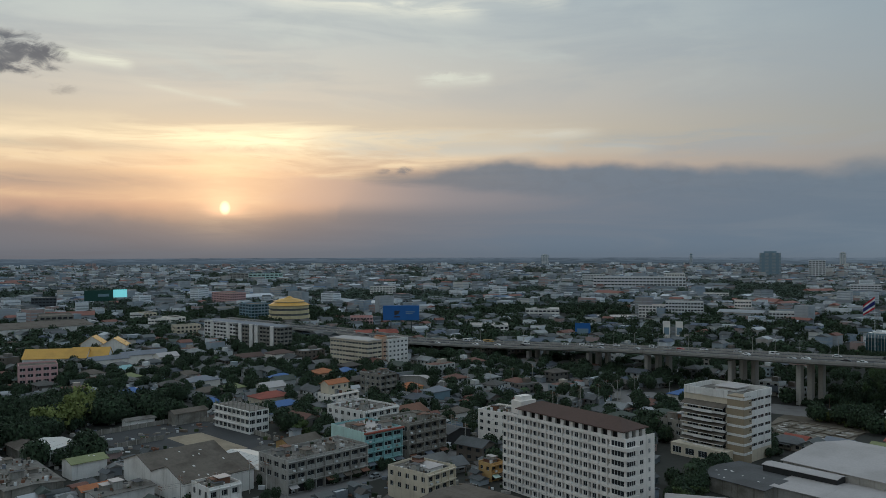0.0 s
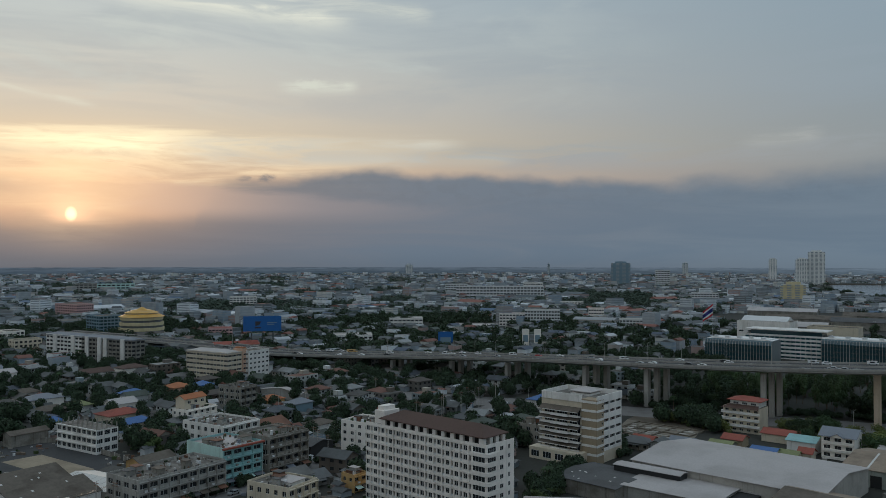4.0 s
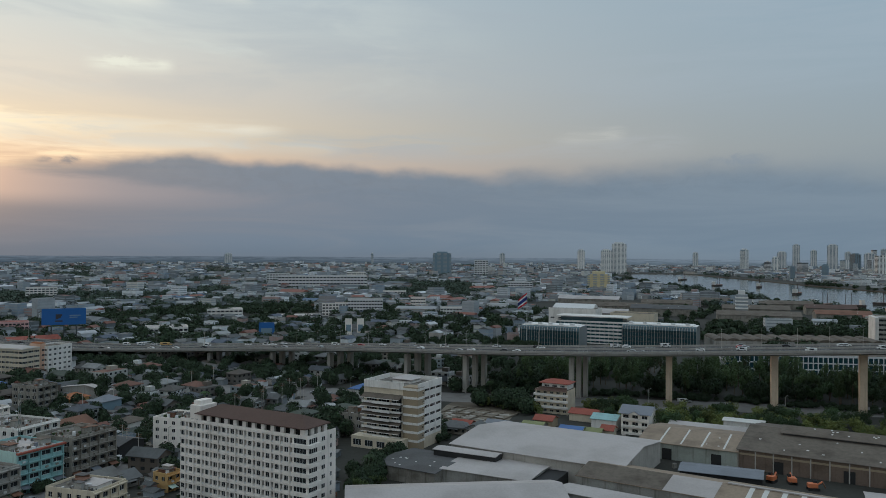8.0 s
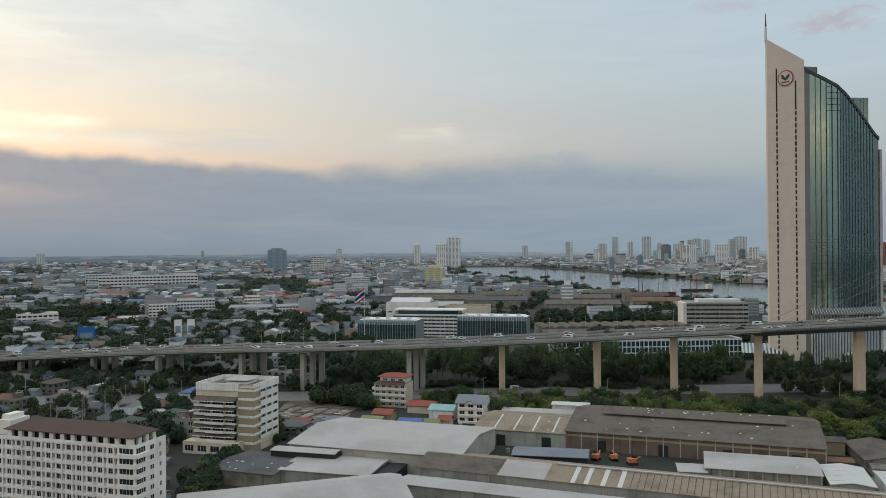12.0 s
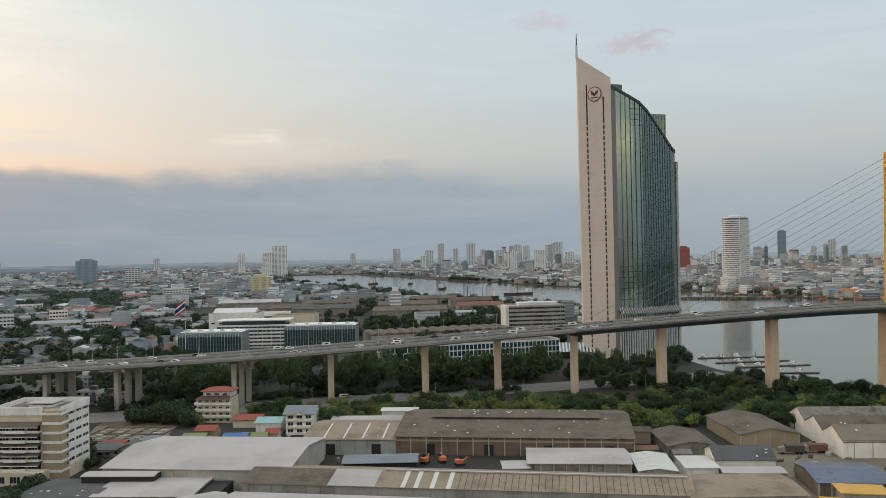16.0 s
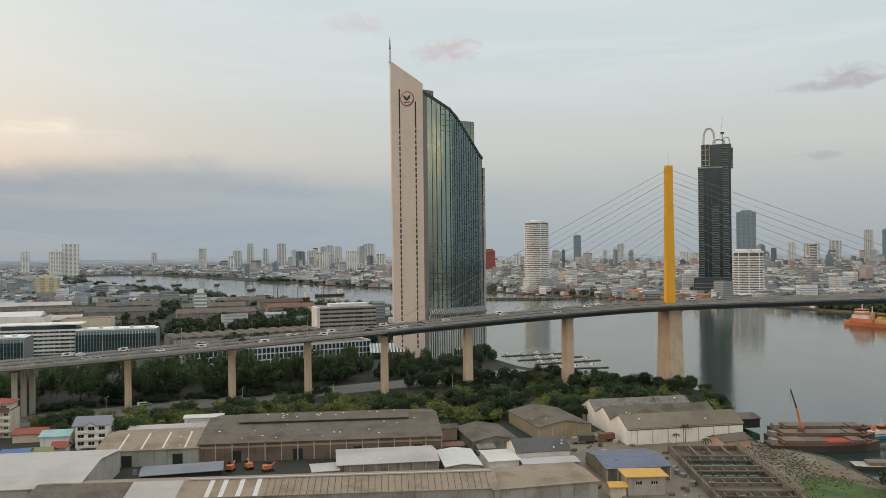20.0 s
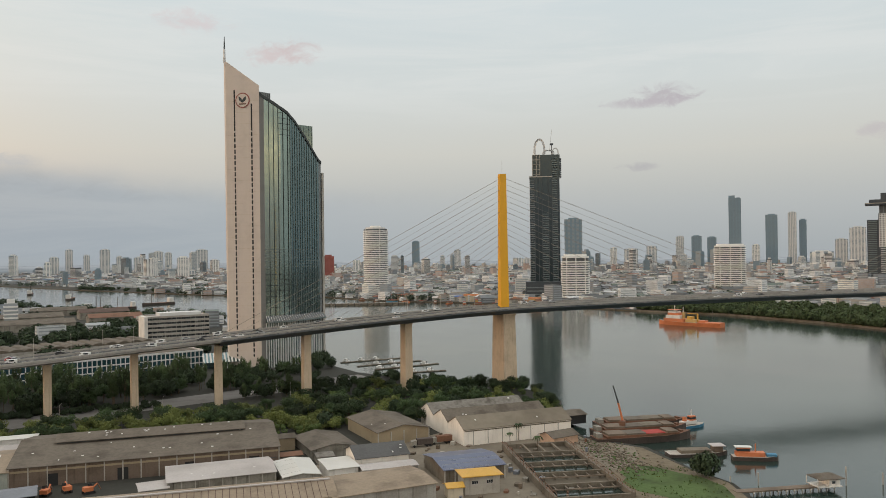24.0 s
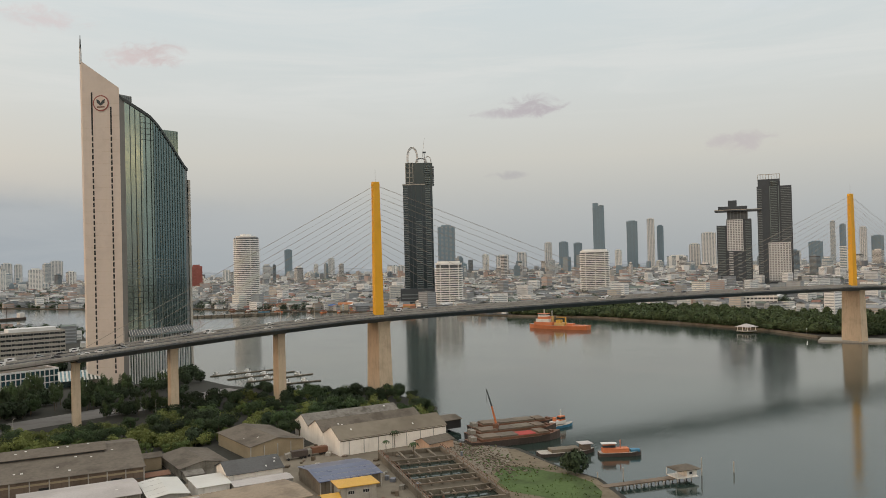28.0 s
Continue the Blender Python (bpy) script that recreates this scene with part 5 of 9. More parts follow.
for i in range(9):
    for j in range(3):
        part("column", col, ob, at=pose(0.4 + j * 4.6, 0.4 + i * 3.27, h))
for k in range(1, 4):
    m = Mesh()
    m.box(-0.7, -0.002, 0, 27, k * 3.3 - 0.15, k * 3.3 + 0.15, "white")
    part("ledge", m, ob)


# ---- sheds and warehouses ----
def shed(name, at, b, a, eave, rise, label, wall="grey_wall", roof="fibre_roof", along="x", over=0.6, doors=0, stripes=(), lights=0, category="warehouse", hip=False, ribs=0, pil=0):
    """A hall b wide and a deep under a gable or hip roof; stripes: translucent sheets across the near slope; lights: small skylights."""
    ob = thing(name, at, label, category)
    m = Mesh()
    for p in ([(0, 0), (b, 0)], [(b, 0), (b, a)], [(b, a), (0, a)], [(0, a), (0, 0)]):
        m.poly([(*p[0], 0), (*p[1], 0), (*p[1], eave), (*p[0], eave)], wall)
    part("wall", m, ob)
    m = Mesh()
    if hip:
        m.hip(0, b, 0, a, eave, rise, roof, over)
    else:
        m.gable(0, b, 0, a, eave, rise, roof, over, along, ends=wall)
    part("roof", m, ob)
    rnd = random.Random(int(b * 7 + a * 3 + eave))

    def slope(u, v_):
        """Height of the near slope at u across from the eave (0) to the ridge (1)."""
        return eave + rise * v_ + 0.24

    half = (a if along == "x" else b) / 2
    full = b if along == "x" else a

    def on(u, v0, v1, w_, key, nm):
        m2 = Mesh()
        if along == "x":
            m2.poly([(u, v0 * half, slope(u, v0)), (u + w_, v0 * half, slope(u, v0)), (u + w_, v1 * half, slope(u, v1)), (u, v1 * half, slope(u, v1))], key)
        else:
            m2.poly([(v0 * half, u + w_, slope(u, v0)), (v0 * half, u, slope(u, v0)), (v1 * half, u, slope(u, v1)), (v1 * half, u + w_, slope(u, v1))], key)
        part(nm, m2, ob)

    if not hip:
        for u, w_ in stripes:
            on(u * full, 0.03, 0.97, w_, "skylight", "skylight_strip")
        for _ in range(lights):
            v0 = rnd.uniform(0.1, 0.8)
            on(rnd.uniform(0.05, 0.92) * full, v0, v0 + rnd.uniform(0.5, 1.0) / half, rnd.uniform(0.4, 0.9), "skylight", "skylight")
        for i in range(ribs):
            on((i + 0.5) / ribs * full, -0.03, 0.99, 0.12, "seam" if roof == "pale_roof" else "brown_roof", "roof_seam")
    for i in range(doors):
        m = Mesh()
        x = b * (i + 0.6) / doors
        m.box(x - 1.8, x + 1.8, -0.08, -0.01, 0, min(4.2, eave - 0.6), "void")
        part("door", m, ob)
    for i in range(pil + 1 if pil else 0):
        m = Mesh()
        x = b * i / pil
        m.box(x - 0.2, x + 0.2, -0.25, -0.002, 0, eave - 0.1, "concrete")
        part("pilaster", m, ob)
    return ob


shed("warehouse", corner(114, 266, -53.5), 64, 45, 8, 2.6, "large pale sheet-metal warehouse roof", "concrete", "pale_roof")
low = shed("warehouse", corner(102, 246, -50), 31, 24, 5.2, 0.5, "white low lean-to warehouse roof", "grey_wall", "pale_roof", ribs=3)
m = Mesh()
# loading bay: a near-black box stands in for its shaded inside
m.box(31.0, 38, 4, 24, 0, 4.6, "void").box(30.9, 38.2, 19, 24.4, 4.6, 5.0, "pale_roof")
part("open_bay", m, low, "dark open loading bay")
for i in range(6):
    m = Mesh()
    m.box(31.2 + i * 1.2, 31.4 + i * 1.2, 3.4, 3.8, 0, 4.6 + i * 0.06, "concrete")
    part("post", m, low)
shed("warehouse", corner(84, 262, -54), 24, 24, 4.8, 0.8, "dark roofed store with small skylights", "dirty", "dark_roof", lights=9)
shed("canopy", corner(106, 263, -50), 24, 6, 7.4, 0.4, "narrow pale canopy roof between warehouses", "void", "pale_roof", over=0.3)
shed("warehouse", corner(58, 206, -16), 62, 26, 7.5, 3, "wide pale sheet roof near the apartment block", "grey_wall", "pale_roof")
w2 = shed("warehouse", corner(137, 217, -56), 136.5, 21, 7, 2.0, "very long tan sheet-metal warehouse with pale patches", "grey_wall", "tan_roof")


def patch(ob, u0, u1, key, text, lift=0.0):
    m = Mesh()
    m.poly([(u0, -0.5, 7.13 + lift), (u1, -0.5, 7.13 + lift), (u1, 10.45, 9.23 + lift), (u0, 10.45, 9.23 + lift)], key)
    part("roof_sheet", m, ob, text)


patch(w2, -0.5, 27.5, "fibre_roof", "grey weathered roof sheets")
patch(w2, 27.5, 42.5, "pale_roof", "pale replaced roof sheets")
for u in (50.5, 54.5, 59.5, 64.5):
    patch(w2, u, u + 1.4, "skylight", "translucent sheet")
for i in range(34):
    u = 68 + i * 2.0
    m = Mesh()
    m.poly([(u, -0.5, 7.15), (u + 0.18, -0.5, 7.15), (u + 0.18, 10.4, 9.25), (u, 10.4, 9.25)], "brown_roof")
    part("roof_seam", m, w2)
m = Mesh()
m.box(44, 136, 10.0, 11.0, 9.2, 9.55, "pale_roof")
part("ridge_cap", m, w2)
shed("warehouse", corner(125, 209, -56), 132, 9, 5.6, 0.5, "long pale low roof beside the tan warehouse", "grey_wall", "pale_roof")
shed("warehouse", corner(212, 104, -47), 33, 22, 6.8, 0.9, "broad beige warehouse with sheet roof", "grey_wall", "tan_roof")
w3 = shed("warehouse", corner(210, 225, -54), 90.6, 52, 7, 4.0, "long grey fibre-cement warehouse with raised ridge vent", "brick", "fibre_roof", doors=4, lights=16, pil=15)
m = Mesh()
m.box(12.4, 78.8, 19.2, 33, 9.6, 10.9, "dark_roof").gable(12.4, 78.8, 19.0, 33, 10.9, 1.5, "fibre_roof", 0.8, "x", ends="old_concrete")
part("ridge_vent", m, w3, "raised grey ridge vent")
m = Mesh()
m.box(0, 90.6, -0.12, -0.02, 5.2, 5.9, "tan")
part("wall_band", m, w3, "tan plaster band")
for i in range(14):
    rs = random.Random(i)
    m = Mesh()
    u, v_ = rs.uniform(14, 76), rs.uniform(20.5, 25)
    z = 10.9 + 1.5 * (v_ - 19.0) / 7.0 + 0.26
    m.poly([(u, v_, z), (u + 0.7, v_, z), (u + 0.7, v_ + 0.7, z + 0.15), (u, v_ + 0.7, z + 0.15)], "skylight")
    part("skylight", m, w3)
shed("warehouse", corner(187, 253, -52), 36, 35, 6, 2.4, "tan warehouse roof with white translucent stripes", "sage", "tan_roof", doors=2, stripes=((0.21, 0.7), (0.43, 0.7), (0.64, 0.7), (0.86, 0.7)), lights=3)
shed("warehouse", corner(217, 166, -52), 34.6, 21, 5, 1.2, "pale sheet roof store", "dirty", "pale_roof", lights=4, pil=8)
shed("store_shed", corner(210, 171, -46), 8.4, 9.6, 3.8, 0.4, "small pale lean-to store", "grey_wall", "pale_roof")
shed("store_shed", corner(234, 133, -52), 12, 22, 4.6, 0.8, "white corrugated store roof", "grey_wall", "skylight", along="y", ribs=4, lights=3)
shed("store_shed", corner(179, 219, -46), 26, 11.5, 3.9, 0.9, "open-sided store with blue-grey sheet roof", "void", "slate_roof")
shed("warehouse", corner(259, 118, -51), 19.5, 16, 5.6, 2.9, "dark roofed store with white end walls", "clean_white", "dark_roof", lights=3)
shed("store_shed", corner(251, 112, -52), 20, 8, 3.9, 0.5, "low tan sheet roof before the dark store", "grey_wall", "pale_roof", over=0.3)
shed("store_shed", corner(247, 123, -50), 10.5, 15, 4.5, 0.3, "low white sheet roof", "white", "skylight")
shed("warehouse", corner(300, 127, -45), 23, 36, 5.4, 2.2, "grey roofed store with tan walls", "tan", "fibre_roof", along="y", lights=2, pil=4)
shed("store_shed", corner(273, 143, -47), 18, 27, 3.6, 1.7, "old grey store under a sagging roof", "dirty", "fibre_roof", along="y")
shed("store_shed", corner(276, 170, -52), 16, 7, 5.0, 1.0, "small grey store with raised roof and pale band", "tan", "fibre_roof")
for x, y, b_, a_, e_, roof_ in ((257, 160, 9, 8, 3.0, "dark_roof"), (265, 152, 8, 6, 2.6, "rust"), (250, 168, 8, 7, 3.0, "fibre_roof"), (262, 168, 7, 6, 3.2, "dark_roof"), (268, 138, 6, 7, 2.6, "stained_roof"), (246, 158, 7, 6, 2.8, "fibre_roof")):
    shed("yard_shed", corner(x, y, -50), b_, a_, e_, 0.7, "small sooty yard shed between the stores", "dirty", roof_, category="shed")
for k in range(3):
    p = corner(309, 93, -50) @ pose(0, k * 17.0, 0)
    # a roof colour for each hall, painted in place of the slopes' differing shade
    ob = shed("gabled_warehouse", p, 50 - k * 2, 16.8, 6.6, 3.8, "white warehouse with grey gable roof", "clean_white", ("lot", "fibre_roof", "stained_roof")[k], doors=0, lights=2, over=0.35)
    tagged(ob, group="gabled warehouses")
    m = Mesh()
    m.box(0.3, 50, -0.1, -0.01, 5.7, 6.1, "old_concrete")
    part("eave_board", m, ob)
    for i in range(7):
        m = Mesh()
        m.box(4 + i * 6.6, 4.25 + i * 6.6, -0.14, -0.01, 0.2, 5.7, "grey_wall")
        part("downpipe", m, ob)
shed("store_shed", corner(356, 64, -50), 16, 12, 4, 1.2, "open riverside shed with grey roof", "void", "fibre_roof")
shed("small_house", corner(318, 58, -40), 13, 9, 3.4, 1.6, "small house with grey roof beside the barges", "peach", "fibre_roof", category="house")
ob = shed("workshop", corner(256, 84, -53), 22, 23, 4.8, 1.5, "workshop under rows of blue solar panels", "old_concrete", "solar", category="workshop", pil=6)
for i in range(12):
    for j in range(3):
        m = Mesh()
        u, v0 = 0.2 + i * 1.82, 0.3 + j * 3.75
        z0, z1 = 4.8 + 1.5 * v0 / 11.5 + 0.3, 4.8 + 1.5 * (v0 + 3.5) / 11.5 + 0.3
        m.poly([(u, v0, z0), (u + 1.62, v0, z0), (u + 1.62, v0 + 3.5, z1), (u, v0 + 3.5, z1)], "solar")
        m.poly([(u, v0, z0 - 0.08), (u + 1.62, v0, z0 - 0.08), (u + 1.62, v0, z0), (u, v0, z0)], "sky_pale")
        part("solar_panel", m, ob)
ob = shed("yellow_house", corner(246, 74, -58), 12, 8, 6.2, 1.2, "grey house with bright yellow sheet roof", "concrete", "gold_roof", category="house", over=1.0, hip=True)
panes([(2.5, -0.03, 3.4, 0, 2.0, 1.2), (7.5, -0.03, 3.4, 0, 2.0, 1.2)], ob, bars=2)
shed("porch", corner(241, 78, -58), 5, 5, 3.6, 0.8, "small porch with yellow sheet roof", "cream", "gold_roof", category="porch", over=0.6)
# machines and lorries in the yards
for x, y, turn in ((208, 207, 20), (213, 203, 60), (214, 195, -30)):
    ob = thing("excavator", pose(x, y, 0, 0, 0, turn), "orange excavator parked in the yard", "machine", "yard machines")
    m = Mesh()
    m.box(-1.8, 1.8, -1.3, -0.7, 0, 0.9, "tyre").box(-1.8, 1.8, 0.7, 1.3, 0, 0.9, "tyre")
    part("track", m, ob)
    m = Mesh()
    m.box(-1.7, 1.2, -1.2, 1.2, 0.95, 2.3, "hull_orange").box(0.1, 1.3, 0.2, 1.2, 2.3, 3.1, "window")
    part("cab", m, ob)
    m = Mesh()
    m.tube((1.2, -0.3, 1.8), (2.8, -0.3, 3.0), 0.28, "hull_orange", 6).tube((2.8, -0.3, 3.0), (3.8, -0.3, 0.8), 0.22, "rust", 6)
    part("arm", m, ob)
for x, y, turn, key in ((311, 104, 128, "rust"), (304, 110, 128, "hull_dark"), (284, 112, 40, "hull_blue")):
    ob = thing("lorry", pose(x, y, 0, 0, 0, turn), "old lorry parked between the warehouses", "lorry", "parked lorries")
    m = Mesh()
    m.box(-5, 1.6, -1.25, 1.25, 1.0, 3.3, key)
    part("load_bed", m, ob)
    m = Mesh()
    m.prism([(1.9, -1.2), (4.2, -1.2), (4.2, 1.2), (1.9, 1.2)], 0.7, [2.9, 2.5, 2.5, 2.9], "hull_blue" if key == "hull_blue" else "dirty")
    part("cab", m, ob)
    for wx in (-3.8, -2.4, 3.0):
        for s in (-1, 1):
            m = Mesh()
            m.tube((wx, s * 0.9, 0.5), (wx, s * 1.25, 0.5), 0.5, "tyre", 10)
            part("wheel", m, ob)
# sheds by the playing field
for k in range(2):
    shed("warehouse", corner(-80, 244, 46) @ pose(0, k * 21.0, 0), 25 + k * 3, 21, 6.8, 3.4, "grey gabled warehouse with white stained wall", "white", "fibre_roof", along="x", lights=5, over=0.4)
shed("store_shed", corner(-61, 267, 50), 14, 27, 4.6, 1.4, "white sheet-metal shed roof", "grey_wall", "skylight", along="y", ribs=8)
shed("store_shed", corner(-144, 289, 52), 14, 18, 5.6, 1.0, "white roofed store with dark windows", "white", "skylight", along="y", ribs=3)
shed("store_shed", corner(-127, 271, 46), 12, 9, 5.6, 1.2, "white walled store with green sheet roof", "white", "olive_roof", lights=2)
ob = shed("store_shed", corner(-135, 244, 42), 17, 38, 4.6, 0.6, "flat dirty roofed store with patches", "dirty", "stained_roof", along="y", lights=4)
roof_clutter(ob, 17, 38, 5.1, 5)
shed("store_shed", corner(-112, 246, 46), 12, 6, 3.8, 1.0, "small orange roofed shed", "dirty", "orange_roof")
ob = shed("store_shed", corner(-104, 238, 46), 18, 9, 4.4, 0.5, "white walled shed with grey roof", "white", "stained_roof")
roof_clutter(ob, 18, 9, 4.8, 3)
shed("store_shed", corner(-160, 268, 46), 13, 20, 4.2, 1.4, "pale gabled store by the trees", "cream", "pale_roof", along="y")
shed("store_shed", corner(-158, 296, 46), 10, 16, 4.0, 1.2, "low grey store by the trees", "dirty", "fibre_roof", along="y")
shed("long_house", corner(-121, 357, 46), 16, 6.5, 5.2, 1.2, "long dark two-storey house behind the field", "dirty", "fibre_roof", category="house")
shed("long_house", corner(-140, 350, 44), 13, 5, 3.4, 0.8, "low white house by the field", "white", "stained_roof", category="house")
shed("warehouse", corner(6, 214, 48), 24, 20, 6, 1.4, "dark grey roof with small skylights", "grey_wall", "fibre_roof", along="y", lights=7)
shed("small_house", corner(-58, 300, 48), 15, 9, 5, 1.8, "ochre house with grey roof", "ochre", "fibre_roof", category="house")
shed("hall_roof", corner(2, 318, 45), 13, 20, 5, 1.6, "open hall with dark sheet roof by the street", "void", "dark_roof", along="y", category="hall")
shed("old_house", corner(-18, 352, 45), 16, 13, 5.5, 2.8, "old house with brown wooden roof", "dirty", "rust", category="house")
shed("old_house", corner(5, 362, 45), 12, 9, 4.2, 1.8, "white house with grey hip roof", "white", "fibre_roof", category="house", hip=True)
# walls round the field
for a, b in (((-152, 334), (-122, 366)), ((-122, 366), (-104, 366)), ((-104, 366), (-70, 328)), ((-130, 316), (-116, 332)), ((-70, 328), (-64, 318))):
    a, b = Vector(a), Vector(b)
    ln = (b - a).length
    fw = thing("boundary_wall", pose(a.x, a.y, 0, 0, 0, math.degrees(math.atan2(b.y - a.y, b.x - a.x))), "weathered concrete boundary wall round the field", "wall")
    for i in range(int(ln / 4)):
        m = Mesh()
        m.box(i * 4, i * 4 + 3.9, -0.1, 0.1, 0, 2.0, "dirty").box(i * 4 - 0.15, i * 4 + 0.15, -0.2, 0.2, 0, 2.3, "concrete")
        part("panel", m, fw)

# ---- houses below the viaduct ----
ob, h = block("tower_house", corner(191, 341, -51), 16.5, 11, 4, 2.9, 5, 3, "cream five-storey house with red hip roof", wall="cream", ww=0.5, wh=0.36, sides="fl", parapet=0)
m = Mesh()
m.box(2.5, 15.5, 2, 11, h, h + 2.9, "white")
top = part("top_storey", m, ob, "white top storey")
panes([(4, 1.95, h + 1.0, 0, 2.2, 1.0), (8, 1.95, h + 1.0, 0, 2.2, 1.0), (12, 1.95, h + 1.0, 0, 2.2, 1.0)], ob, bars=2)
m = Mesh()
m.hip(2.0, 16.2, 1.5, 11, h + 3.0, 1.5, "red_roof", 0.7)
part("hip_roof", m, ob, "red tiled hip roof")
m = Mesh()
m.poly([(-0.6, -1.6, h - 0.5), (16.6, -1.6, h - 0.5), (15.5, 1.9, h + 0.9), (2.4, 1.9, h + 0.9)], "brown_roof")
part("lean_roof", m, ob, "brown tiled lean-to roof")
for k in range(1, 4):
    m = Mesh()
    m.box(-0.6, 16.6, -1.3, -0.01, k * 2.9 - 0.2, k * 2.9 + 0.75, "white").box(-1.0, -0.01, 0, 11, k * 2.9 - 0.2, k * 2.9 + 0.75, "white")
    part("balcony", m, ob)
ob, h = block("town_house", corner(203, 287, -49), 12, 13, 3, 3.0, 3, 3, "white three-storey house with blue-grey gable roof", wall="clean_white", ww=0.6, wh=0.5, sides="fl", parapet=0)
m = Mesh()
m.gable(-0.5, 12.5, -0.5, 13.5, h, 2.4, "slate_roof", 0.6, "x", ends="white")
part("gable_roof", m, ob, "blue-grey gable roof")
m = Mesh()
m.gable(3.5, 8.5, -1.6, 3, h - 0.2, 1.4, "slate_roof", 0.3, "y", ends="clean_white")
part("porch_gable", m, ob)
for k in range(3):
    m = Mesh()
    m.box(0.4, 11.6, -1.2, -0.01, k * 3 + 0.1, k * 3 + 1.0, "clean_white")
    part("balcony", m, ob)
for x, y, b_, a_, e_, roof_, wall_, text in ((196, 318, 15, 10, 3.6, "red_roof", "cream", "long low house with red roof"), (195, 298, 11, 11, 5, "teal", "white", "white house with turquoise roof"), (172, 288, 9.4, 11, 3.4, "blue_roof", "white", "small house with bright blue sheet roof"),
                                             (180, 286, 10, 6, 3, "olive_roof", "cream", "small house with green sheet roof"), (190, 283, 5, 6, 3.6, "red_roof", "cream", "small house with pink roof"), (174, 312, 8.4, 8, 3.4, "red_roof", "tan", "old house with rusty red roof"),
                                             (162, 302, 9, 9, 3.4, "olive_roof", "dirty", "old house with dark green roof"), (216, 272, 31, 13, 5, "pale_roof", "grey_wall", "pale roofed store behind the white house"), (243, 269, 16, 7, 6.2, "skylight", "white", "white flat store by the bushes"),
                                             (150, 312, 10, 7, 3.2, "slate_roof", "dirty", "low dark house beside the foundations"), (136, 318, 9, 7, 3.2, "red_roof", "tan", "low house with orange-brown roof"), (222, 262, 8, 7, 4.0, "fibre_roof", "sage", "small grey store by the tan warehouse")):
    shed("small_house", corner(x, y, -50), b_, a_, e_, 0.4 if "flat" in text else 1.5, text, wall_, roof_, category="house")
# old foundations in the grass
fd = thing("foundations", pose(159, 343, 0, 0, 0, -53), "rows of broken concrete foundations overgrown with grass", "foundations")
for i in range(6):
    m = Mesh()
    m.box(-17 + i * 6.6, -16.5 + i * 6.6, -14, 14, 0, 0.7, "old_concrete")
    part("wall_stump", m, fd)
for j in range(5):
    m = Mesh()
    m.box(-17, 16.5, -14 + j * 6.8, -13.5 + j * 6.8, 0, 0.6, "concrete" if j % 2 else "old_concrete")
    part("wall_stump", m, fd)
rs = random.Random(4)
for _ in range(14):
    m = Mesh()
    x, y = rs.uniform(-16, 13), rs.uniform(-13, 11)
    m.box(x, x + rs.uniform(1.5, 4), y, y + rs.uniform(1, 2.5), 0, 0.5, "concrete")
    part("slab", m, fd)

# ---- blue glass offices behind the viaduct ----


def glass_wing(at, b, a, h, text):
    ob = thing("glass_office", at, text, "office")
    m = Mesh()
    prof = [(0, 0), (0, h - 3.5), (1.2, h - 1.2), (3.4, h)]
    n = len(m.v)
    outline = prof + [(b - 3.4, h), (b - 1.2, h - 1.2), (b, h - 3.5), (b, 0)]
    for y in (0, a):
        m.v += [(x, y, z) for x, z in outline]
    k = len(outline)
    for i in range(k):
        j = (i + 1) % k
        m.f.append([n + i, n + k + i, n + k + j, n + j])
        m.m.append(m.slot("window_blue" if i in (0, 1, 5, 6) else ("sky_white" if i == 3 else "window_blue")))
    m.f += [[n + i for i in range(k)], [n + k + i for i in reversed(range(k))]]
    m.m += [m.slot("glass_end")] * 2
    part("shell", m, ob)
    fin = Mesh()
    fin.box(-0.35, 0, -0.09, 0.09, 0, h - 3.2, "concrete")
    fin.poly([(-0.3, -0.12, h - 3.2), (1.0, -0.12, h - 0.9), (1.0, 0.12, h - 0.9), (-0.3, 0.12, h - 3.2)], "concrete")
    fin = fin.data("fin")
    for i in range(int(a / 2.2) + 1):
        part("fin", fin, ob, at=pose(0, i * 2.2, 0))
    for z in (4.5, 8.5, 12.5):
        m = Mesh()
        m.box(-0.12, 0, 0, a, z, z + 0.5, "mullion")
        part("floor_band", m, ob)
    m = Mesh()
    m.box(4, b - 4, 3, a - 3, h, h + 0.8, "sky_white")
    part("roof_deck", m, ob)
    for i in range(5):
        m = Mesh()
        m.box(5, 9, 6 + i * (a - 14) / 4, 9 + i * (a - 14) / 4, h + 0.8, h + 2.2, "sky_pale")
        part("roof_unit", m, ob)
    return ob


glass_wing(corner(344, 544, 43), 26, 50, 18.2, "blue glass office wing with pale fins")
glass_wing(corner(434, 512, 43), 27, 60, 18.2, "long blue glass office wing with pale fins")
ob, h = block("parking_block", corner(400, 558, 43), 22, 62, 6, 3.1, 6, 16, "white office block with open horizontal bands", wall="white", ww=0.94, wh=0.5, sides="fl", window="window_blue", bars=0)
m = Mesh()
m.box(2, 20, 4, 58, h, h + 4, "window_blue").box(0, 22, 0, 62, h + 4, h + 4.8, "white")
part("top_floor", m, ob, "dark glazed top floor")
ob, h = block("roof_hall", corner(403, 610, 43), 26, 44, 2, 13.5, 3, 6, "white hall with ridged glass rooflight", wall="white", ww=0.5, wh=0.1, sides="fl", parapet=0)
m = Mesh()
m.gable(3, 23, 3, 41, h, 3.5, "sky_pale", 0.2, "y", ends="white")
part("rooflight", m, ob, "ridged glass rooflight")
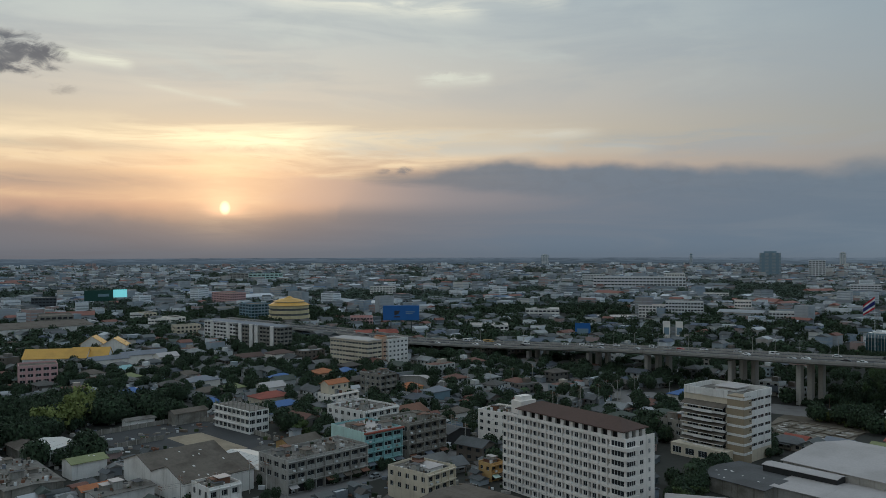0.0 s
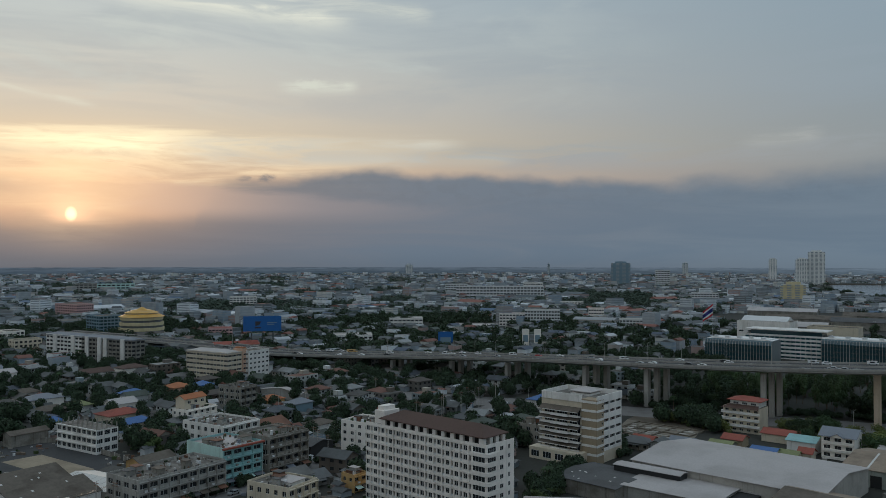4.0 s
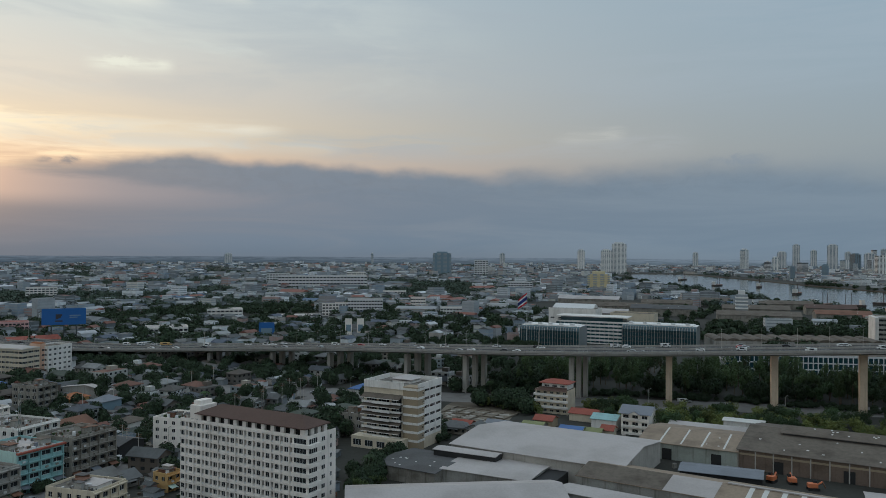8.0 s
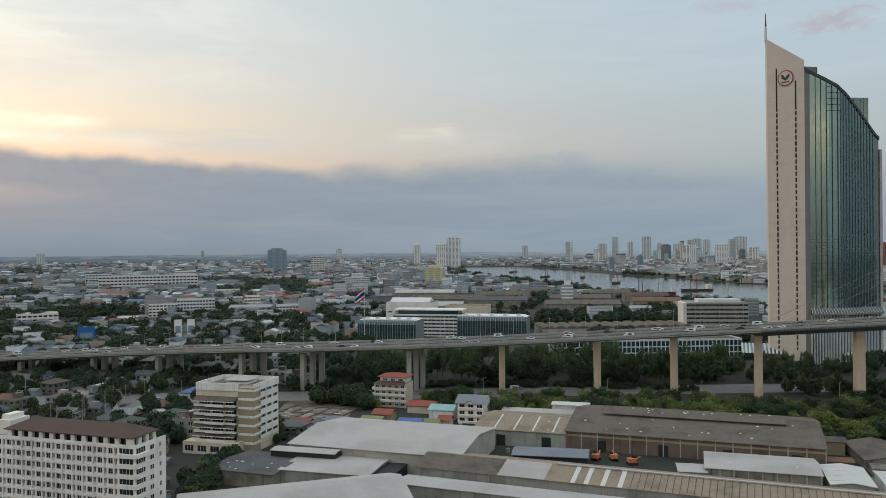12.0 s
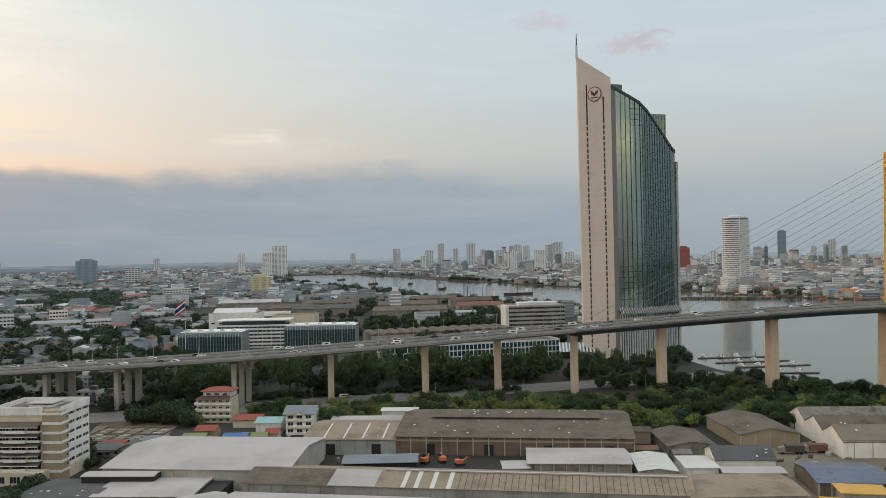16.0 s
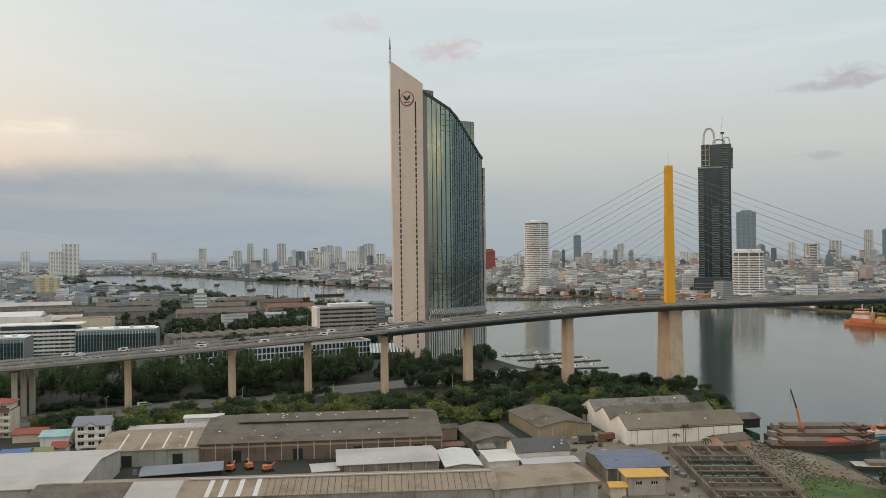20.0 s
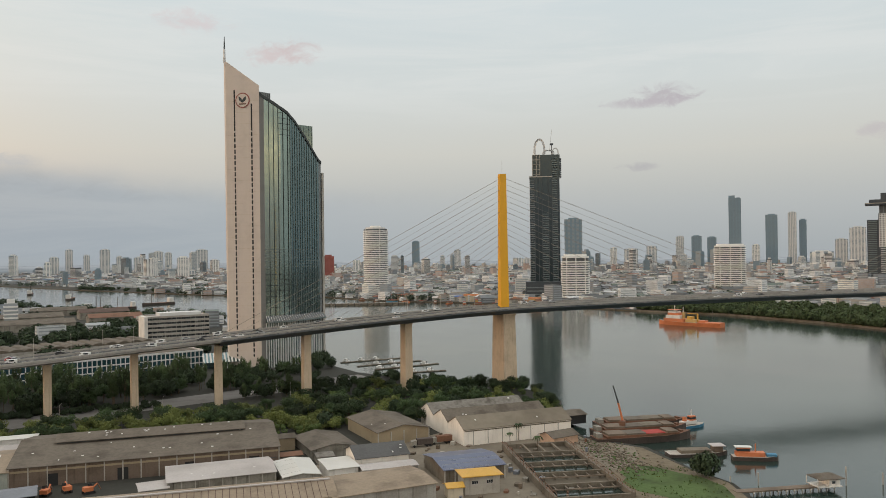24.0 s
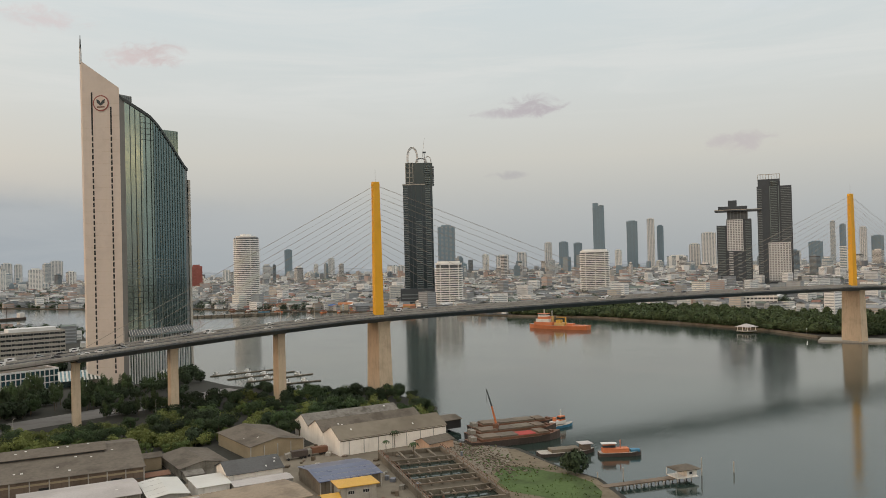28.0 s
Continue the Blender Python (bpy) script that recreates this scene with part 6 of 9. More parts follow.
for i in range(7):
    m = Mesh()
    m.box(2.6, 23.4, 3 + i * 6.2, 3.5 + i * 6.2, h + 0.2, h + 0.5, "white")
    part("rooflight_rib", m, ob)
block("roof_hall", corner(452, 590, 43), 22, 40, 2, 11, 3, 6, "low white hall beside the glass offices", wall="cream", ww=0.5, wh=0.1, sides="fl")
hall = thing("vaulted_hall", corner(446, 505, -30), "row of grey vaulted hall roofs", "hall")
m = Mesh()
m.box(0, 130, 0, 40, 0, 8, "grey_wall")
part("wall", m, hall)
for i in range(13):
    m = Mesh()
    pts = [(i * 10 + 5 - 4.9 * math.cos(a_), 8 + 2.2 * math.sin(a_)) for a_ in np.linspace(0, math.pi, 9)]
    for (x0, z0), (x1, z1) in zip(pts, pts[1:]):
        m.poly([(x0, 0, z0), (x1, 0, z1), (x1, 40, z1), (x0, 40, z0)], "fibre_roof")
    m.poly([(x, 0, z) for x, z in reversed(pts)], "fibre_roof")
    part("vault", m, hall)
ob, h = block("glass_hall", corner(366, 404, -31), 132, 22, 3, 4.2, 44, 6, "long pale glass hall behind the trees", wall="sky_pale", ww=0.8, wh=0.82, sill=0.08, sides="fl", window="window_blue", joined=True)
ob, h = block("car_park", corner(600, 480, -40), 56, 26, 6, 4.0, 13, 6, "grey six-storey block with open bands", wall="concrete", ww=0.92, wh=0.5, sides="fl", roof="pale_roof")
m = Mesh()
m.box(12, 50, 6, 22, h, h + 3.2, "sky_pale")
part("roof_plant", m, ob)
m = Mesh()
m.box(-3, 0, -2, 24, 0, h + 0.6, "white")
part("stair_tower", m, ob)
# striped glass canopy at the tower's foot
can = thing("entrance_canopy", corner(470, 330, -52), "striped glass canopy at the foot of the tower", "canopy")
m = Mesh()
m.box(2, 70, 6, 12, 0, 9, "curtain")
part("hall", m, can)
for i in range(30):
    m = Mesh()
    m.poly([(i * 2.4, -2, 5), (i * 2.4 + 1.2, -2, 5), (i * 2.4 + 1.2, 9, 10.5), (i * 2.4, 9, 10.5)], "skylight")
    part("roof_slat", m, can)
m = Mesh()
m.poly([(0, -2, 4.9), (72, -2, 4.9), (72, 9, 10.4), (0, 9, 10.4)], "curtain")
part("roof_glass", m, can)
for i in range(10):
    m = Mesh()
    m.tube((i * 7.7 + 1, -1.4, 0), (i * 7.7 + 1, -1.4, 5), 0.2, "sky_pale", 6)
    part("post", m, can)

# ---- flag ----
flag = thing("flag_pole", pose(*polar(28.6, 650), 0), "tall pole with a large drooping striped flag", "flag")
m = Mesh()
m.tube((0, 0, 0), (0, 0, 46), 0.28, "sky_pale", 8, 0.15)
part("pole", m, flag)
fl = [("flag_red", 0, 1 / 6), ("flag_white", 1 / 6, 2 / 6), ("flag_blue", 2 / 6, 4 / 6), ("flag_white", 4 / 6, 5 / 6), ("flag_red", 5 / 6, 1)]
for key, v0, v1 in fl:
    m = Mesh()
    for i in range(12):
        for s in (0,):
            q0, q1 = i / 12, (i + 1) / 12

            def fold(u, v_):
                return (u * 7.5, 0.9 * math.sin(u * 9 + v_ * 3), 45.5 - v_ * 9 - u * 6.5 * (1 - 0.2 * v_))
            m.poly([fold(q0, v1), fold(q1, v1), fold(q1, v0), fold(q0, v0)], key)
    part("stripe", m, flag, at=pose(0, 0, 0, 0, 0, 152))

# ---- landmarks farther off ----
bb = thing("billboard", pose(*polar(-3.03, 700), 0, 0, 0, 3), "large blue billboard with a pale bird mark", "billboard")
m = Mesh()
m.box(-16, 16, 0, 1.2, 18, 31, "billboard")
part("panel", m, bb)
for x in (-9, 0, 9):
    m = Mesh()
    m.tube((x, 0.8, 0), (x, 0.8, 17), 0.5, "mullion", 8)
    part("post", m, bb)
m = Mesh()
m.prism([(-6.5, 20.5), (-1, 20.5), (-1, 21.6), (-6.5, 21.6)], 0, 0.06, "car_dark").prism([(-6, 22.3), (-2.5, 23.5), (-1.0, 26.5), (-6, 26.5)], 0, 0.06, "car_dark")
part("mark", m, bb, at=Matrix(((1, 0, 0, 0), (0, 0, -1, -0.03), (0, 1, 0, 0), (0, 0, 0, 1))))
for i in range(2):
    m = Mesh()
    m.box(4, 12 - i * 2, -0.06, -0.02, 25 - i * 1.5, 25.7 - i * 1.5, "sky_blue")
    part("text_bar", m, bb)
shed("market_hall", corner(-72, 668, 20), 36, 18, 9, 2.5, "hall with red roof under the billboard", "white", "red_roof", category="hall")
for az_, d_, w_, h0, h1, key in ((-23.5, 1005, 31, 22, 34.4, "mint"), (-22.18, 1000, 15, 26, 35, "screen")):
    bb = thing("billboard", pose(*polar(az_, d_), 0, 0, 0, -az_), "dark green billboard on posts" if key == "mint" else "bright turquoise screen on posts", "billboard")
    m = Mesh()
    m.box(-w_ / 2, w_ / 2, 0, 1, h0, h1, "screen" if key == "screen" else "sign_green")
    part("panel", m, bb)
    for x in (-w_ / 3, w_ / 3):
        m = Mesh()
        m.tube((x, 0.5, 0), (x, 0.5, h0), 0.4, "mullion", 6)
        part("post", m, bb)
    if key == "mint":
        m = Mesh()
        m.box(-1, 11, -0.06, -0.01, 27, 30, "sky_blue")
        part("text_bar", m, bb)
rd = thing("round_market", pose(*polar(-11.0, 872), 0), "round tiered building with golden roof", "building")
for k in range(4):
    m = Mesh()
    m.tube((0, 0, k * 5.4), (0, 0, k * 5.4 + 2.2), 22 - k * 0.6, "dim_glass", 24)
    m.tube((0, 0, k * 5.4 + 2.2), (0, 0, k * 5.4 + 5.4), 22.8 - k * 0.6, "gold_wall", 24)
    part("tier", m, rd)
m = Mesh()
m.tube((0, 0, 21.6), (0, 0, 24.2), 22.5, "gold_roof", 24, 17).tube((0, 0, 24.2), (0, 0, 25.6), 16, "gold_wall", 24).tube((0, 0, 25.6), (0, 0, 28.4), 17, "gold_roof", 24, 8).tube((0, 0, 28.4), (0, 0, 31), 6, "gold_roof", 16, 1)
part("roof", m, rd, "golden tiled round roof")
block("hotel_block", corner(*polar(-15.0, 1150), 46), 24, 52, 6, 3.4, 8, 12, "pink six-storey hotel block with many windows", wall="pinkish", ww=0.6, wh=0.5, sides="fl", joined=True)
block("office_block", corner(*polar(-13.6, 900), 40), 24, 30, 6, 3.4, 6, 8, "grey glass six-storey office block", wall="sky_blue", ww=0.8, wh=0.6, sides="fl", window="window_blue", joined=True)
block("office_block", corner(*polar(-27.0, 860), 30), 30, 40, 4, 4, 6, 8, "dark block with a red end wall", wall="dirty", ww=0.7, wh=0.5, sides="fl", joined=True)
block("school_block", corner(*polar(-15.5, 700), 40), 14, 34, 3, 3.4, 4, 9, "white three-storey school block", wall="white", ww=0.7, wh=0.5, sides="fl", joined=True)
block("school_block", corner(*polar(-18.6, 735), 40), 22, 12, 4, 3.3, 6, 4, "cream four-storey school block", wall="cream", ww=0.6, wh=0.5, sides="fl", joined=True)
block("hall_house", corner(*polar(-28.2, 505), 30), 20, 16, 4, 3.4, 5, 4, "brick-red four-storey house with balconies", wall="pinkish", ww=0.7, wh=0.5, sides="fl")
for az_, d_, b_, a_, e_, roof_, along_ in ((-28.0, 600, 40, 16, 7, "gold_roof", "x"), (-25.2, 598, 24, 14, 7, "gold_roof", "x"), (-23.4, 640, 18, 14, 9, "gold_roof", "y"), (-24.6, 650, 16, 12, 10, "gold_roof", "y")):
    shed("temple_hall", corner(*polar(az_, d_), 10), b_, a_, e_, 5.5, "temple hall with golden tiled gable roof", "white", roof_, along_, category="temple")
for x, y, b_, a_, e_, roof_, wall_, text in ((-401, 700, 90, 60, 9, "fibre_roof", "white", "wide low grey factory roof"), (-221, 548, 32, 10, 6.5, "slate_roof", "clean_white", "long white houses with blue roofs"), (-236, 530, 26, 9, 5.5, "slate_roof", "clean_white", "long white houses with blue-grey roofs"),
                                             (-194, 542, 14, 11, 6.5, "pale_roof", "clean_white", "white flat-roofed house in gardens"), (-169, 419, 13, 11, 3.4, "blue_roof", "white", "low house with bright blue roof"), (-117, 389, 10, 8, 3.6, "blue_roof", "white", "low house with blue sheet roof"),
                                             (-97, 458, 13, 9, 5, "blue_roof", "clean_white", "white house with bright blue roof"), (-81, 381, 15, 8, 3.6, "blue_roof", "cream", "low house with long blue roof"), (-92, 400, 19, 13, 4, "red_roof", "cream", "house with rusty red hip roof"),
                                             (-74, 474, 13, 12, 5.5, "orange_roof", "peach", "villa with orange hip roof"), (-60, 478, 9, 9, 6, "blue_roof", "sky_blue", "narrow house with dark blue roof"), (-20, 434, 12, 9, 3.6, "orange_roof", "ochre", "low house with orange roof"),
                                             (-5, 407, 12, 8, 6.0, "slate_roof", "sky_blue", "light blue house with metal roof"), (-2, 448, 4, 34, 4.0, "pale_roof", "grey_wall", "long white canopy roof"),
                                             (-142, 446, 18, 12, 5, "slate_roof", "clean_white", "villa with blue-grey roof"), (123, 402, 13, 10, 5, "blue_roof", "white", "white house with blue roof"), (-216, 473, 14, 10, 5, "fibre_roof", "clean_white", "white villa with grey gable roof"), (-205, 500, 14, 9, 4, "teal", "white", "low house with turquoise roof"),
                                             (-97, 429, 14, 10, 4.5, "pale_roof", "clean_white", "white flat house with pale roof"), (-141, 547, 20, 12, 5, "brown_roof", "white", "white villa with brown roof"), (-120, 560, 18, 12, 6, "brown_roof", "clean_white", "white villa with dark red roof"),
                                             (-190, 470, 12, 10, 3.6, "olive_roof", "dirty", "garden house with green roof"), (-160, 480, 14, 9, 3.4, "fibre_roof", "white", "low house with old grey roof"), (-130, 420, 16, 9, 3.4, "fibre_roof", "dirty", "low wooden house with grey roof"), (-119, 432, 13, 9, 3.4, "olive_roof", "white", "low house with green-grey roof")):
    shed("villa" if e_ > 4.4 else "small_house", corner(x, y, 44), b_, a_, e_, 2.2 if b_ < 50 else 3.5, text, wall_, roof_, category="house", hip=6 < b_ < 20 and roof_ != "pale_roof")
block("school_block", corner(*polar(-20.6, 905), 40), 12, 22, 4, 3.2, 3, 6, "cream four-storey school block with flat roof", wall="cream", ww=0.7, wh=0.5, sides="fl", joined=True)
block("school_block", corner(*polar(-19.0, 862), 40), 16, 24, 3, 3.5, 4, 6, "white three-storey school block with flat roof", wall="clean_white", ww=0.7, wh=0.5, sides="fl", joined=True)
# larger blocks that stand out among the houses: bearing, distance, width, depth, height, storeys, bays
for az_, d_, w_, deep_, h_, n_, bays_, name_, wall_, roof_, text_ in (
    (10.74, 1567, 173.6, 30.0, 29.0, 5, 26, "office_block", "sky_pale", "pale_roof", "long pale office block with window rows"),
    (15.59, 1772, 43.0, 24.0, 30.4, 6, 8, "office_block", "white", "concrete", "white six-storey block with flat roof"),
    (13.86, 969, 32.3, 16.0, 14.5, 4, 8, "apartment_row", "white", "red_roof", "white terraced flats with red-brown ledges"),
    (15.69, 969, 42.5, 18.0, 19.0, 5, 12, "apartment_row", "sky_pale", "concrete", "pale terraced flats with dark window rows"),
    (18.20, 1305, 37.6, 18.0, 12.6, 4, 8, "office_block", "white", "concrete", "pale flat-roofed office block"),
    (23.03, 969, 31.8, 26.0, 10.7, 2, 8, "store_block", "clean_white", "pale_roof", "white low store with pale roof"),
    (20.20, 1055, 19.9, 16.0, 16.5, 4, 6, "town_block", "clean_white", "red_roof", "white block with red gable roof"),
    (5.94, 967, 40.7, 30.0, 8.3, 2, 8, "store_block", "white", "pale_roof", "long white store with pale sheet roof"),
    (1.87, 752, 37.4, 26.0, 8.1, 2, 9, "store_block", "white", "pale_roof", "white roofed market store"),
    (-5.27, 1369, 43.7, 20.0, 18.5, 5, 8, "office_block", "white", "concrete", "white five-storey block among houses"),
    (-15.14, 2148, 50.2, 20.0, 22.1, 4, 5, "billboard_block", "grey_wall", "concrete", "grey block on the skyline"),
    (-13.80, 2179, 89.0, 16.0, 20.6, 3, 8, "office_block", "mint", "concrete", "pale green and white signboard block"),
    (-6.68, 797, 22.4, 18.0, 12.9, 4, 7, "office_block", "pinkish", "red_roof", "red and white market block by the billboard"),
    (-21.58, 910, 18.1, 14.0, 12.3, 4, 6, "school_block", "white", "concrete", "white four-storey school wing"),
    (-20.44, 862, 29.6, 16.0, 9.4, 3, 10, "school_block", "clean_white", "pale_roof", "white three-storey school wing with ledges"),
    (-27.49, 1102, 28.3, 26.0, 21.8, 6, 7, "office_block", "sky_dark", "concrete", "dark glass block with a red end wall"),
    (27.22, 1540, 47.0, 24.0, 19.9, 5, 9, "office_block", "sky_pale", "concrete", "grey office block with pale bands"),
    (9.96, 1861, 52.3, 20.0, 25.0, 5, 8, "office_block", "sky_pale", "concrete", "pale grey office block with flat roof"),
    (24.79, 2455, 42.8, 24.0, 51.9, 9, 5, "flats_block", "sky_pale", "concrete", "pale nine-storey flats with flat roof"),
    (10.74, 881, 47.7, 40.0, 6.3, 1, 10, "store_block", "grey_wall", "pale_roof", "long pale market roof"),
    (22.34, 915, 25.6, 20.0, 12.9, 4, 7, "office_block", "sky_pale", "concrete", "pale office block with flat roof"),
    (14.03, 1745, 39.9, 22.0, 20.1, 4, 6, "office_block", "sky_pale", "concrete", "pale block with flat roof"),
):
    block(name_, pose(*polar(az_, d_), 0, 0, 0, -az_), w_, deep_, n_, h_ / n_, bays_, 4, text_, wall=wall_, ww=0.72, wh=0.45, sides="f", roof=roof_, joined=True)
# white banner pillars and a blue hoarding beyond the viaduct
for az_, d_, w_, h_, key, text_ in ((15.75, 700, 6, 19, "clean_white", "tall white banner pillar"), (16.6, 700, 6, 19, "clean_white", "tall white banner pillar"), (10.0, 690, 13, 17, "billboard", "blue hoarding with a pale picture")):
    bb = thing("billboard", pose(*polar(az_, d_), 0, 0, 0, -az_), text_, "billboard")
    part("panel", Mesh().box(-w_ / 2, w_ / 2, 0, 0.8, h_ * 0.15, h_, key), bb)
    part("post", Mesh().tube((0, 0.4, 0), (0, 0.4, h_ * 0.15), 0.4, "mullion", 6), bb)
    part("picture", Mesh().box(-w_ * 0.36, w_ * 0.36, -0.05, -0.01, h_ * 0.4, h_ * 0.72, "sky_blue"), bb)
# busy road far off
strip("road", polar(-20.6, 1560), polar(-20.2, 1230), 34, "haze_road", "wide far road with evening traffic", "road", 0.2)
strip("road", polar(-20.2, 1240), polar(-18.3, 1045), 26, "haze_road", "wide far road with evening traffic", "road", 0.22)
m = Mesh()
rs = random.Random(8)
for _ in range(110):
    u = rs.random()
    a, b = (polar(-20.6, 1560), polar(-20.2, 1230)) if u < 0.6 else (polar(-20.2, 1240), polar(-18.3, 1045))
    p = Vector(a).lerp(Vector(b), rs.random()) + Vector((rs.uniform(-12, 12), 0))
    m.box(p.x - 1, p.x + 1, p.y - 2.2, p.y + 2.2, 0.2, 1.7, rs.choice(("car_white", "car_dark", "car_red", "car_silver", "car_white")))
tagged(part("far_traffic", m), "far evening traffic on the wide road", "cars", kind="stuff")


# ---- far city ----
def scatter_boxes(rows, wall_key="far_wall", roof_key="far_roof"):
    """rows: x, y, turn, w, d, h, rise. One mesh of plain houses, walls and roofs as islands of their own."""
    m = Mesh()
    kw, kr = m.slot(wall_key), m.slot(roof_key)
    for x, y, turn, w_, d_, h, rise in rows:
        c, s = math.cos(turn), math.sin(turn)

        def at(u, v_, z):
            return (x + c * u - s * v_, y + s * u + c * v_, z)
        n = len(m.v)
        a, b = w_ / 2, d_ / 2
        m.v += [at(-a, -b, 0), at(a, -b, 0), at(a, b, 0), at(-a, b, 0), at(-a, -b, h), at(a, -b, h), at(a, b, h), at(-a, b, h)]
        m.f += [[n, n + 1, n + 5, n + 4], [n + 1, n + 2, n + 6, n + 5], [n + 2, n + 3, n + 7, n + 6], [n + 3, n, n + 4, n + 7]]
        m.m += [kw] * 4
        n = len(m.v)
        a, b = a + 0.5, b + 0.5
        if rise > 0:
            m.v += [at(-a, -b, h - 0.2), at(a, -b, h - 0.2), at(a, b, h - 0.2), at(-a, b, h - 0.2), at(-a, 0, h + rise), at(a, 0, h + rise)]
            m.f += [[n, n + 1, n + 5, n + 4], [n + 2, n + 3, n + 4, n + 5], [n + 3, n, n + 4], [n + 1, n + 2, n + 5]]
        else:
            a, b = a - 0.7, b - 0.7
            m.v += [at(-a, -b, h - 0.3), at(a, -b, h - 0.3), at(a, b, h - 0.3), at(-a, b, h - 0.3), at(0, 0, h - 0.25), at(0, 0, h - 0.25)]
            m.f += [[n, n + 1, n + 4], [n + 1, n + 2, n + 4], [n + 2, n + 3, n + 4], [n + 3, n, n + 4]]
        m.m += [kr] * 4
    return m


def clear(x, y, margin):
    """True where a far house or tree may stand: off the river and the plots that are built by hand."""
    if x * x + y * y > 1500 ** 2:
        return not in_river(x, y)
    if in_river(x, y, margin):
        return False
    for p in ROAD[::3]:
        if (p.x - x) ** 2 + (p.y - y) ** 2 < (18 + margin) ** 2:
            return False
    return all((cx - x) ** 2 + (cy - y) ** 2 > (r + margin) ** 2 for cx, cy, r in KEEP)


def floor_strips(rows, key="far_hazed_glass"):
    """Dark window strips along the storeys of the taller far houses."""
    m = Mesh()
    for x, y, turn, w_, d_, h, rise in rows:
        if h < 6.5:
            continue
        c, s = math.cos(turn), math.sin(turn)
        for (ux, uy, half, out) in ((c, s, w_ / 2, d_ / 2), (-s, c, d_ / 2, w_ / 2)):
            nx, ny = uy, -ux
            if nx * x + ny * y > 0:
                nx, ny = -nx, -ny
            px, py = x + nx * (out + 0.06), y + ny * (out + 0.06)
            for k in range(int(h / 3.3)):
                z = k * 3.3 + 1.2
                a0, a1 = -half * 0.9, half * 0.9
                m.poly([(px + ux * a0, py + uy * a0, z), (px + ux * a1, py + uy * a1, z), (px + ux * a1, py + uy * a1, z + 1.3), (px + ux * a0, py + uy * a0, z + 1.3)], key)
    return m


KEEP = [(500, 300, 70), (390, 560, 110), (670, 780, 170), (640, 960, 130)] + [(1120 - 360 * t + 82, 90 - 350 * t - 78, 92) for t in (0.0, 0.2, 0.4, 0.6, 0.8, 1.0)]
rng = random.Random(7)
RINGS = [(860, 1300, 2300), (1300, 2000, 6800), (2000, 3000, 9500), (3000, 4800, 14000)]
for ring, (r0, r1, count) in enumerate(RINGS):
    rows = []
    for _ in range(count):
        d = math.sqrt(rng.uniform(r0 * r0, r1 * r1))
        az_ = rng.uniform(-34, 114)
        x, y = polar(az_, d)
        if not clear(x, y, 8) or 30 < az_ < 52 and d > 1000 and in_river(x, y, 90):
            continue
        if az_ < 25 and noise.noise(Vector((x * 0.004, y * 0.004, 5.0))) > 0.12:
            continue
        right = az_ > 60
        kind = rng.random()
        turn = radians(GRID + rng.choice((0, 90)) + rng.gauss(0, 14))
        grow = 1.0 + ring * 0.1
        if kind < 0.56:
            rows.append((x, y, turn, rng.uniform(7, 14) * grow, rng.uniform(6, 10) * grow, rng.uniform(3.5, 7.5), rng.uniform(1.5, 2.8)))
        elif kind < 0.93:
            rows.append((x, y, turn, rng.uniform(8, 26) * grow, rng.uniform(8, 12) * grow, rng.uniform(7, 14), 0 if rng.random() < 0.7 else 2))
        elif kind < 0.97:
            rows.append((x, y, turn, rng.uniform(28, 60), rng.uniform(16, 28), rng.uniform(7, 11), rng.uniform(2, 4)))
        else:
            rows.append((x, y, turn, rng.uniform(16, 30), rng.uniform(12, 16), rng.uniform(14, 24 + (8 if right else 0)), 0))
    near_bank = [r for r in rows if math.degrees(math.atan2(r[0], r[1])) < 50]
    over_river = [r for r in rows if math.degrees(math.atan2(r[0], r[1])) >= 50]
    if over_river:
        tagged(part("city_houses", scatter_boxes(over_river, "pale_wall", "pale_tops")), "dense pale houses and blocks across the river", "houses", kind="stuff")
    tagged(part("city_houses", scatter_boxes(near_bank)), "dense low houses and shop rows fading into haze", "houses", kind="stuff")
    if ring < 3:
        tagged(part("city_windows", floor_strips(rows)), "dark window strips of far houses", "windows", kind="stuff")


def leaf_blob(rnd, n=70, rx=1.0, rz=0.8, fine=1.0):
    """A loose crown of small leaf clumps, as triangles in arrays."""
    tri = []
    for _ in range(n):
        while True:
            p = Vector((rnd.uniform(-1, 1), rnd.uniform(-1, 1), rnd.uniform(-1, 1)))
            if 0.25 < p.length < 1:
                break
        p = Vector((p.x * rx, p.y * rx, p.z * rz))
        s = rnd.uniform(0.18, 0.42) * fine
        nrm = (p + Vector((rnd.gauss(0, 0.4), rnd.gauss(0, 0.4), rnd.gauss(0.3, 0.4)))).normalized()
        u = nrm.orthogonal().normalized()
        v_ = nrm.cross(u)
        a = rnd.uniform(0, 6.28)
        for k in range(3):
            t = a + k * 2.094
            tri.append(p + (u * math.cos(t) + v_ * math.sin(t)) * s)
    return np.array([tuple(t) for t in tri])


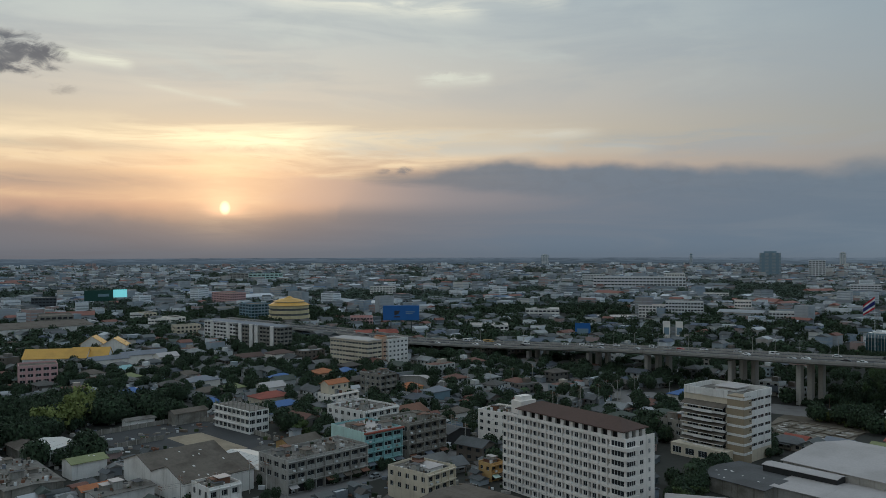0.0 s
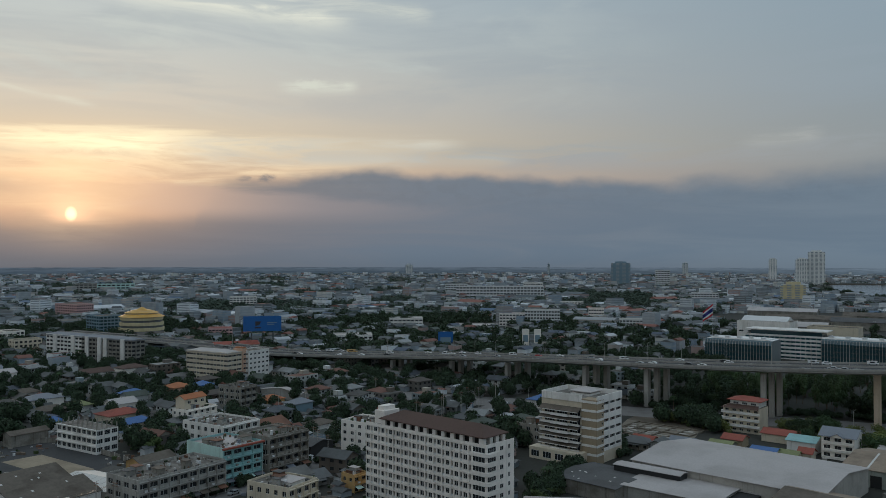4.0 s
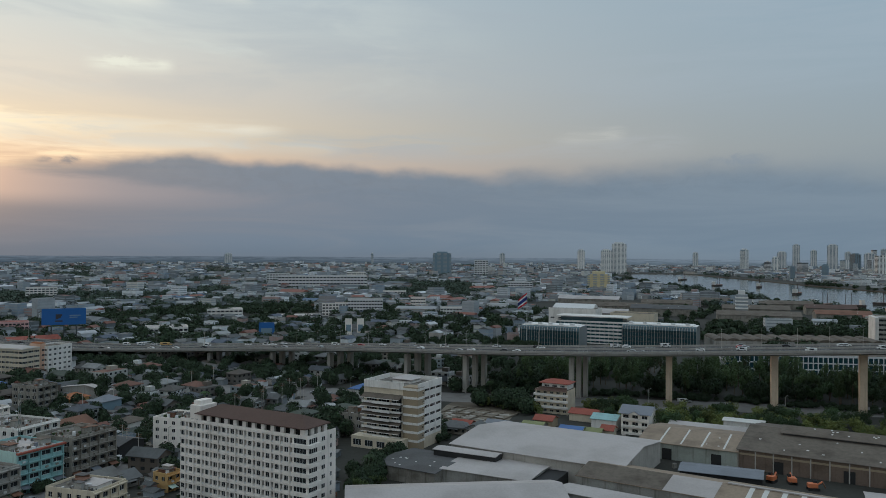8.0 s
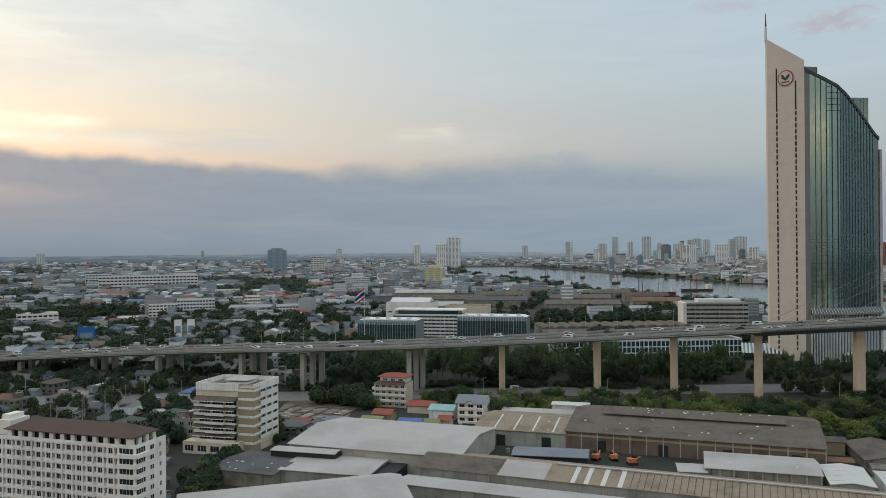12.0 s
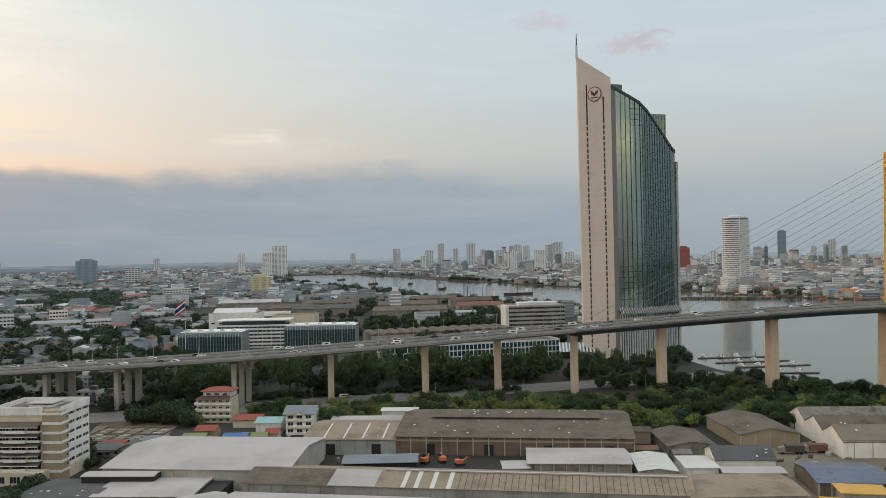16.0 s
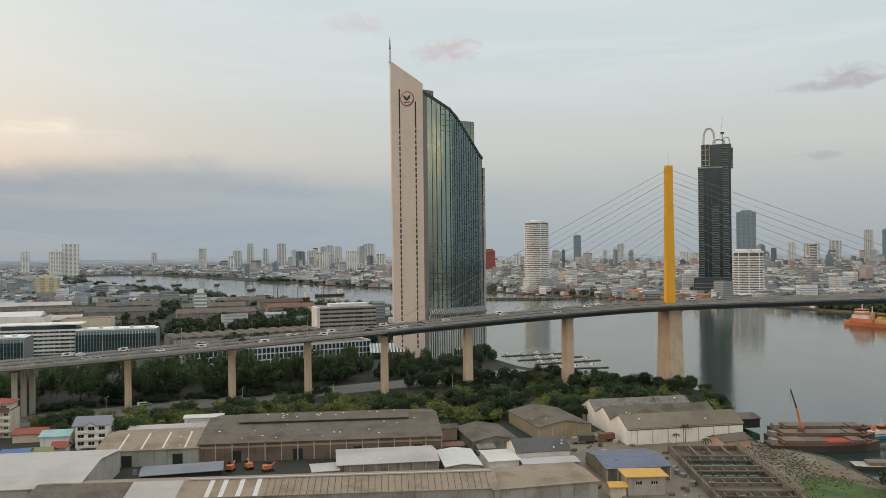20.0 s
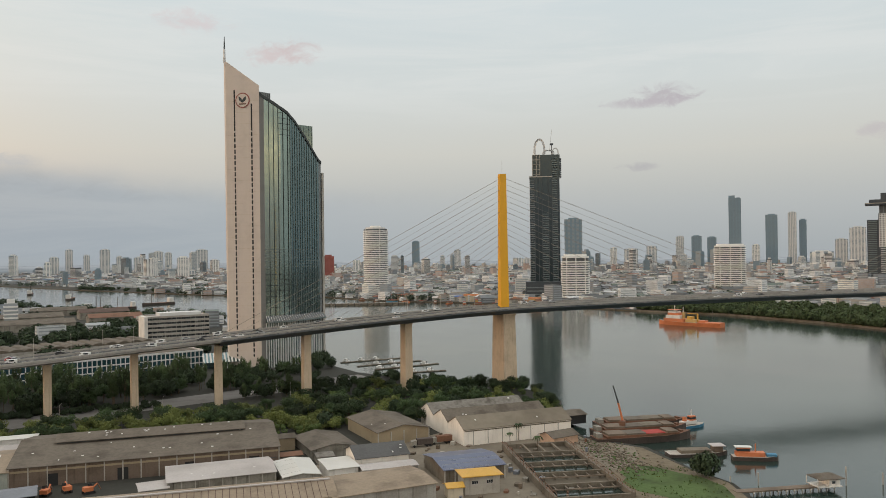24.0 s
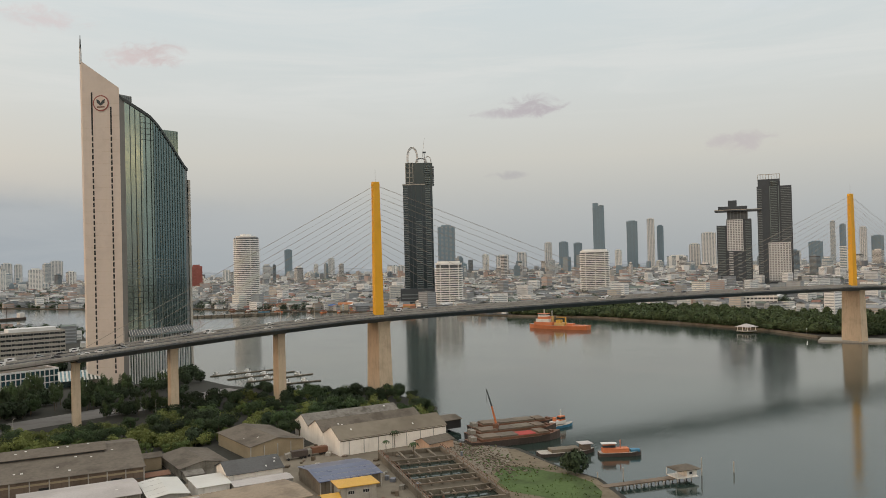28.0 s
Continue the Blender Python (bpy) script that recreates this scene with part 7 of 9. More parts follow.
def tree_cloud(name, spots, label, key="leaf_far", n=60, seed=3, fine=1.0):
    """Many small trees as one mesh of leaf clumps."""
    rnd = random.Random(seed)
    blobs = [leaf_blob(rnd, n, fine=fine) for _ in range(6)]
    out = []
    for x, y, r, h in spots:
        t = rnd.uniform(0, 6.28)
        b = blobs[rnd.randrange(6)]
        c, s = math.cos(t), math.sin(t)
        p = np.stack([(b[:, 0] * c - b[:, 1] * s) * r + x, (b[:, 0] * s + b[:, 1] * c) * r + y, b[:, 2] * h * 0.55 + h * 0.52], 1)
        out.append(p)
    v_ = np.concatenate(out)
    me = bpy.data.meshes.new(name)
    me.vertices.add(len(v_))
    me.vertices.foreach_set("co", v_.ravel())
    me.loops.add(len(v_))
    me.loops.foreach_set("vertex_index", np.arange(len(v_), dtype=np.int32))
    me.polygons.add(len(v_) // 3)
    me.polygons.foreach_set("loop_start", np.arange(0, len(v_), 3, dtype=np.int32))
    me.polygons.foreach_set("loop_total", np.full(len(v_) // 3, 3, dtype=np.int32))
    me.materials.append(M[key])
    me.update()
    me.validate()
    return tagged(new(name, me), label, "trees", kind="stuff")


for ring, (r0, r1, count, n) in enumerate(((640, 1100, 2100, 190), (1100, 1900, 5200, 70), (1900, 3000, 5200, 28), (3000, 4800, 8000, 10))):
    spots = []
    for _ in range(count * 3):
        d = math.sqrt(rng.uniform(r0 * r0, r1 * r1))
        az_ = rng.uniform(-34, 114)
        x, y = polar(az_, d)
        # trees gather in groves
        if noise.noise(Vector((x * 0.006, y * 0.006, 3.0))) < (-0.25 if az_ < 30 else (0.0 if az_ < 55 else 0.14)) or not clear(x, y, 5):
            continue
        spots.append((x, y, rng.uniform(4, 8) * (1 + ring * 0.3), rng.uniform(7, 13)))
        if len(spots) >= count:
            break
    # rings past the first take the foliage with haze in its colour
    tree_cloud("far_trees", spots, "dark green groves among far houses", "leaf_far" if ring == 0 else "leaf_hazed", n, ring, (0.62, 0.75, 0.9, 1.0)[ring])
# ring of glowing backdrop that carries the painted haze
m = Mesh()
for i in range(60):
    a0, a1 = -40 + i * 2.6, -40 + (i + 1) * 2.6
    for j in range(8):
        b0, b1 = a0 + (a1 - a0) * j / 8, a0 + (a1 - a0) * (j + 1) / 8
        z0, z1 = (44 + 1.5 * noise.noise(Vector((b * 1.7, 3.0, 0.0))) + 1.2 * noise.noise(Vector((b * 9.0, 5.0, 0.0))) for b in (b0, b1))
        m.poly([(*polar(b0, 4870), 0), (*polar(b1, 4870), 0), (*polar(b1, 4870), z1), (*polar(b0, 4870), z0)], "far_land_haze")
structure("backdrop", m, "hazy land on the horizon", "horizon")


# ---- skyline across the river ----
def slab_tower(name, az_, d_, wide, deep, h, label, wall="sky_pale", band="far_hazed_glass", fh=3.6, turn=None, fins=0, cap=True, category="skyscraper"):
    """A tower with floor bands standing proud of its glass."""
    ob = thing(name, pose(*polar(az_, d_), 0, 0, 0, (-az_ if turn is None else turn)), label, category)
    m = Mesh()
    m.box(-wide / 2, wide / 2, 0, deep, 0, h, band)
    part("glass_core", m, ob)
    n = int(h / fh)
    m = Mesh()
    o = 0.7
    for k in range(n):
        z = k * fh
        m.box(-wide / 2 - o, wide / 2 + o, -o, deep + o, z, z + fh * 0.42, wall)
    tagged(part("floor_band", m, ob), kind="stuff")
    m = Mesh()
    for i in range(fins):
        x = -wide / 2 + wide * (i + 0.5) / fins
        m.box(x - wide / fins * 0.22, x + wide / fins * 0.22, -o - 0.4, 0, 0, h, wall)
    if fins:
        tagged(part("pier", m, ob), kind="stuff")
    if cap:
        m = Mesh()
        m.box(-wide * 0.3, wide * 0.3, deep * 0.2, deep * 0.8, h, h + 5, wall)
        part("roof_plant", m, ob)
    return ob


def round_tower(az_, d_, r, h, label, sides=20, flat=0.0):
    ob = thing("residential_tower", pose(*polar(az_, d_), 0, 0, 0, -az_), label, "skyscraper")
    m = Mesh()
    m.tube((0, r, 0), (0, r, h), r - 1.4, "dim_glass", sides)
    part("glass_core", m, ob)
    fh = 3.5
    for k in range(int(h / fh)):
        m = Mesh()
        m.tube((0, r, k * fh + 0.3), (0, r, k * fh + 2.3), r, "sky_white", sides)
        part("balcony_ring", m, ob)
    for i in range(0, sides, 4):
        a_ = 2 * math.pi * i / sides
        m = Mesh()
        m.tube((r * 0.98 * math.cos(a_), r + r * 0.98 * math.sin(a_), 0), (r * 0.98 * math.cos(a_), r + r * 0.98 * math.sin(a_), h), 0.7, "sky_white", 4)
        part("rib", m, ob)
    m = Mesh()
    m.tube((0, r, h), (0, r, h + 3), r * 0.8, "sky_white", sides).tube((0, r, h + 3), (0, r, h + 6), r * 0.45, "sky_white", sides)
    part("crown", m, ob)
    m = Mesh()
    m.box(-r * 1.3, r * 1.3, r * 0.1, r * 2.2, 0, 9, "sky_white")
    part("podium", m, ob)
    return ob


round_tower(66.99, 1480, 23.5, 128, "round white residential tower with balcony rings")
def balcony_tower(az_, d_, w_, deep, h, label):
    """A block of flats wrapped in deep white balcony slabs with rounded corners and a stepped top."""
    ob = thing("residential_tower", pose(*polar(az_, d_), 0, 0, 0, -az_), label, "skyscraper")

    def ring(grow):
        out = []
        for i in range(28):
            a_ = 2 * math.pi * i / 28
            c, s_ = math.cos(a_), math.sin(a_)
            out.append(((w_ / 2 + grow) * math.copysign(abs(c) ** 0.45, c), deep / 2 + (deep / 2 + grow) * math.copysign(abs(s_) ** 0.45, s_)))
        return out
    part("glass_core", Mesh().prism(ring(-2.2), 0, h, "dim_glass"), ob)
    fh = 3.7
    for k in range(int(h / fh)):
        part("balcony", Mesh().prism(ring(0.0 if k % 7 else 0.5), k * fh, k * fh + 1.9, "sky_white"), ob)
    part("crown", Mesh().prism(ring(-1.0), h, h + 3.0, "sky_white").prism(ring(-4.5), h + 3.0, h + 6.0, "sky_white"), ob)
    for u in (-0.3, 0.02, 0.34):
        part("bay", Mesh().box(u * w_ - 0.8, u * w_ + 0.8, -0.3, 1.6, 0, h, "sky_white"), ob)
    return ob


balcony_tower(81.32, 1290, 46, 30, 70, "white residential tower with deep rounded balconies")
balcony_tower(91.75, 1630, 60, 38, 86, "broad white residential tower with deep balconies")
def slab_stack(ob, x0, x1, z0, z1, fh, key, out, deep=0.0):
    """Balcony slabs one above the other on a tower's front."""
    m = Mesh()
    for k in range(int((z1 - z0) / fh)):
        m.box(x0, x1, -out, deep, z0 + k * fh, z0 + k * fh + fh * 0.32, key)
    tagged(part("balcony", m, ob), kind="stuff")


def grid_panel(ob, x0, x1, z0, z1, cols, fh, out):
    """A pale facade panel with rows of dark windows."""
    pale = part("pale_panel", Mesh().box(x0, x1, -out, 0, z0, z1, "sky_pale"), ob)
    m = Mesh()
    w_ = (x1 - x0) / cols
    for i in range(cols):
        for k in range(int((z1 - z0) / fh)):
            m.box(x0 + w_ * (i + 0.2), x0 + w_ * (i + 0.8), -out - 0.15, -out + 0.1, z0 + k * fh + fh * 0.3, z0 + k * fh + fh * 0.85, "dim_glass")
    tagged(part("window", m, pale), kind="stuff")


# dark tower with curved crown frames and a crane
ob = thing("residential_tower", pose(*polar(79.22, 1395), 0, 0, 0, -79.22), "dark glass residential tower under construction with open crown frames", "skyscraper")
part("shaft", Mesh().box(-26.1, 25.8, 0, 36, 0, 211.3, "shaft_glass"), ob)
part("upper_block", Mesh().box(-20.5, 26.8, 3, 32, 211.3, 250.8, "shaft_glass"), ob)
part("setback_roof", Mesh().box(-26.1 - 0.8, 25.8 - 12, -0.8, 36, 211.3, 211.3 + 2.0, "concrete"), ob)
part("podium", Mesh().box(-26.1 - 8, 25.8 + 3, -14, 40, 0, 29.0, "sky_dark"), ob)
slab_stack(ob, -26.1, -17.5, 29.0, 211.3, 3.9, "glass_end", 1.2)
slab_stack(ob, -4.6, 6.6, 29.0, 211.3 * 0.72, 3.9, "fin_grey", 0.8)
slab_stack(ob, 12.9, 22.2, 29.0, 250.8, 3.9, "fin_grey", 1.2, 3.0)
slab_stack(ob, -26.1 - 6, 25.8, 0, 29.0, 6.0, "glass_end", 14.6)
for x in (-17.5, -4.6, 6.6, 12.9, 22.2, (-17.5 + -4.6) / 2):
    part("pier", Mesh().box(x - 0.5, x + 0.5, -1.4, 0, 29.0, 211.3 - 1, "sky_dark"), ob)
# bare concrete frame on the upper block's corner
m = Mesh()
for k in range(5):
    z = 211.3 + 4 + k * (250.8 - 211.3 - 5) / 4
    m.box(-20.5 - 0.8, -20.5 + 13, -0.2, 3.0, z, z + 1.1, "concrete")
for x in (-20.5 - 0.8, -20.5 + 6, -20.5 + 12):
    m.box(x, x + 1.2, -0.2, 1.0, 211.3, 250.8, "concrete")
part("concrete_frame", m, ob, "bare concrete corner frame")
slab_stack(ob, 26.8, 26.8 + 2.5, 211.3, 250.8 - 4, 3.9, "sky_dark", 0.5, 20.0)
# arched ribs of the crown
for c0, c1, top, n in ((-18.5, 1.9, 279.8, 6), (15.6 - 2, 24.8, 250.8 + 12, 3), (1.9 - 5, 15.6 + 2, 250.8 + 9, 4)):
    for k in range(n):
        wide_ = (c1 - c0) / 2 * math.cos(k * 0.9 / n)
        pts = [Vector(((c0 + c1) / 2 - wide_ * math.cos(a_), 6 + k * 4, 250.8 + (top - 250.8) * math.sin(a_) ** 0.6)) for a_ in np.linspace(0.02, math.pi - 0.02, 13)]
        m = Mesh()
        for p, r in zip(pts, pts[1:]):
            m.tube(p, r, 0.45, "sky_pale", 5)
        part("crown_frame", m, ob)
m = Mesh()
m.tube((12.9, 10, 250.8), (12.9, 10, 250.8 + 18), 0.7, "sky_dark", 5).box(12.9 - 3, 12.9 + 3, 8, 12, 250.8 + 18, 250.8 + 20.5, "sky_dark")
m.tube((6.6 + 2, 14, 250.8 + 6), (12.9 + 1, 14, 296.7), 0.4, "sky_pale", 4)
part("crane", m, ob)
for az_, d_, w_, h, key, band in ((81.2, 2700, 58, 192, "sky_blue", "far_hazed_glass"), (92.1, 4700, 68, 372, "sky_blue", "far_hazed_glass"), (94.39, 4700, 64, 275, "sky_blue", "far_hazed_glass"),
                                  (95.66, 4690, 44, 284, "sky_pale", "far_hazed_glass"), (96.3, 4720, 38, 244, "sky_blue", "far_hazed_glass"), (99.5, 4400, 78, 187, "sky_pale", "far_hazed_glass"),
                                  (98.56, 4500, 62, 131, "sky_pale", "far_hazed_glass"), (89.6, 4750, 58, 166, "sky_blue", "far_hazed_glass"), (90.6, 4760, 52, 158, "sky_blue", "far_hazed_glass"),
                                  (88.5, 4760, 46, 165, "sky_pale", "far_hazed_glass"), (106.14, 4700, 74, 128, "sky_blue", "far_hazed_glass"), (107.16, 4720, 27, 234, "sky_pale", "far_hazed_glass"),
                                  (107.74, 4740, 32, 216, "sky_blue", "far_hazed_glass"), (108.9, 4700, 36, 196, "sky_pale", "far_hazed_glass"), (109.7, 4720, 60, 150, "sky_blue", "far_hazed_glass"),
                                  (68.34, 3000, 27, 74, "sky_pale", "far_hazed_glass"), (69.87, 4700, 46, 158, "sky_blue", "far_hazed_glass"), (72.88, 4760, 40, 104, "sky_pale", "far_hazed_glass"),
                                  (53.67, 3100, 44, 79, "sky_white", "far_hazed_glass"), (54.89, 4750, 86, 122, "sky_blue", "far_hazed_glass"), (52.7, 4750, 52, 106, "sky_pale", "far_hazed_glass"),
                                  (22.45, 2610, 60, 74, "sky_blue", "far_hazed_glass"), (34.17, 2930, 38, 87, "sky_white", "far_hazed_glass"), (35.05, 2950, 52, 112, "sky_white", "far_hazed_glass"),
                                  (33.65, 1600, 42, 36, "gold_wall", "far_hazed_glass"), (32.41, 3430, 30, 88, "sky_white", "far_hazed_glass"), (46.55, 4290, 44, 122, "sky_pale", "far_hazed_glass"),
                                  (48.71, 4130, 60, 120, "sky_pale", "far_hazed_glass"), (45.68, 4240, 56, 86, "sky_blue", "far_hazed_glass"), (50.86, 4270, 70, 82, "sky_pale", "far_hazed_glass"),
                                  (47.6, 4500, 40, 96, "sky_blue", "far_hazed_glass"), (49.6, 4560, 40, 88, "sky_white", "far_hazed_glass"), (51.6, 4600, 34, 104, "sky_blue", "far_hazed_glass"),
                                  (7.34, 4200, 50, 62, "sky_blue", "far_hazed_glass"), (17.4, 4500, 18, 66, "sky_pale", "far_hazed_glass"), (26.8, 4600, 40, 70, "sky_pale", "far_hazed_glass"), (40.2, 4700, 40, 80, "sky_blue", "far_hazed_glass"),
                                  (43.2, 1060, 14, 27, "sky_white", "far_hazed_glass"), (105.0, 4600, 40, 80, "sky_pale", "far_hazed_glass"), (93.4, 4650, 40, 110, "sky_white", "far_hazed_glass"),
                                  (97.4, 4650, 120, 70, "sky_white", "far_hazed_glass"), (86.6, 4700, 60, 110, "sky_pale", "far_hazed_glass"), (85.2, 4650, 80, 96, "sky_pale", "far_hazed_glass"), (84.0, 4700, 40, 104, "sky_white", "far_hazed_glass")):
    # beyond 4 km the colours carry painted haze: bluish glass, pale cladding
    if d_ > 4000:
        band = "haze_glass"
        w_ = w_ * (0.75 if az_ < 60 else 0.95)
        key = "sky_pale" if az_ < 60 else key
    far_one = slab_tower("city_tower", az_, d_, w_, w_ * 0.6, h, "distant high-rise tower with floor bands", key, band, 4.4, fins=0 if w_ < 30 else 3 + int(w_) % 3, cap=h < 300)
    if h > 300:
        part("crest", Mesh().box(-w_ * 0.5, w_ * 0.02, 0, w_ * 0.5, h, h + 16, "sky_blue").box(w_ * 0.1, w_ * 0.45, 0, w_ * 0.5, h - 1, h + 4, "haze_glass"), far_one)
slab_tower("city_block", 63.6, 2600, 36, 22, 77.5, "far block with red panelled walls", "brick_red", "brick_red", 4.0)
rng3 = random.Random(21)
for k in range(104):
    if k < 30:
        az_, d_ = rng3.gauss(49.5, 3.4), rng3.uniform(2500, 4600)
        h_ = rng3.choice((30, 40, 55, 70, 90, 105)) * d_ / 4400 * rng3.uniform(0.8, 1.1)
    else:
        az_, d_ = rng3.uniform(57, 112), rng3.uniform(2600, 4750)
        h_ = rng3.uniform(26, 80) * (1.2 if az_ > 80 else 0.95)
    if in_river(*polar(az_, d_), 60) or az_ < 43:
        continue
    w_ = rng3.uniform(18, 44) * d_ / 4400
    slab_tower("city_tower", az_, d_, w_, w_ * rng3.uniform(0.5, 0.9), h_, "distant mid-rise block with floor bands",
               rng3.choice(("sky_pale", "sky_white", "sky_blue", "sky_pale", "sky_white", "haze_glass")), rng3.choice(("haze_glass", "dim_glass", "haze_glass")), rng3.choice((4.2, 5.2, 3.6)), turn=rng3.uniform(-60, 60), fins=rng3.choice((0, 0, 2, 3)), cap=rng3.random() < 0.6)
# linked dark twin towers
ob = thing("residential_tower", pose(*polar(101.17, 1925), 0, 0, 0, -101.17), "dark residential tower with pale window grid under a wide roof deck", "skyscraper")
part("shaft", Mesh().box(-16.8, 37.0, 0, 40, 0, 155.0, "sky_dark"), ob)
part("side_wing", Mesh().box(-38.3, -16.8, 4, 36, 0, 141.2, "sky_dark"), ob)
part("neck", Mesh().box(-14.4, 28.9, 4, 36, 155.0, 172.8, "dim_glass"), ob)
m = Mesh()
m.prism([(-41.7, -8), (58.8, -8), (58.8, 44), (-41.7, 44)], 172.8, 172.8 + 4, "sky_dark").box(-41.7 + 8, 58.8 - 30, -2, 38, 172.8 + 4, 184.3, "sky_dark").box(-12.1, 6.7, 10, 30, 184.3, 198.4, "sky_dark")
part("sky_deck", m, ob, "wide flat roof deck that bridges both towers")
part("deck_edge", Mesh().box(-41.7, 58.8, -8.4, -8.0, 172.8 + 2.6, 172.8 + 4, "concrete"), ob)
grid_panel(ob, -15.8, 18.5, 82.7, 155.0 - 1, 6, 3.9, 1.2)
slab_stack(ob, -38.3 + 2, -16.8 - 3, 20, 141.2, 3.9, "fin_grey", -3.2, 4.0)
slab_stack(ob, 18.5 + 5, 37.0 - 3, 20, 155.0, 3.9, "fin_grey", 0.8)
slab_stack(ob, -15.8 + 3, -15.8 + 12, 20, 82.7, 3.9, "sky_pale", 0.8)
slab_stack(ob, 18.5 - 12, 18.5 - 4, 20, 82.7, 7.8, "glass_end", 0.8)
for k in range(7):
    x = -14.4 + (28.9 - -14.4) * k / 6
    part("neck_post", Mesh().box(x - 0.6, x + 0.6, 2.5, 4, 155.0, 172.8, "glass_end"), ob)
ob = thing("residential_tower", pose(*polar(103.74, 1925), 0, 0, 0, -103.74), "tall dark residential tower with pale window grid and open crown", "skyscraper")
part("shaft", Mesh().box(-36.6, 35.6, 0, 44, 0, 226.1, "sky_dark"), ob)
part("crown", Mesh().box(-34.3, 12.1, 4, 40, 226.1, 242.4, "sky_dark"), ob)
for i in range(9):
    x = -34.3 + (12.1 - -34.3) * i / 8
    part("crown_post", Mesh().box(x - 0.5, x + 0.5, 4, 5, 242.4, 252.5, "concrete"), ob)
part("crown_rail", Mesh().box(-34.3, 12.1, 4, 5, 252.5, 252.5 + 1.2, "concrete"), ob)
grid_panel(ob, -15.1, 31.2, 12, 99.2, 8, 3.9, 1.4)
slab_stack(ob, -36.6 + 1, -26.5, 20, 226.1, 3.9, "glass_end", 0.9)
slab_stack(ob, -8.1, 5.4, 99.2, 242.4, 3.9, "fin_grey", 0.9, 4.0)
slab_stack(ob, 13.1, 35.6 - 2, 99.2, 226.1, 3.9, "glass_end", 0.9)
for k in range(2):
    part("pier", Mesh().box(-8.1 - 2 + k * 18, -8.1 - 0.6 + k * 18, -1.2, 0, 99.2, 226.1, "fin_grey"), ob)
block("riverside_hall", corner(*polar(101.3, 1120), -98), 48, 20, 5, 4.9, 10, 4, "white three-storey hall among park trees", wall="white", ww=0.7, wh=0.5, sides="flr")

# ---- houses ----
rng2 = random.Random(5)


def house_kind(b, a, floors, hip, lean=False):
    h = floors * 2.9
    m = Mesh()
    holes = facade(m, 0, 0, 1, 0, b, 0, 2.9, floors, max(2, int(b / 3.2)), "house_wall", 0.45, 0.42, 0.3, 0.15)
    holes += facade(m, 0, a, 0, -1, a, 0, 2.9, floors, max(2, int(a / 3.2)), "house_wall", 0.45, 0.42, 0.3, 0.15)
    m.poly([(b, 0, 0), (b, a, 0), (b, a, h), (b, 0, h)], "house_wall")
    m.poly([(b, a, 0), (0, a, 0), (0, a, h), (b, a, h)], "house_wall")
    ob = tagged(part("house", m.weld(), at=pose(0, 0, -50)), "", "house")
    m = Mesh()
    for x, y, z, turn, w_, h_ in holes:
        c, s = math.cos(radians(turn)), math.sin(radians(turn))
        m.poly([(x, y, z), (x + c * w_, y + s * w_, z), (x + c * w_, y + s * w_, z + h_), (x, y, z + h_)], "window")
    tagged(part("window", m, ob), kind="stuff")
    m = Mesh()
    if hip:
        m.hip(0, b, 0, a, h, 2.0, "house_roof", 0.9)
    elif lean:
        m.box(0.2, b - 0.2, 0.2, a - 0.2, h - 0.3, h - 0.05, "house_roof")
        m.box(b * 0.5, b * 0.8, a * 0.4, a * 0.75, h, h + 2.2, "house_wall")
    else:
        m.gable(0, b, 0, a, h, 1.9, "house_roof", 0.8, "x" if b > a else "y", ends="house_wall")
    part("roof", m, ob)
    if lean or floors > 1:
        return ob
    m = Mesh()
    m.box(b * 0.2, b * 0.75, -2.4, -0.02, 2.3, 2.45, "house_roof").box(b * 0.2, b * 0.2 + 0.15, -2.4, -2.25, 0, 2.3, "trunk").box(b * 0.75 - 0.15, b * 0.75, -2.4, -2.25, 0, 2.3, "trunk")
    part("porch_roof", m, ob)
    return ob


KINDS = [(house_kind(9, 8, 1, False), "old low house with weathered gable roof"), (house_kind(11, 9, 2, True), "two-storey house with hip roof"), (house_kind(13, 8, 1, True), "low wide house with hip roof"),
         (house_kind(8, 12, 2, False), "two-storey house with gable roof"), (house_kind(16, 9, 1, False), "long low house with sheet roof"), (house_kind(12, 10, 2, False, True), "flat-roofed two-storey concrete house"),
         (house_kind(18, 10, 3, False, True), "flat-roofed three-storey shop house"), (house_kind(10, 10, 1, False), "small house with patched roof")]
USED = []
for ob in list(scene.objects):
    if ob.parent is None and ob.get("category") and ob.matrix_basis.translation.length > 30 and ob.matrix_basis.translation.xy.length < 900:
        kids = [o for o in ob.children if o.type == "MESH"]
        if kids:
            pts = [ob.matrix_basis @ k.matrix_basis @ Vector(c) for k in kids for c in k.bound_box]
            x0, x1, y0, y1 = min(p.x for p in pts), max(p.x for p in pts), min(p.y for p in pts), max(p.y for p in pts)
            USED.append(((x0 + x1) / 2, (y0 + y1) / 2, min(x1 - x0, y1 - y0) * 0.5 + abs((x1 - x0) - (y1 - y0)) * 0.15))
ROADS = (((-95, 205), (120, 436), 9), ((40, 470), (470, 205), 12), ((8, 300), (-40, 350), 4))


def near_line(x, y, a, b, wide):
    p, a, b = Vector((x, y)), Vector(a), Vector(b)
    t = max(0, min(1, (p - a).dot(b - a) / (b - a).length_squared))
    return (a + (b - a) * t - p).length < wide


def free(x, y, r):
    if in_river(x, y, r):
        return False
    if any(near_line(x, y, a, b, w_ + r) for a, b, w_ in ROADS):
        return False
    return all((x - cx) ** 2 + (y - cy) ** 2 > (r + cr) ** 2 for cx, cy, cr in USED)


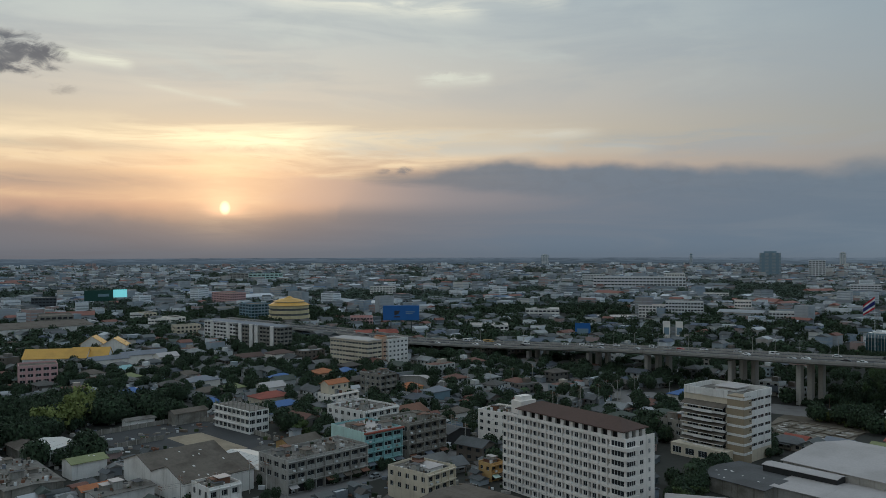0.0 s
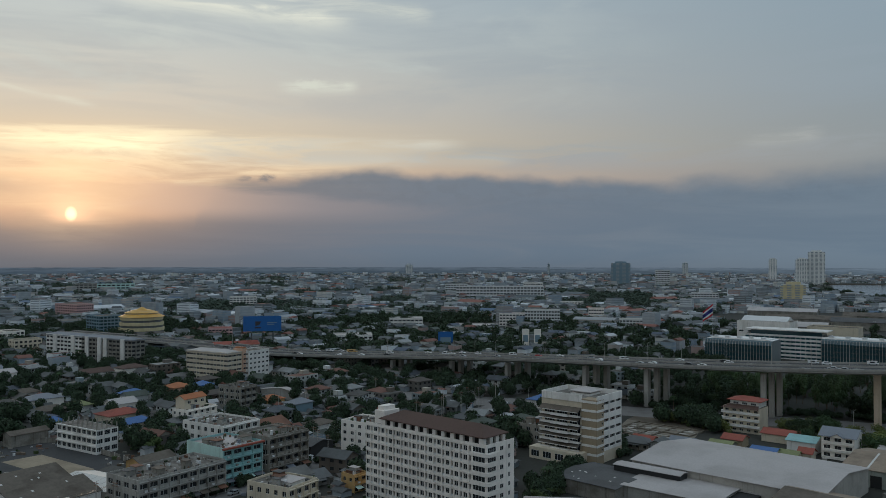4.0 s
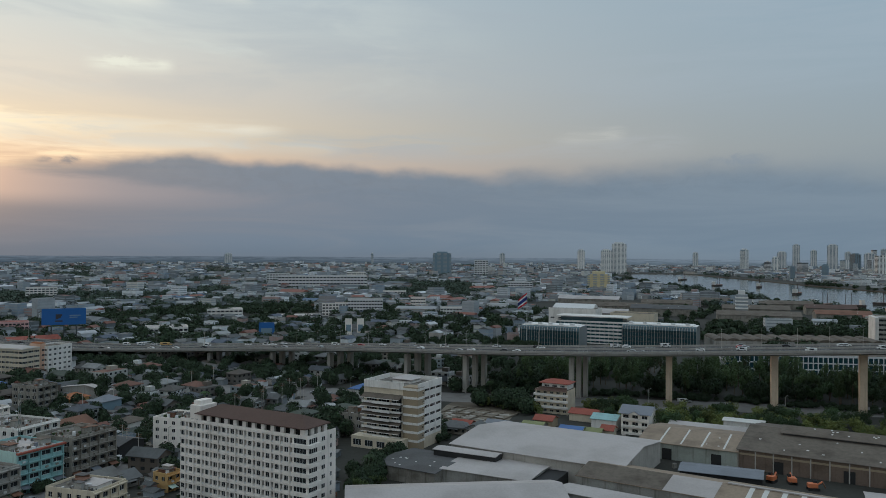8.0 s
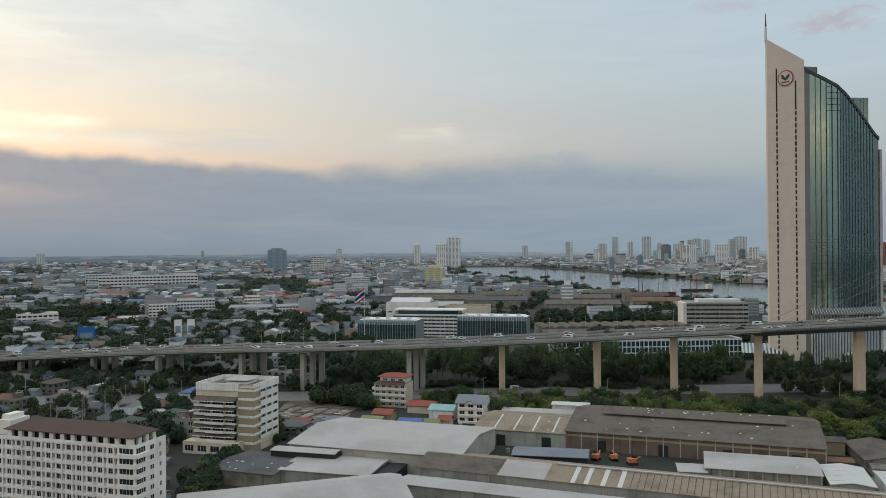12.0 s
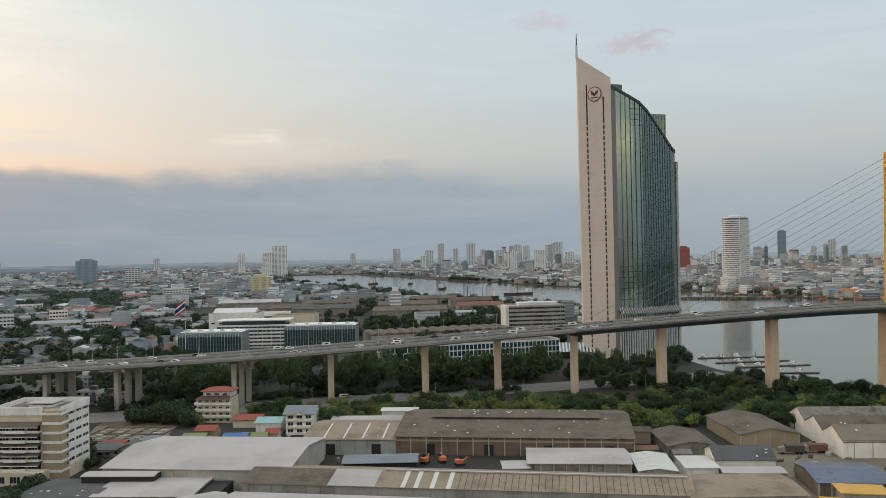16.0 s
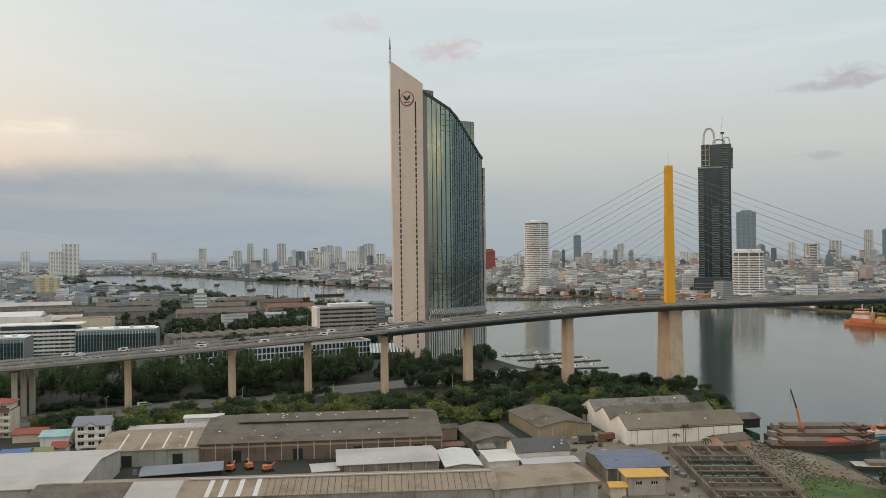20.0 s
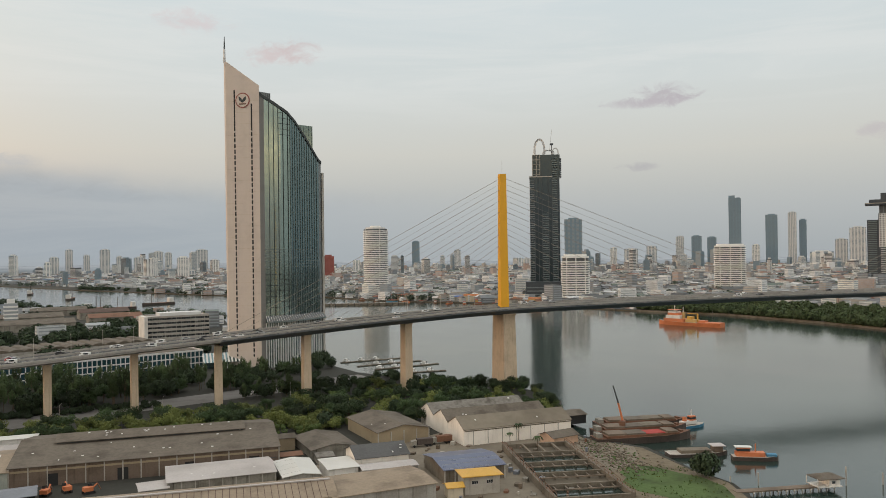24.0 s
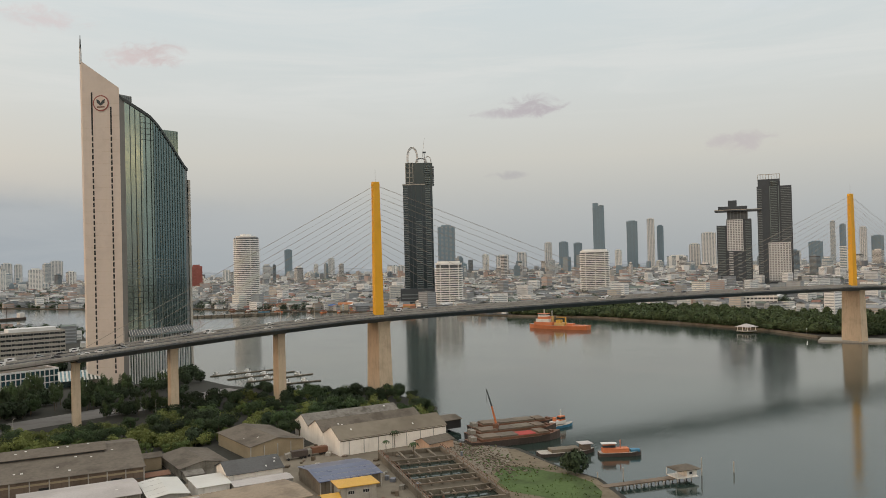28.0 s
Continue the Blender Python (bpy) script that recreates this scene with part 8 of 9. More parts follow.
def in_yard(x, y):
    """The open field and the foundations plot."""
    return near_line(x, y, (-140, 330), (-80, 318), 22) or near_line(x, y, (-115, 352), (-80, 330), 16) or near_line(x, y, (159, 343), (170, 360), 24)


homes = []
for _ in range(16000):
    d = math.sqrt(rng2.uniform(270 ** 2, 900 ** 2))
    az_ = rng2.uniform(-33, 38)
    x, y = polar(az_, d)
    if az_ > 27 and d < 640 or az_ > 8 and d < 330 or az_ > 25 and 390 < d < 700:
        continue
    if -25 < az_ < -10 and 310 < d < 380 and in_yard(x, y) or not free(x, y, 4.4):
        continue
    # the houses thin out into gardens on the left
    if az_ < -17 and d < 430 and noise.noise(Vector((x * 0.012, y * 0.012, 8.0))) > -0.2:
        continue
    USED.append((x, y, 5.6))
    homes.append((d, x, y))
    if len(homes) >= 900:
        break
homes.sort()
rest = []
for i, (d, x, y) in enumerate(homes):
    turn = GRID + rng2.choice((0, 0, -90)) + rng2.gauss(0, 6)
    if i < 300:
        ob, text = KINDS[rng2.choice((0, 0, 1, 1, 2, 2, 3, 3, 4, 4, 5, 7, 7, 6 if d > 420 and rng2.random() < 0.4 else 2))]
        c = copy_thing(ob, pose(x, y, 0, 0, 0, turn))
        tagged(c, text, "house", "town houses")
    else:
        rest.append((x, y, radians(turn), rng2.uniform(8, 15), rng2.uniform(7, 11), rng2.choice((3.2, 3.2, 6.2, 6.2, 9.2)), rng2.choice((1.8, 1.8, 1.8, 0))))
tagged(part("town_houses", scatter_boxes(rest, "far_wall", "town_roof")), "low houses with weathered roofs beyond the viaduct", "houses", kind="stuff")
tagged(part("town_windows", floor_strips(rest)), "dark window strips of low houses", "windows", kind="stuff")
crowd = []
rng8 = random.Random(88)
for _ in range(9000):
    az_ = rng8.uniform(-31, 15)
    d = math.sqrt(rng8.uniform(215 ** 2, 520 ** 2))
    x, y = polar(az_, d)
    if in_yard(x, y) or az_ < -17 and 330 < d < 440 or not free(x, y, 1.2):
        continue
    USED.append((x, y, 1.6))
    crowd.append((x, y, radians(GRID + rng8.choice((0, 90)) + rng8.gauss(0, 8)), rng8.uniform(2.6, 6.5), rng8.uniform(2.2, 4.6), rng8.uniform(2.0, 3.6), rng8.choice((0.4, 0.8, 1.2, 0.0))))
    if len(crowd) >= 700:
        break
tagged(part("lean_to_sheds", scatter_boxes(crowd, "far_wall", "town_roof")), "crowded lean-tos and small sheds between the houses", "sheds", kind="stuff")
litter = Mesh()
for _ in range(2600):
    az_ = rng8.uniform(-31, 15)
    x, y = polar(az_, math.sqrt(rng8.uniform(205 ** 2, 400 ** 2)))
    if not free(x, y, -0.6) or near_line(x, y, (-105, 330), (-88, 318), 14):
        continue
    w_, h_ = rng8.uniform(0.25, 1.1), rng8.uniform(0.15, 1.3)
    litter.box(x - w_, x + w_, y - w_ * 0.6, y + w_ * 0.6, 0, h_, rng8.choice(("dirty", "rust", "concrete", "trunk", "plank", "sky_pale", "slate_roof", "leaf", "leaf_bush")))
tagged(part("street_litter", litter), "crates, pots, scrap and weeds lying about the streets", "clutter", kind="stuff")
for ob, _ in KINDS:
    for o in (*ob.children_recursive, ob):
        bpy.data.objects.remove(o)


# ---- trees ----
def leaf_mesh(seed, n, rx, rz, size, lobes):
    """A crown of leaf clumps gathered in lobes, open between them."""
    rnd = random.Random(seed)
    cs = [(Vector((rnd.gauss(0, 0.5) * rx, rnd.gauss(0, 0.5) * rx, rnd.uniform(-0.7, 0.8) * rz)), rnd.uniform(0.32, 0.6)) for _ in range(lobes)]
    v_, f = [], []
    for i in range(n):
        c, s = cs[i % lobes]
        p = Vector((rnd.gauss(0, 1), rnd.gauss(0, 1), rnd.gauss(0, 1))).normalized()
        rr = s * rnd.uniform(0.7, 1.05)
        q5 = c + Vector((p.x * rx * rr, p.y * rx * rr, p.z * rz * rr * 0.9))
        nrm = (p + Vector((rnd.gauss(0, 0.5), rnd.gauss(0, 0.5), rnd.gauss(0.3, 0.5)))).normalized()
        u = nrm.orthogonal().normalized()
        w_ = nrm.cross(u)
        a_ = rnd.uniform(0, 6.28)
        sz = size * rnd.uniform(0.6, 1.3)
        k = len(v_)
        for t in range(3):
            ang = a_ + t * 2.094
            v_.append(tuple(q5 + (u * math.cos(ang) + w_ * math.sin(ang) * 0.8) * sz * 1.15 + nrm * (0.2 * sz if t % 2 else 0)))
        f.append([k, k + 1, k + 2])
    me = bpy.data.meshes.new("crown")
    me.from_pydata(v_, [], f)
    return me


def tree_kind(name, seed, height, rx, rz, n, size, lobes, key, trunk_r, bare=0.35):
    m = Mesh()
    top = Vector((0.3, 0.2, height * bare))
    m.tube((0, 0, 0), top, trunk_r, "trunk", 6, trunk_r * 0.7)
    rnd = random.Random(seed + 50)
    for i in range(5):
        a_ = i * 1.26 + rnd.uniform(-0.3, 0.3)
        m.tube(top * 0.95, (math.cos(a_) * rx * 0.6, math.sin(a_) * rx * 0.6, height * (bare + 0.28)), trunk_r * 0.5, "trunk", 5, trunk_r * 0.15)
    m.tube(top, (0, 0, height * 0.85), trunk_r * 0.6, "trunk", 5, trunk_r * 0.2)
    ob = tagged(part(name, m, at=pose(0, 0, -60)), "", "tree")
    me = leaf_mesh(seed, n, rx, rz, size, lobes)
    me.materials.append(M[key])
    part("crown", me, ob, at=pose(0, 0, height - rz * 1.05))
    return ob


TREES = {
    "round": [tree_kind("broadleaf_tree", s, 9, 4.2, 3.3, 2900, 0.28, 16, "leaf", 0.3) for s in (1, 2, 3)],
    "tall": [tree_kind("tall_tree", s, 14, 2.1, 5.0, 1700, 0.27, 14, "leaf_belt", 0.2, 0.36) for s in (11, 12, 13)],
    "bush": [tree_kind("bush", s, 3.8, 2.5, 1.8, 900, 0.28, 9, "leaf_bush", 0.12, 0.2) for s in (21, 22)],
    "pale": [tree_kind("pale_tree", s, 6.5, 3.4, 2.8, 1500, 0.3, 13, "leaf_light", 0.2, 0.25) for s in (31, 32)],
}
palm = thing("palm", pose(0, 0, -60), "", "tree")
m = Mesh()
m.tube((0, 0, 0), (0.3, 0, 7), 0.2, "trunk", 6, 0.14)
part("trunk", m, palm)
m = Mesh()
for i in range(13):
    a_ = i * 2.4
    pts = [Vector((math.cos(a_) * r * 3.0, math.sin(a_) * r * 3.0, 7 + 1.3 * math.sin(r * 2.6) - r * r * 1.8)) for r in (0, 0.35, 0.7, 1.0)]
    sd = Vector((-math.sin(a_), math.cos(a_), 0))
    for j in range(3):
        w0, w1 = (0.45, 0.5, 0.35, 0.05)[j], (0.45, 0.5, 0.35, 0.05)[j + 1]
        m.poly([pts[j] - sd * w0, pts[j + 1] - sd * w1, pts[j + 1], pts[j]], "leaf")
        m.poly([pts[j], pts[j + 1], pts[j + 1] + sd * w1 + Vector((0, 0, -0.15)), pts[j] + sd * w0 + Vector((0, 0, -0.15))], "leaf")
part("fronds", m, palm)
TREES["palm"] = [palm]
LABEL = {"round": "dark green broadleaf tree with open crown", "tall": "tall narrow dark green tree", "bush": "dense green bush beside the yards", "pale": "pale yellow-green tree with light foliage", "palm": "small palm with long drooping fronds"}
rng4 = random.Random(9)


PLANTED = {}
SPARE = []


def plant(kind, x, y, scale=1.0):
    PLANTED[kind] = PLANTED.get(kind, 0) + 1
    if PLANTED[kind] > 185:
        SPARE.append((x, y, 4.4 * scale, 10 * scale))
        return None
    ob = rng4.choice(TREES[kind])
    c = copy_thing(ob, pose(x, y, 0, 0, 0, rng4.uniform(0, 360)))
    s = scale * rng4.uniform(0.8, 1.2)
    c.scale = (s, s, s * rng4.uniform(0.9, 1.15))
    tagged(c, LABEL[kind], "tree", kind + " trees" if kind != "bush" else "bushes")
    return c


# belt behind the viaduct
for i in range(420):
    az_ = rng4.uniform(28, 62)
    d = rng4.uniform(448, 548)
    x, y = polar(az_, d)
    if free(x, y, 1.5):
        plant(rng4.choice(("tall", "tall", "tall", "tall", "round")), x, y, (1.05 if az_ > 34 else 0.95) if az_ < 54 else 0.78)
# bushes between the warehouses and the viaduct
for i in range(380):
    az_ = rng4.uniform(33, 66)
    d = rng4.uniform(350, 404) + (az_ > 52) * 8
    x, y = polar(az_, d)
    if free(x, y, 1.0):
        plant(rng4.choice(("bush", "bush", "round", "pale", "pale", "pale")), x, y, rng4.uniform(0.7, 1.3) if d < 375 else 0.85)
# riverside grove below the pylon
for i in range(240):
    az_ = rng4.uniform(61, 80.5)
    d = rng4.uniform(348, 470)
    x, y = polar(az_, d)
    if free(x, y, 0.5) and not near_line(x, y, (300, 110), (345, 60), 10):
        plant(rng4.choice(("round", "bush", "bush", "pale") if az_ < 69 else ("round", "round", "bush", "pale")), x, y, rng4.uniform(0.65, 1.1))
for x, y, k, s in ((288, -1, "round", 0.95), (291, 2, "round", 0.8), (-163, 347, "pale", 2.5), (338, 64, "palm", 0.9), (331, 70, "palm", 0.8), (325, 74, "palm", 0.9), (318, 76, "palm", 0.7), (306, 62, "palm", 0.8), (82, 262, "palm", 1.0),
                   (88, 270, "round", 0.8), (95, 276, "round", 0.8), (80, 252, "bush", 1.2), (76, 262, "round", 0.7), (92, 262, "bush", 1.3), (72, 245, "bush", 1.4), (88, 330, "round", 1.25), (80, 322, "round", 1.1), (-72, 352, "round", 0.9), (-66, 362, "round", 0.9),
                   (-60, 338, "bush", 1.3), (545, 285, "tall", 0.9), (552, 292, "tall", 0.8), (560, 300, "round", 1.0), (538, 292, "round", 1.0), (548, 305, "tall", 0.8), (500, 247, "tall", 0.9), (505, 240, "round", 1.0), (512, 250, "tall", 1.0), (496, 256, "tall", 1.1), (520, 262, "round", 1.0), (488, 250, "round", 0.9), (528, 268, "tall", 1.0), (508, 262, "tall", 1.1), (560, 285, "tall", 1.0), (568, 290, "round", 1.1), (556, 276, "round", 1.0)):
    if not in_river(x, y):
        plant(k, x, y, s)
for i in range(70):
    a, b = Vector((168, 362)).lerp(Vector((190, 333)), rng4.random()), Vector((183, 392)).lerp(Vector((205, 372)), rng4.random())
    x, y = a.lerp(b, rng4.random() ** 1.5)
    if free(x, y, 0.5):
        plant(rng4.choice(("bush", "pale", "pale")), x, y, 0.95)
# the dense grove beside the open field, the street's bushes and the hedge under the viaduct
for i in range(150):
    a, b = Vector(polar(-32, 345)).lerp(Vector(polar(-19.5, 385)), rng4.random()), Vector(polar(-32, 450)).lerp(Vector(polar(-18, 440)), rng4.random())
    x, y = a.lerp(b, rng4.random())
    if free(x, y, -1.0) and not in_yard(x, y) and Vector((x + 163, y - 347)).length > 15:
        SPARE.append((x, y, rng4.uniform(3.5, 5.5), rng4.uniform(7, 12)))
for i in range(60):
    p = Vector((-80, 232)).lerp(Vector((30, 352)), rng4.random()) + Vector((0.7, -0.7)) * rng4.choice((-8.5, 8.5))
    SPARE.append((p.x, p.y, rng4.uniform(1.0, 2.2), rng4.uniform(2, 5)))
for i in range(230):
    x, y = polar(rng4.uniform(24, 52), rng4.uniform(440, 450))
    SPARE.append((x, y, rng4.uniform(1.4, 2.2), rng4.uniform(2, 3.6)))
for i in range(150):
    x, y = polar(rng4.uniform(61, 77), rng4.uniform(430, 520))
    if not in_river(x, y, 1.5) and free(x, y, -1):
        SPARE.append((x, y, rng4.uniform(2, 4), rng4.uniform(2.5, 7)))
for i in range(34):
    p = Vector((70, 246)).lerp(Vector((102, 286)), rng4.random()) + Vector((rng4.uniform(-4, 4), rng4.uniform(-4, 4)))
    if free(p.x, p.y, -3.0):
        SPARE.append((p.x, p.y, rng4.uniform(1.8, 3.4), rng4.uniform(4, 8)))
for i in range(60):
    p = Vector((120, 300)).lerp(Vector((140, 345)), rng4.random()) + Vector((rng4.uniform(-10, 6), rng4.uniform(-5, 5)))
    if free(p.x, p.y, -2.0):
        SPARE.append((p.x, p.y, rng4.uniform(1.5, 3.0), rng4.uniform(3, 7)))
# gardens and groves among the houses
count = 0
for d in sorted(math.sqrt(rng4.uniform(275 ** 2, 680 ** 2)) for _ in range(2300)):
    az_ = rng4.uniform(-33, 30)
    x, y = polar(az_, d)
    if az_ > 6 and d < 318 or az_ < -8 and d < 318 or in_yard(x, y) or az_ > 22 and d < 380 or not free(x, y, -2.2):
        continue
    plant(rng4.choice(("round", "round", "round", "bush", "tall" if rng4.random() < 0.3 else "round", "palm" if rng4.random() < 0.3 else "bush")), x, y, rng4.uniform(0.5, 0.95) * (1.25 if az_ < -19 and d < 440 else 1.0))
    count += 1
for kinds in TREES.values():
    for ob in kinds:
        for o in (*ob.children_recursive, ob):
            bpy.data.objects.remove(o)
# park on the far bank
spots = []
for i in range(1500):
    t = rng4.random()
    a, b = Vector((1120, 90)), Vector((760, -260))
    q6 = a.lerp(b, t) + Vector((0.72, -0.69)) * -3 + Vector((0.72, -0.69)) * rng4.choice((rng4.uniform(2, 40), rng4.uniform(4, 180)))
    if not in_river(q6.x, q6.y) and Vector((q6.x - 1092, q6.y + 243)).length > 36:
        spots.append((q6.x, q6.y, rng4.uniform(3.5, 8.0), rng4.choice((rng4.uniform(5, 10), rng4.uniform(8, 15)))))
if SPARE:
    tree_cloud("garden_trees", SPARE, "more garden trees among the houses", "leaf_far", 640, 79, 0.46)
tree_cloud("park_trees", spots, "dense park trees along the far river bank", "leaf_park", 300, 77, 0.75)
spots = []
for a, b, wide, n in (((980, 930), (880, 600), 70, 130), ((1640, 1560), (1420, 960), 60, 130), ((985, 960), (1415, 1950), 24, 60), ((1410, 900), (1390, 700), 40, 40), ((470, 620), (860, 640), 60, 150), ((560, 760), (760, 900), 60, 80)):
    a, b = Vector(a), Vector(b)
    side = Vector((b.y - a.y, a.x - b.x)).normalized()
    for i in range(n):
        q6 = a.lerp(b, rng4.random()) + side * rng4.uniform(-wide, wide)
        if not in_river(q6.x, q6.y, 2):
            spots.append((q6.x, q6.y, rng4.uniform(3.5, 7), rng4.uniform(5, 9.5)))
tree_cloud("bank_trees", spots, "dark trees along the river and among the halls", "leaf_far", 120, 78)

# ---- halls by the upper river ----
for x, y, b_, a_, e_, roof_ in ((640, 720, 90, 40, 8, "fibre_roof"), (720, 800, 80, 36, 8, "fibre_roof"), (600, 830, 80, 30, 9, "dark_roof"), (760, 690, 60, 30, 8, "rust"), (820, 760, 60, 30, 9, "brown_roof"),
                                (560, 900, 100, 30, 9, "fibre_roof"), (690, 930, 70, 30, 8, "fibre_roof"), (500, 800, 60, 40, 8, "pale_roof"), (840, 860, 70, 30, 8, "fibre_roof"), (780, 960, 70, 30, 8, "fibre_roof"), (620, 1040, 90, 30, 9, "pale_roof")):
    shed("river_warehouse", corner(x, y, -40), b_, a_, e_, 4, "long warehouse by the upper river", "dirty", roof_, lights=3)


# ---- boats ----
def hull(m, length, beam, h, key, deck="concrete", bow=0.3, draft=1.0):
    """A hull along x, bow to +x, pointed plan and raised bow."""
    st = [(-0.5, 0.42, 1.0), (-0.4, 0.5, 0.95), (0.2, 0.5, 0.95), (0.35, 0.36, 1.1), (0.45, 0.16, 1.3), (0.5, 0.01, 1.4)]
    n = len(m.v)
    for u, w_, t in st:
        m.v += [(u * length, -w_ * beam * 0.8, -draft), (u * length, -w_ * beam, h * (1 + (t - 1) * bow * 2)), (u * length, w_ * beam, h * (1 + (t - 1) * bow * 2)), (u * length, w_ * beam * 0.8, -draft)]
    k, kd = m.slot(key), m.slot(deck)
    for i in range(len(st) - 1):
        a, b = n + i * 4, n + (i + 1) * 4
        m.f += [[a, b, b + 1, a + 1], [a + 2, b + 2, b + 3, a + 3], [a + 1, b + 1, b + 2, a + 2]]
        m.m += [k, k, kd]
    m.f.append([n, n + 1, n + 2, n + 3])
    m.m.append(k)
    return m


def boat(name, x, y, turn, length, beam, h, key, label, house=(), deck="concrete", category="boat"):
    ob = thing(name, pose(x, y, -1.5, 0, 0, turn), label, category)
    part("hull", hull(Mesh(), length, beam, h, key, deck), ob)
    for nm, x0, x1, w_, z0, z1, k in house:
        m = Mesh()
        m.box(x0 * length, x1 * length, -abs(w_) * beam / 2, abs(w_) * beam / 2, z0, z1, k)
        part(nm, m, ob)
        if nm == "wheelhouse":
            m = Mesh()
            m.box(x0 * length - 0.05, x1 * length + 0.05, -w_ * beam / 2 - 0.05, w_ * beam / 2 + 0.05, z1 - 1.4, z1 - 0.5, "window")
            part("window_band", m, ob)
    return ob


boat("supply_ship", 890, 14, 62, 74, 13, 4, "hull_orange", "orange supply ship with white bridge at anchor",
     (("deckhouse", 0.06, 0.38, 0.86, 4, 7.4, "hull_orange"), ("superstructure", 0.12, 0.35, 0.78, 7.4, 10.8, "ship_white"), ("superstructure", 0.15, 0.32, 0.7, 10.8, 13.4, "hull_orange"), ("wheelhouse", 0.18, 0.31, 0.74, 13.4, 16.4, "ship_white"),
      ("wheelhouse_roof", 0.17, 0.32, 0.8, 16.4, 16.8, "hull_orange"), ("funnel", 0.08, 0.11, 0.2, 7.4, 14, "ochre"), ("cargo", -0.12, 0.04, 0.7, 4, 7, "ochre"), ("cargo", -0.05, 0.02, 0.5, 7, 10, "gold_roof"),
      ("container", -0.26, -0.16, 0.5, 4, 6.4, "hull_orange"), ("crane", -0.13, -0.115, 0.12, 4, 13, "gold_roof"), ("crane_jib", -0.13, 0.03, 0.06, 12.6, 13.4, "gold_roof"), ("mast", 0.235, 0.245, 0.06, 16.8, 25, "ship_white"), ("mast", 0.1, 0.108, 0.05, 10, 20, "ship_white"),
      ("bulwark", -0.5, -0.16, 0.94, 3.9, 4.8, "hull_orange")), category="ship")
BARGE_HOLD = (("coaming", -0.4, 0.34, 0.82, 2.9, 3.7, "rust"), ("cover", -0.38, -0.2, 0.76, 3.7, 4.5, "plank"), ("cover", -0.19, 0.0, 0.74, 3.7, 4.3, "fibre_roof"), ("cover", 0.22, 0.33, 0.76, 3.7, 4.4, "plank"), ("cargo_sheet", 0.0, 0.2, 0.7, 3.7, 3.9, "tarp_red"), ("stern_house", -0.48, -0.43, 0.5, 2.9, 4.6, "dirty"), ("winch", 0.38, 0.41, 0.3, 2.9, 3.9, "rust"))
for x, y, turn, text in ((343.5, 25, -60, "dark river barge with red sheet and grey covers"), (357, 27, -60, "dark river barge with grey hold covers"), (371.5, 27.5, -62, "dark river barge with raised covers")):
    boat("river_barge", x, y, turn, 44, 9.5, 2.9, "hull_dark", text, BARGE_HOLD if "red" in text else tuple(r for r in BARGE_HOLD if r[0] != "cargo_sheet") + (("cover", 0.0, 0.2, 0.76, 3.7, 4.4, "old_concrete"),), "rust", "barge")
m = Mesh()
crane = thing("crawler_crane", pose(352, 34, 3.0), "small yellow crane with raised boom on a barge", "crane")
m.box(-1.6, 1.6, -1.2, 1.2, 0, 1.8, "rust")
part("cab", m, crane)
m = Mesh()
m.tube((0.3, 0, 2), (0.1, 1.7, 9.5), 0.5, "hull_orange", 6, 0.42)
part("boom", m, crane)
m = Mesh()
m.tube((0.1, 1.7, 9.5), (-0.2, 3.8, 17.0), 0.38, "mullion", 6, 0.25).tube((-0.2, 3.8, 17.0), (-0.2, 3.9, 11), 0.05, "mullion", 4)
part("jib", m, crane, "dark extended jib with cable")
boat("tug_boat", 375.5, 6.5, -45, 17, 5, 1.3, "hull_blue", "blue tug boat with orange wheelhouse", (("deckhouse", -0.3, 0.18, 0.55, 1.8, 3.2, "ship_white"), ("wheelhouse", -0.02, 0.16, 0.45, 3.2, 5.2, "hull_orange"), ("funnel", -0.22, -0.14, 0.25, 3.2, 5, "hull_orange"), ("mast", 0.05, 0.07, 0.06, 5.2, 8, "ship_white")))
boat("tug_boat", 323.5, -18, -80, 17, 5, 1.6, "hull_dark", "orange tug boat with blue bow", (("deckhouse", -0.42, 0.2, 0.66, 1.5, 3.1, "hull_orange"), ("wheelhouse", -0.4, -0.12, 0.5, 3.1, 4.9, "hull_orange"), ("cabin_roof", -0.44, -0.08, 0.6, 4.9, 5.1, "ship_white"), ("mast", 0.0, 0.02, 0.06, 3.1, 6.2, "hull_orange"), ("bow_fender", 0.24, 0.46, 0.5, 1.6, 2.5, "hull_blue")))
boat("barge", 325, 3, -68, 24, 7, 1.4, "hull_dark", "small grey barge moored by the tree", (("cover", -0.3, 0.2, 0.7, 1.4, 2.6, "old_concrete"), ("cabin", 0.26, 0.4, 0.6, 1.4, 3.8, "plank"), ("cabin_roof", 0.22, 0.44, 0.8, 3.8, 4.0, "pale_roof")))
for x, y, turn, ln in ((1138, 888, 160, 60), (1005, 900, 10, 56), (1416, 1451, 40, 50), (1372, 1542, 20, 46), (1030, 870, 150, 40), (1250, 1180, 30, 50), (1560, 1900, 30, 60)):
    boat("cargo_ship", x, y, turn, ln, 11, 3.4, "hull_dark", "far dark cargo ship at anchor with masts", (("deckhouse", -0.45, -0.32, 0.8, 3.4, 11, "ship_white"), ("mast", 0.0, 0.012, 0.08, 3.4, 22, "hull_dark"), ("mast", 0.2, 0.212, 0.08, 3.4, 20, "hull_dark")), "rust", "ship")
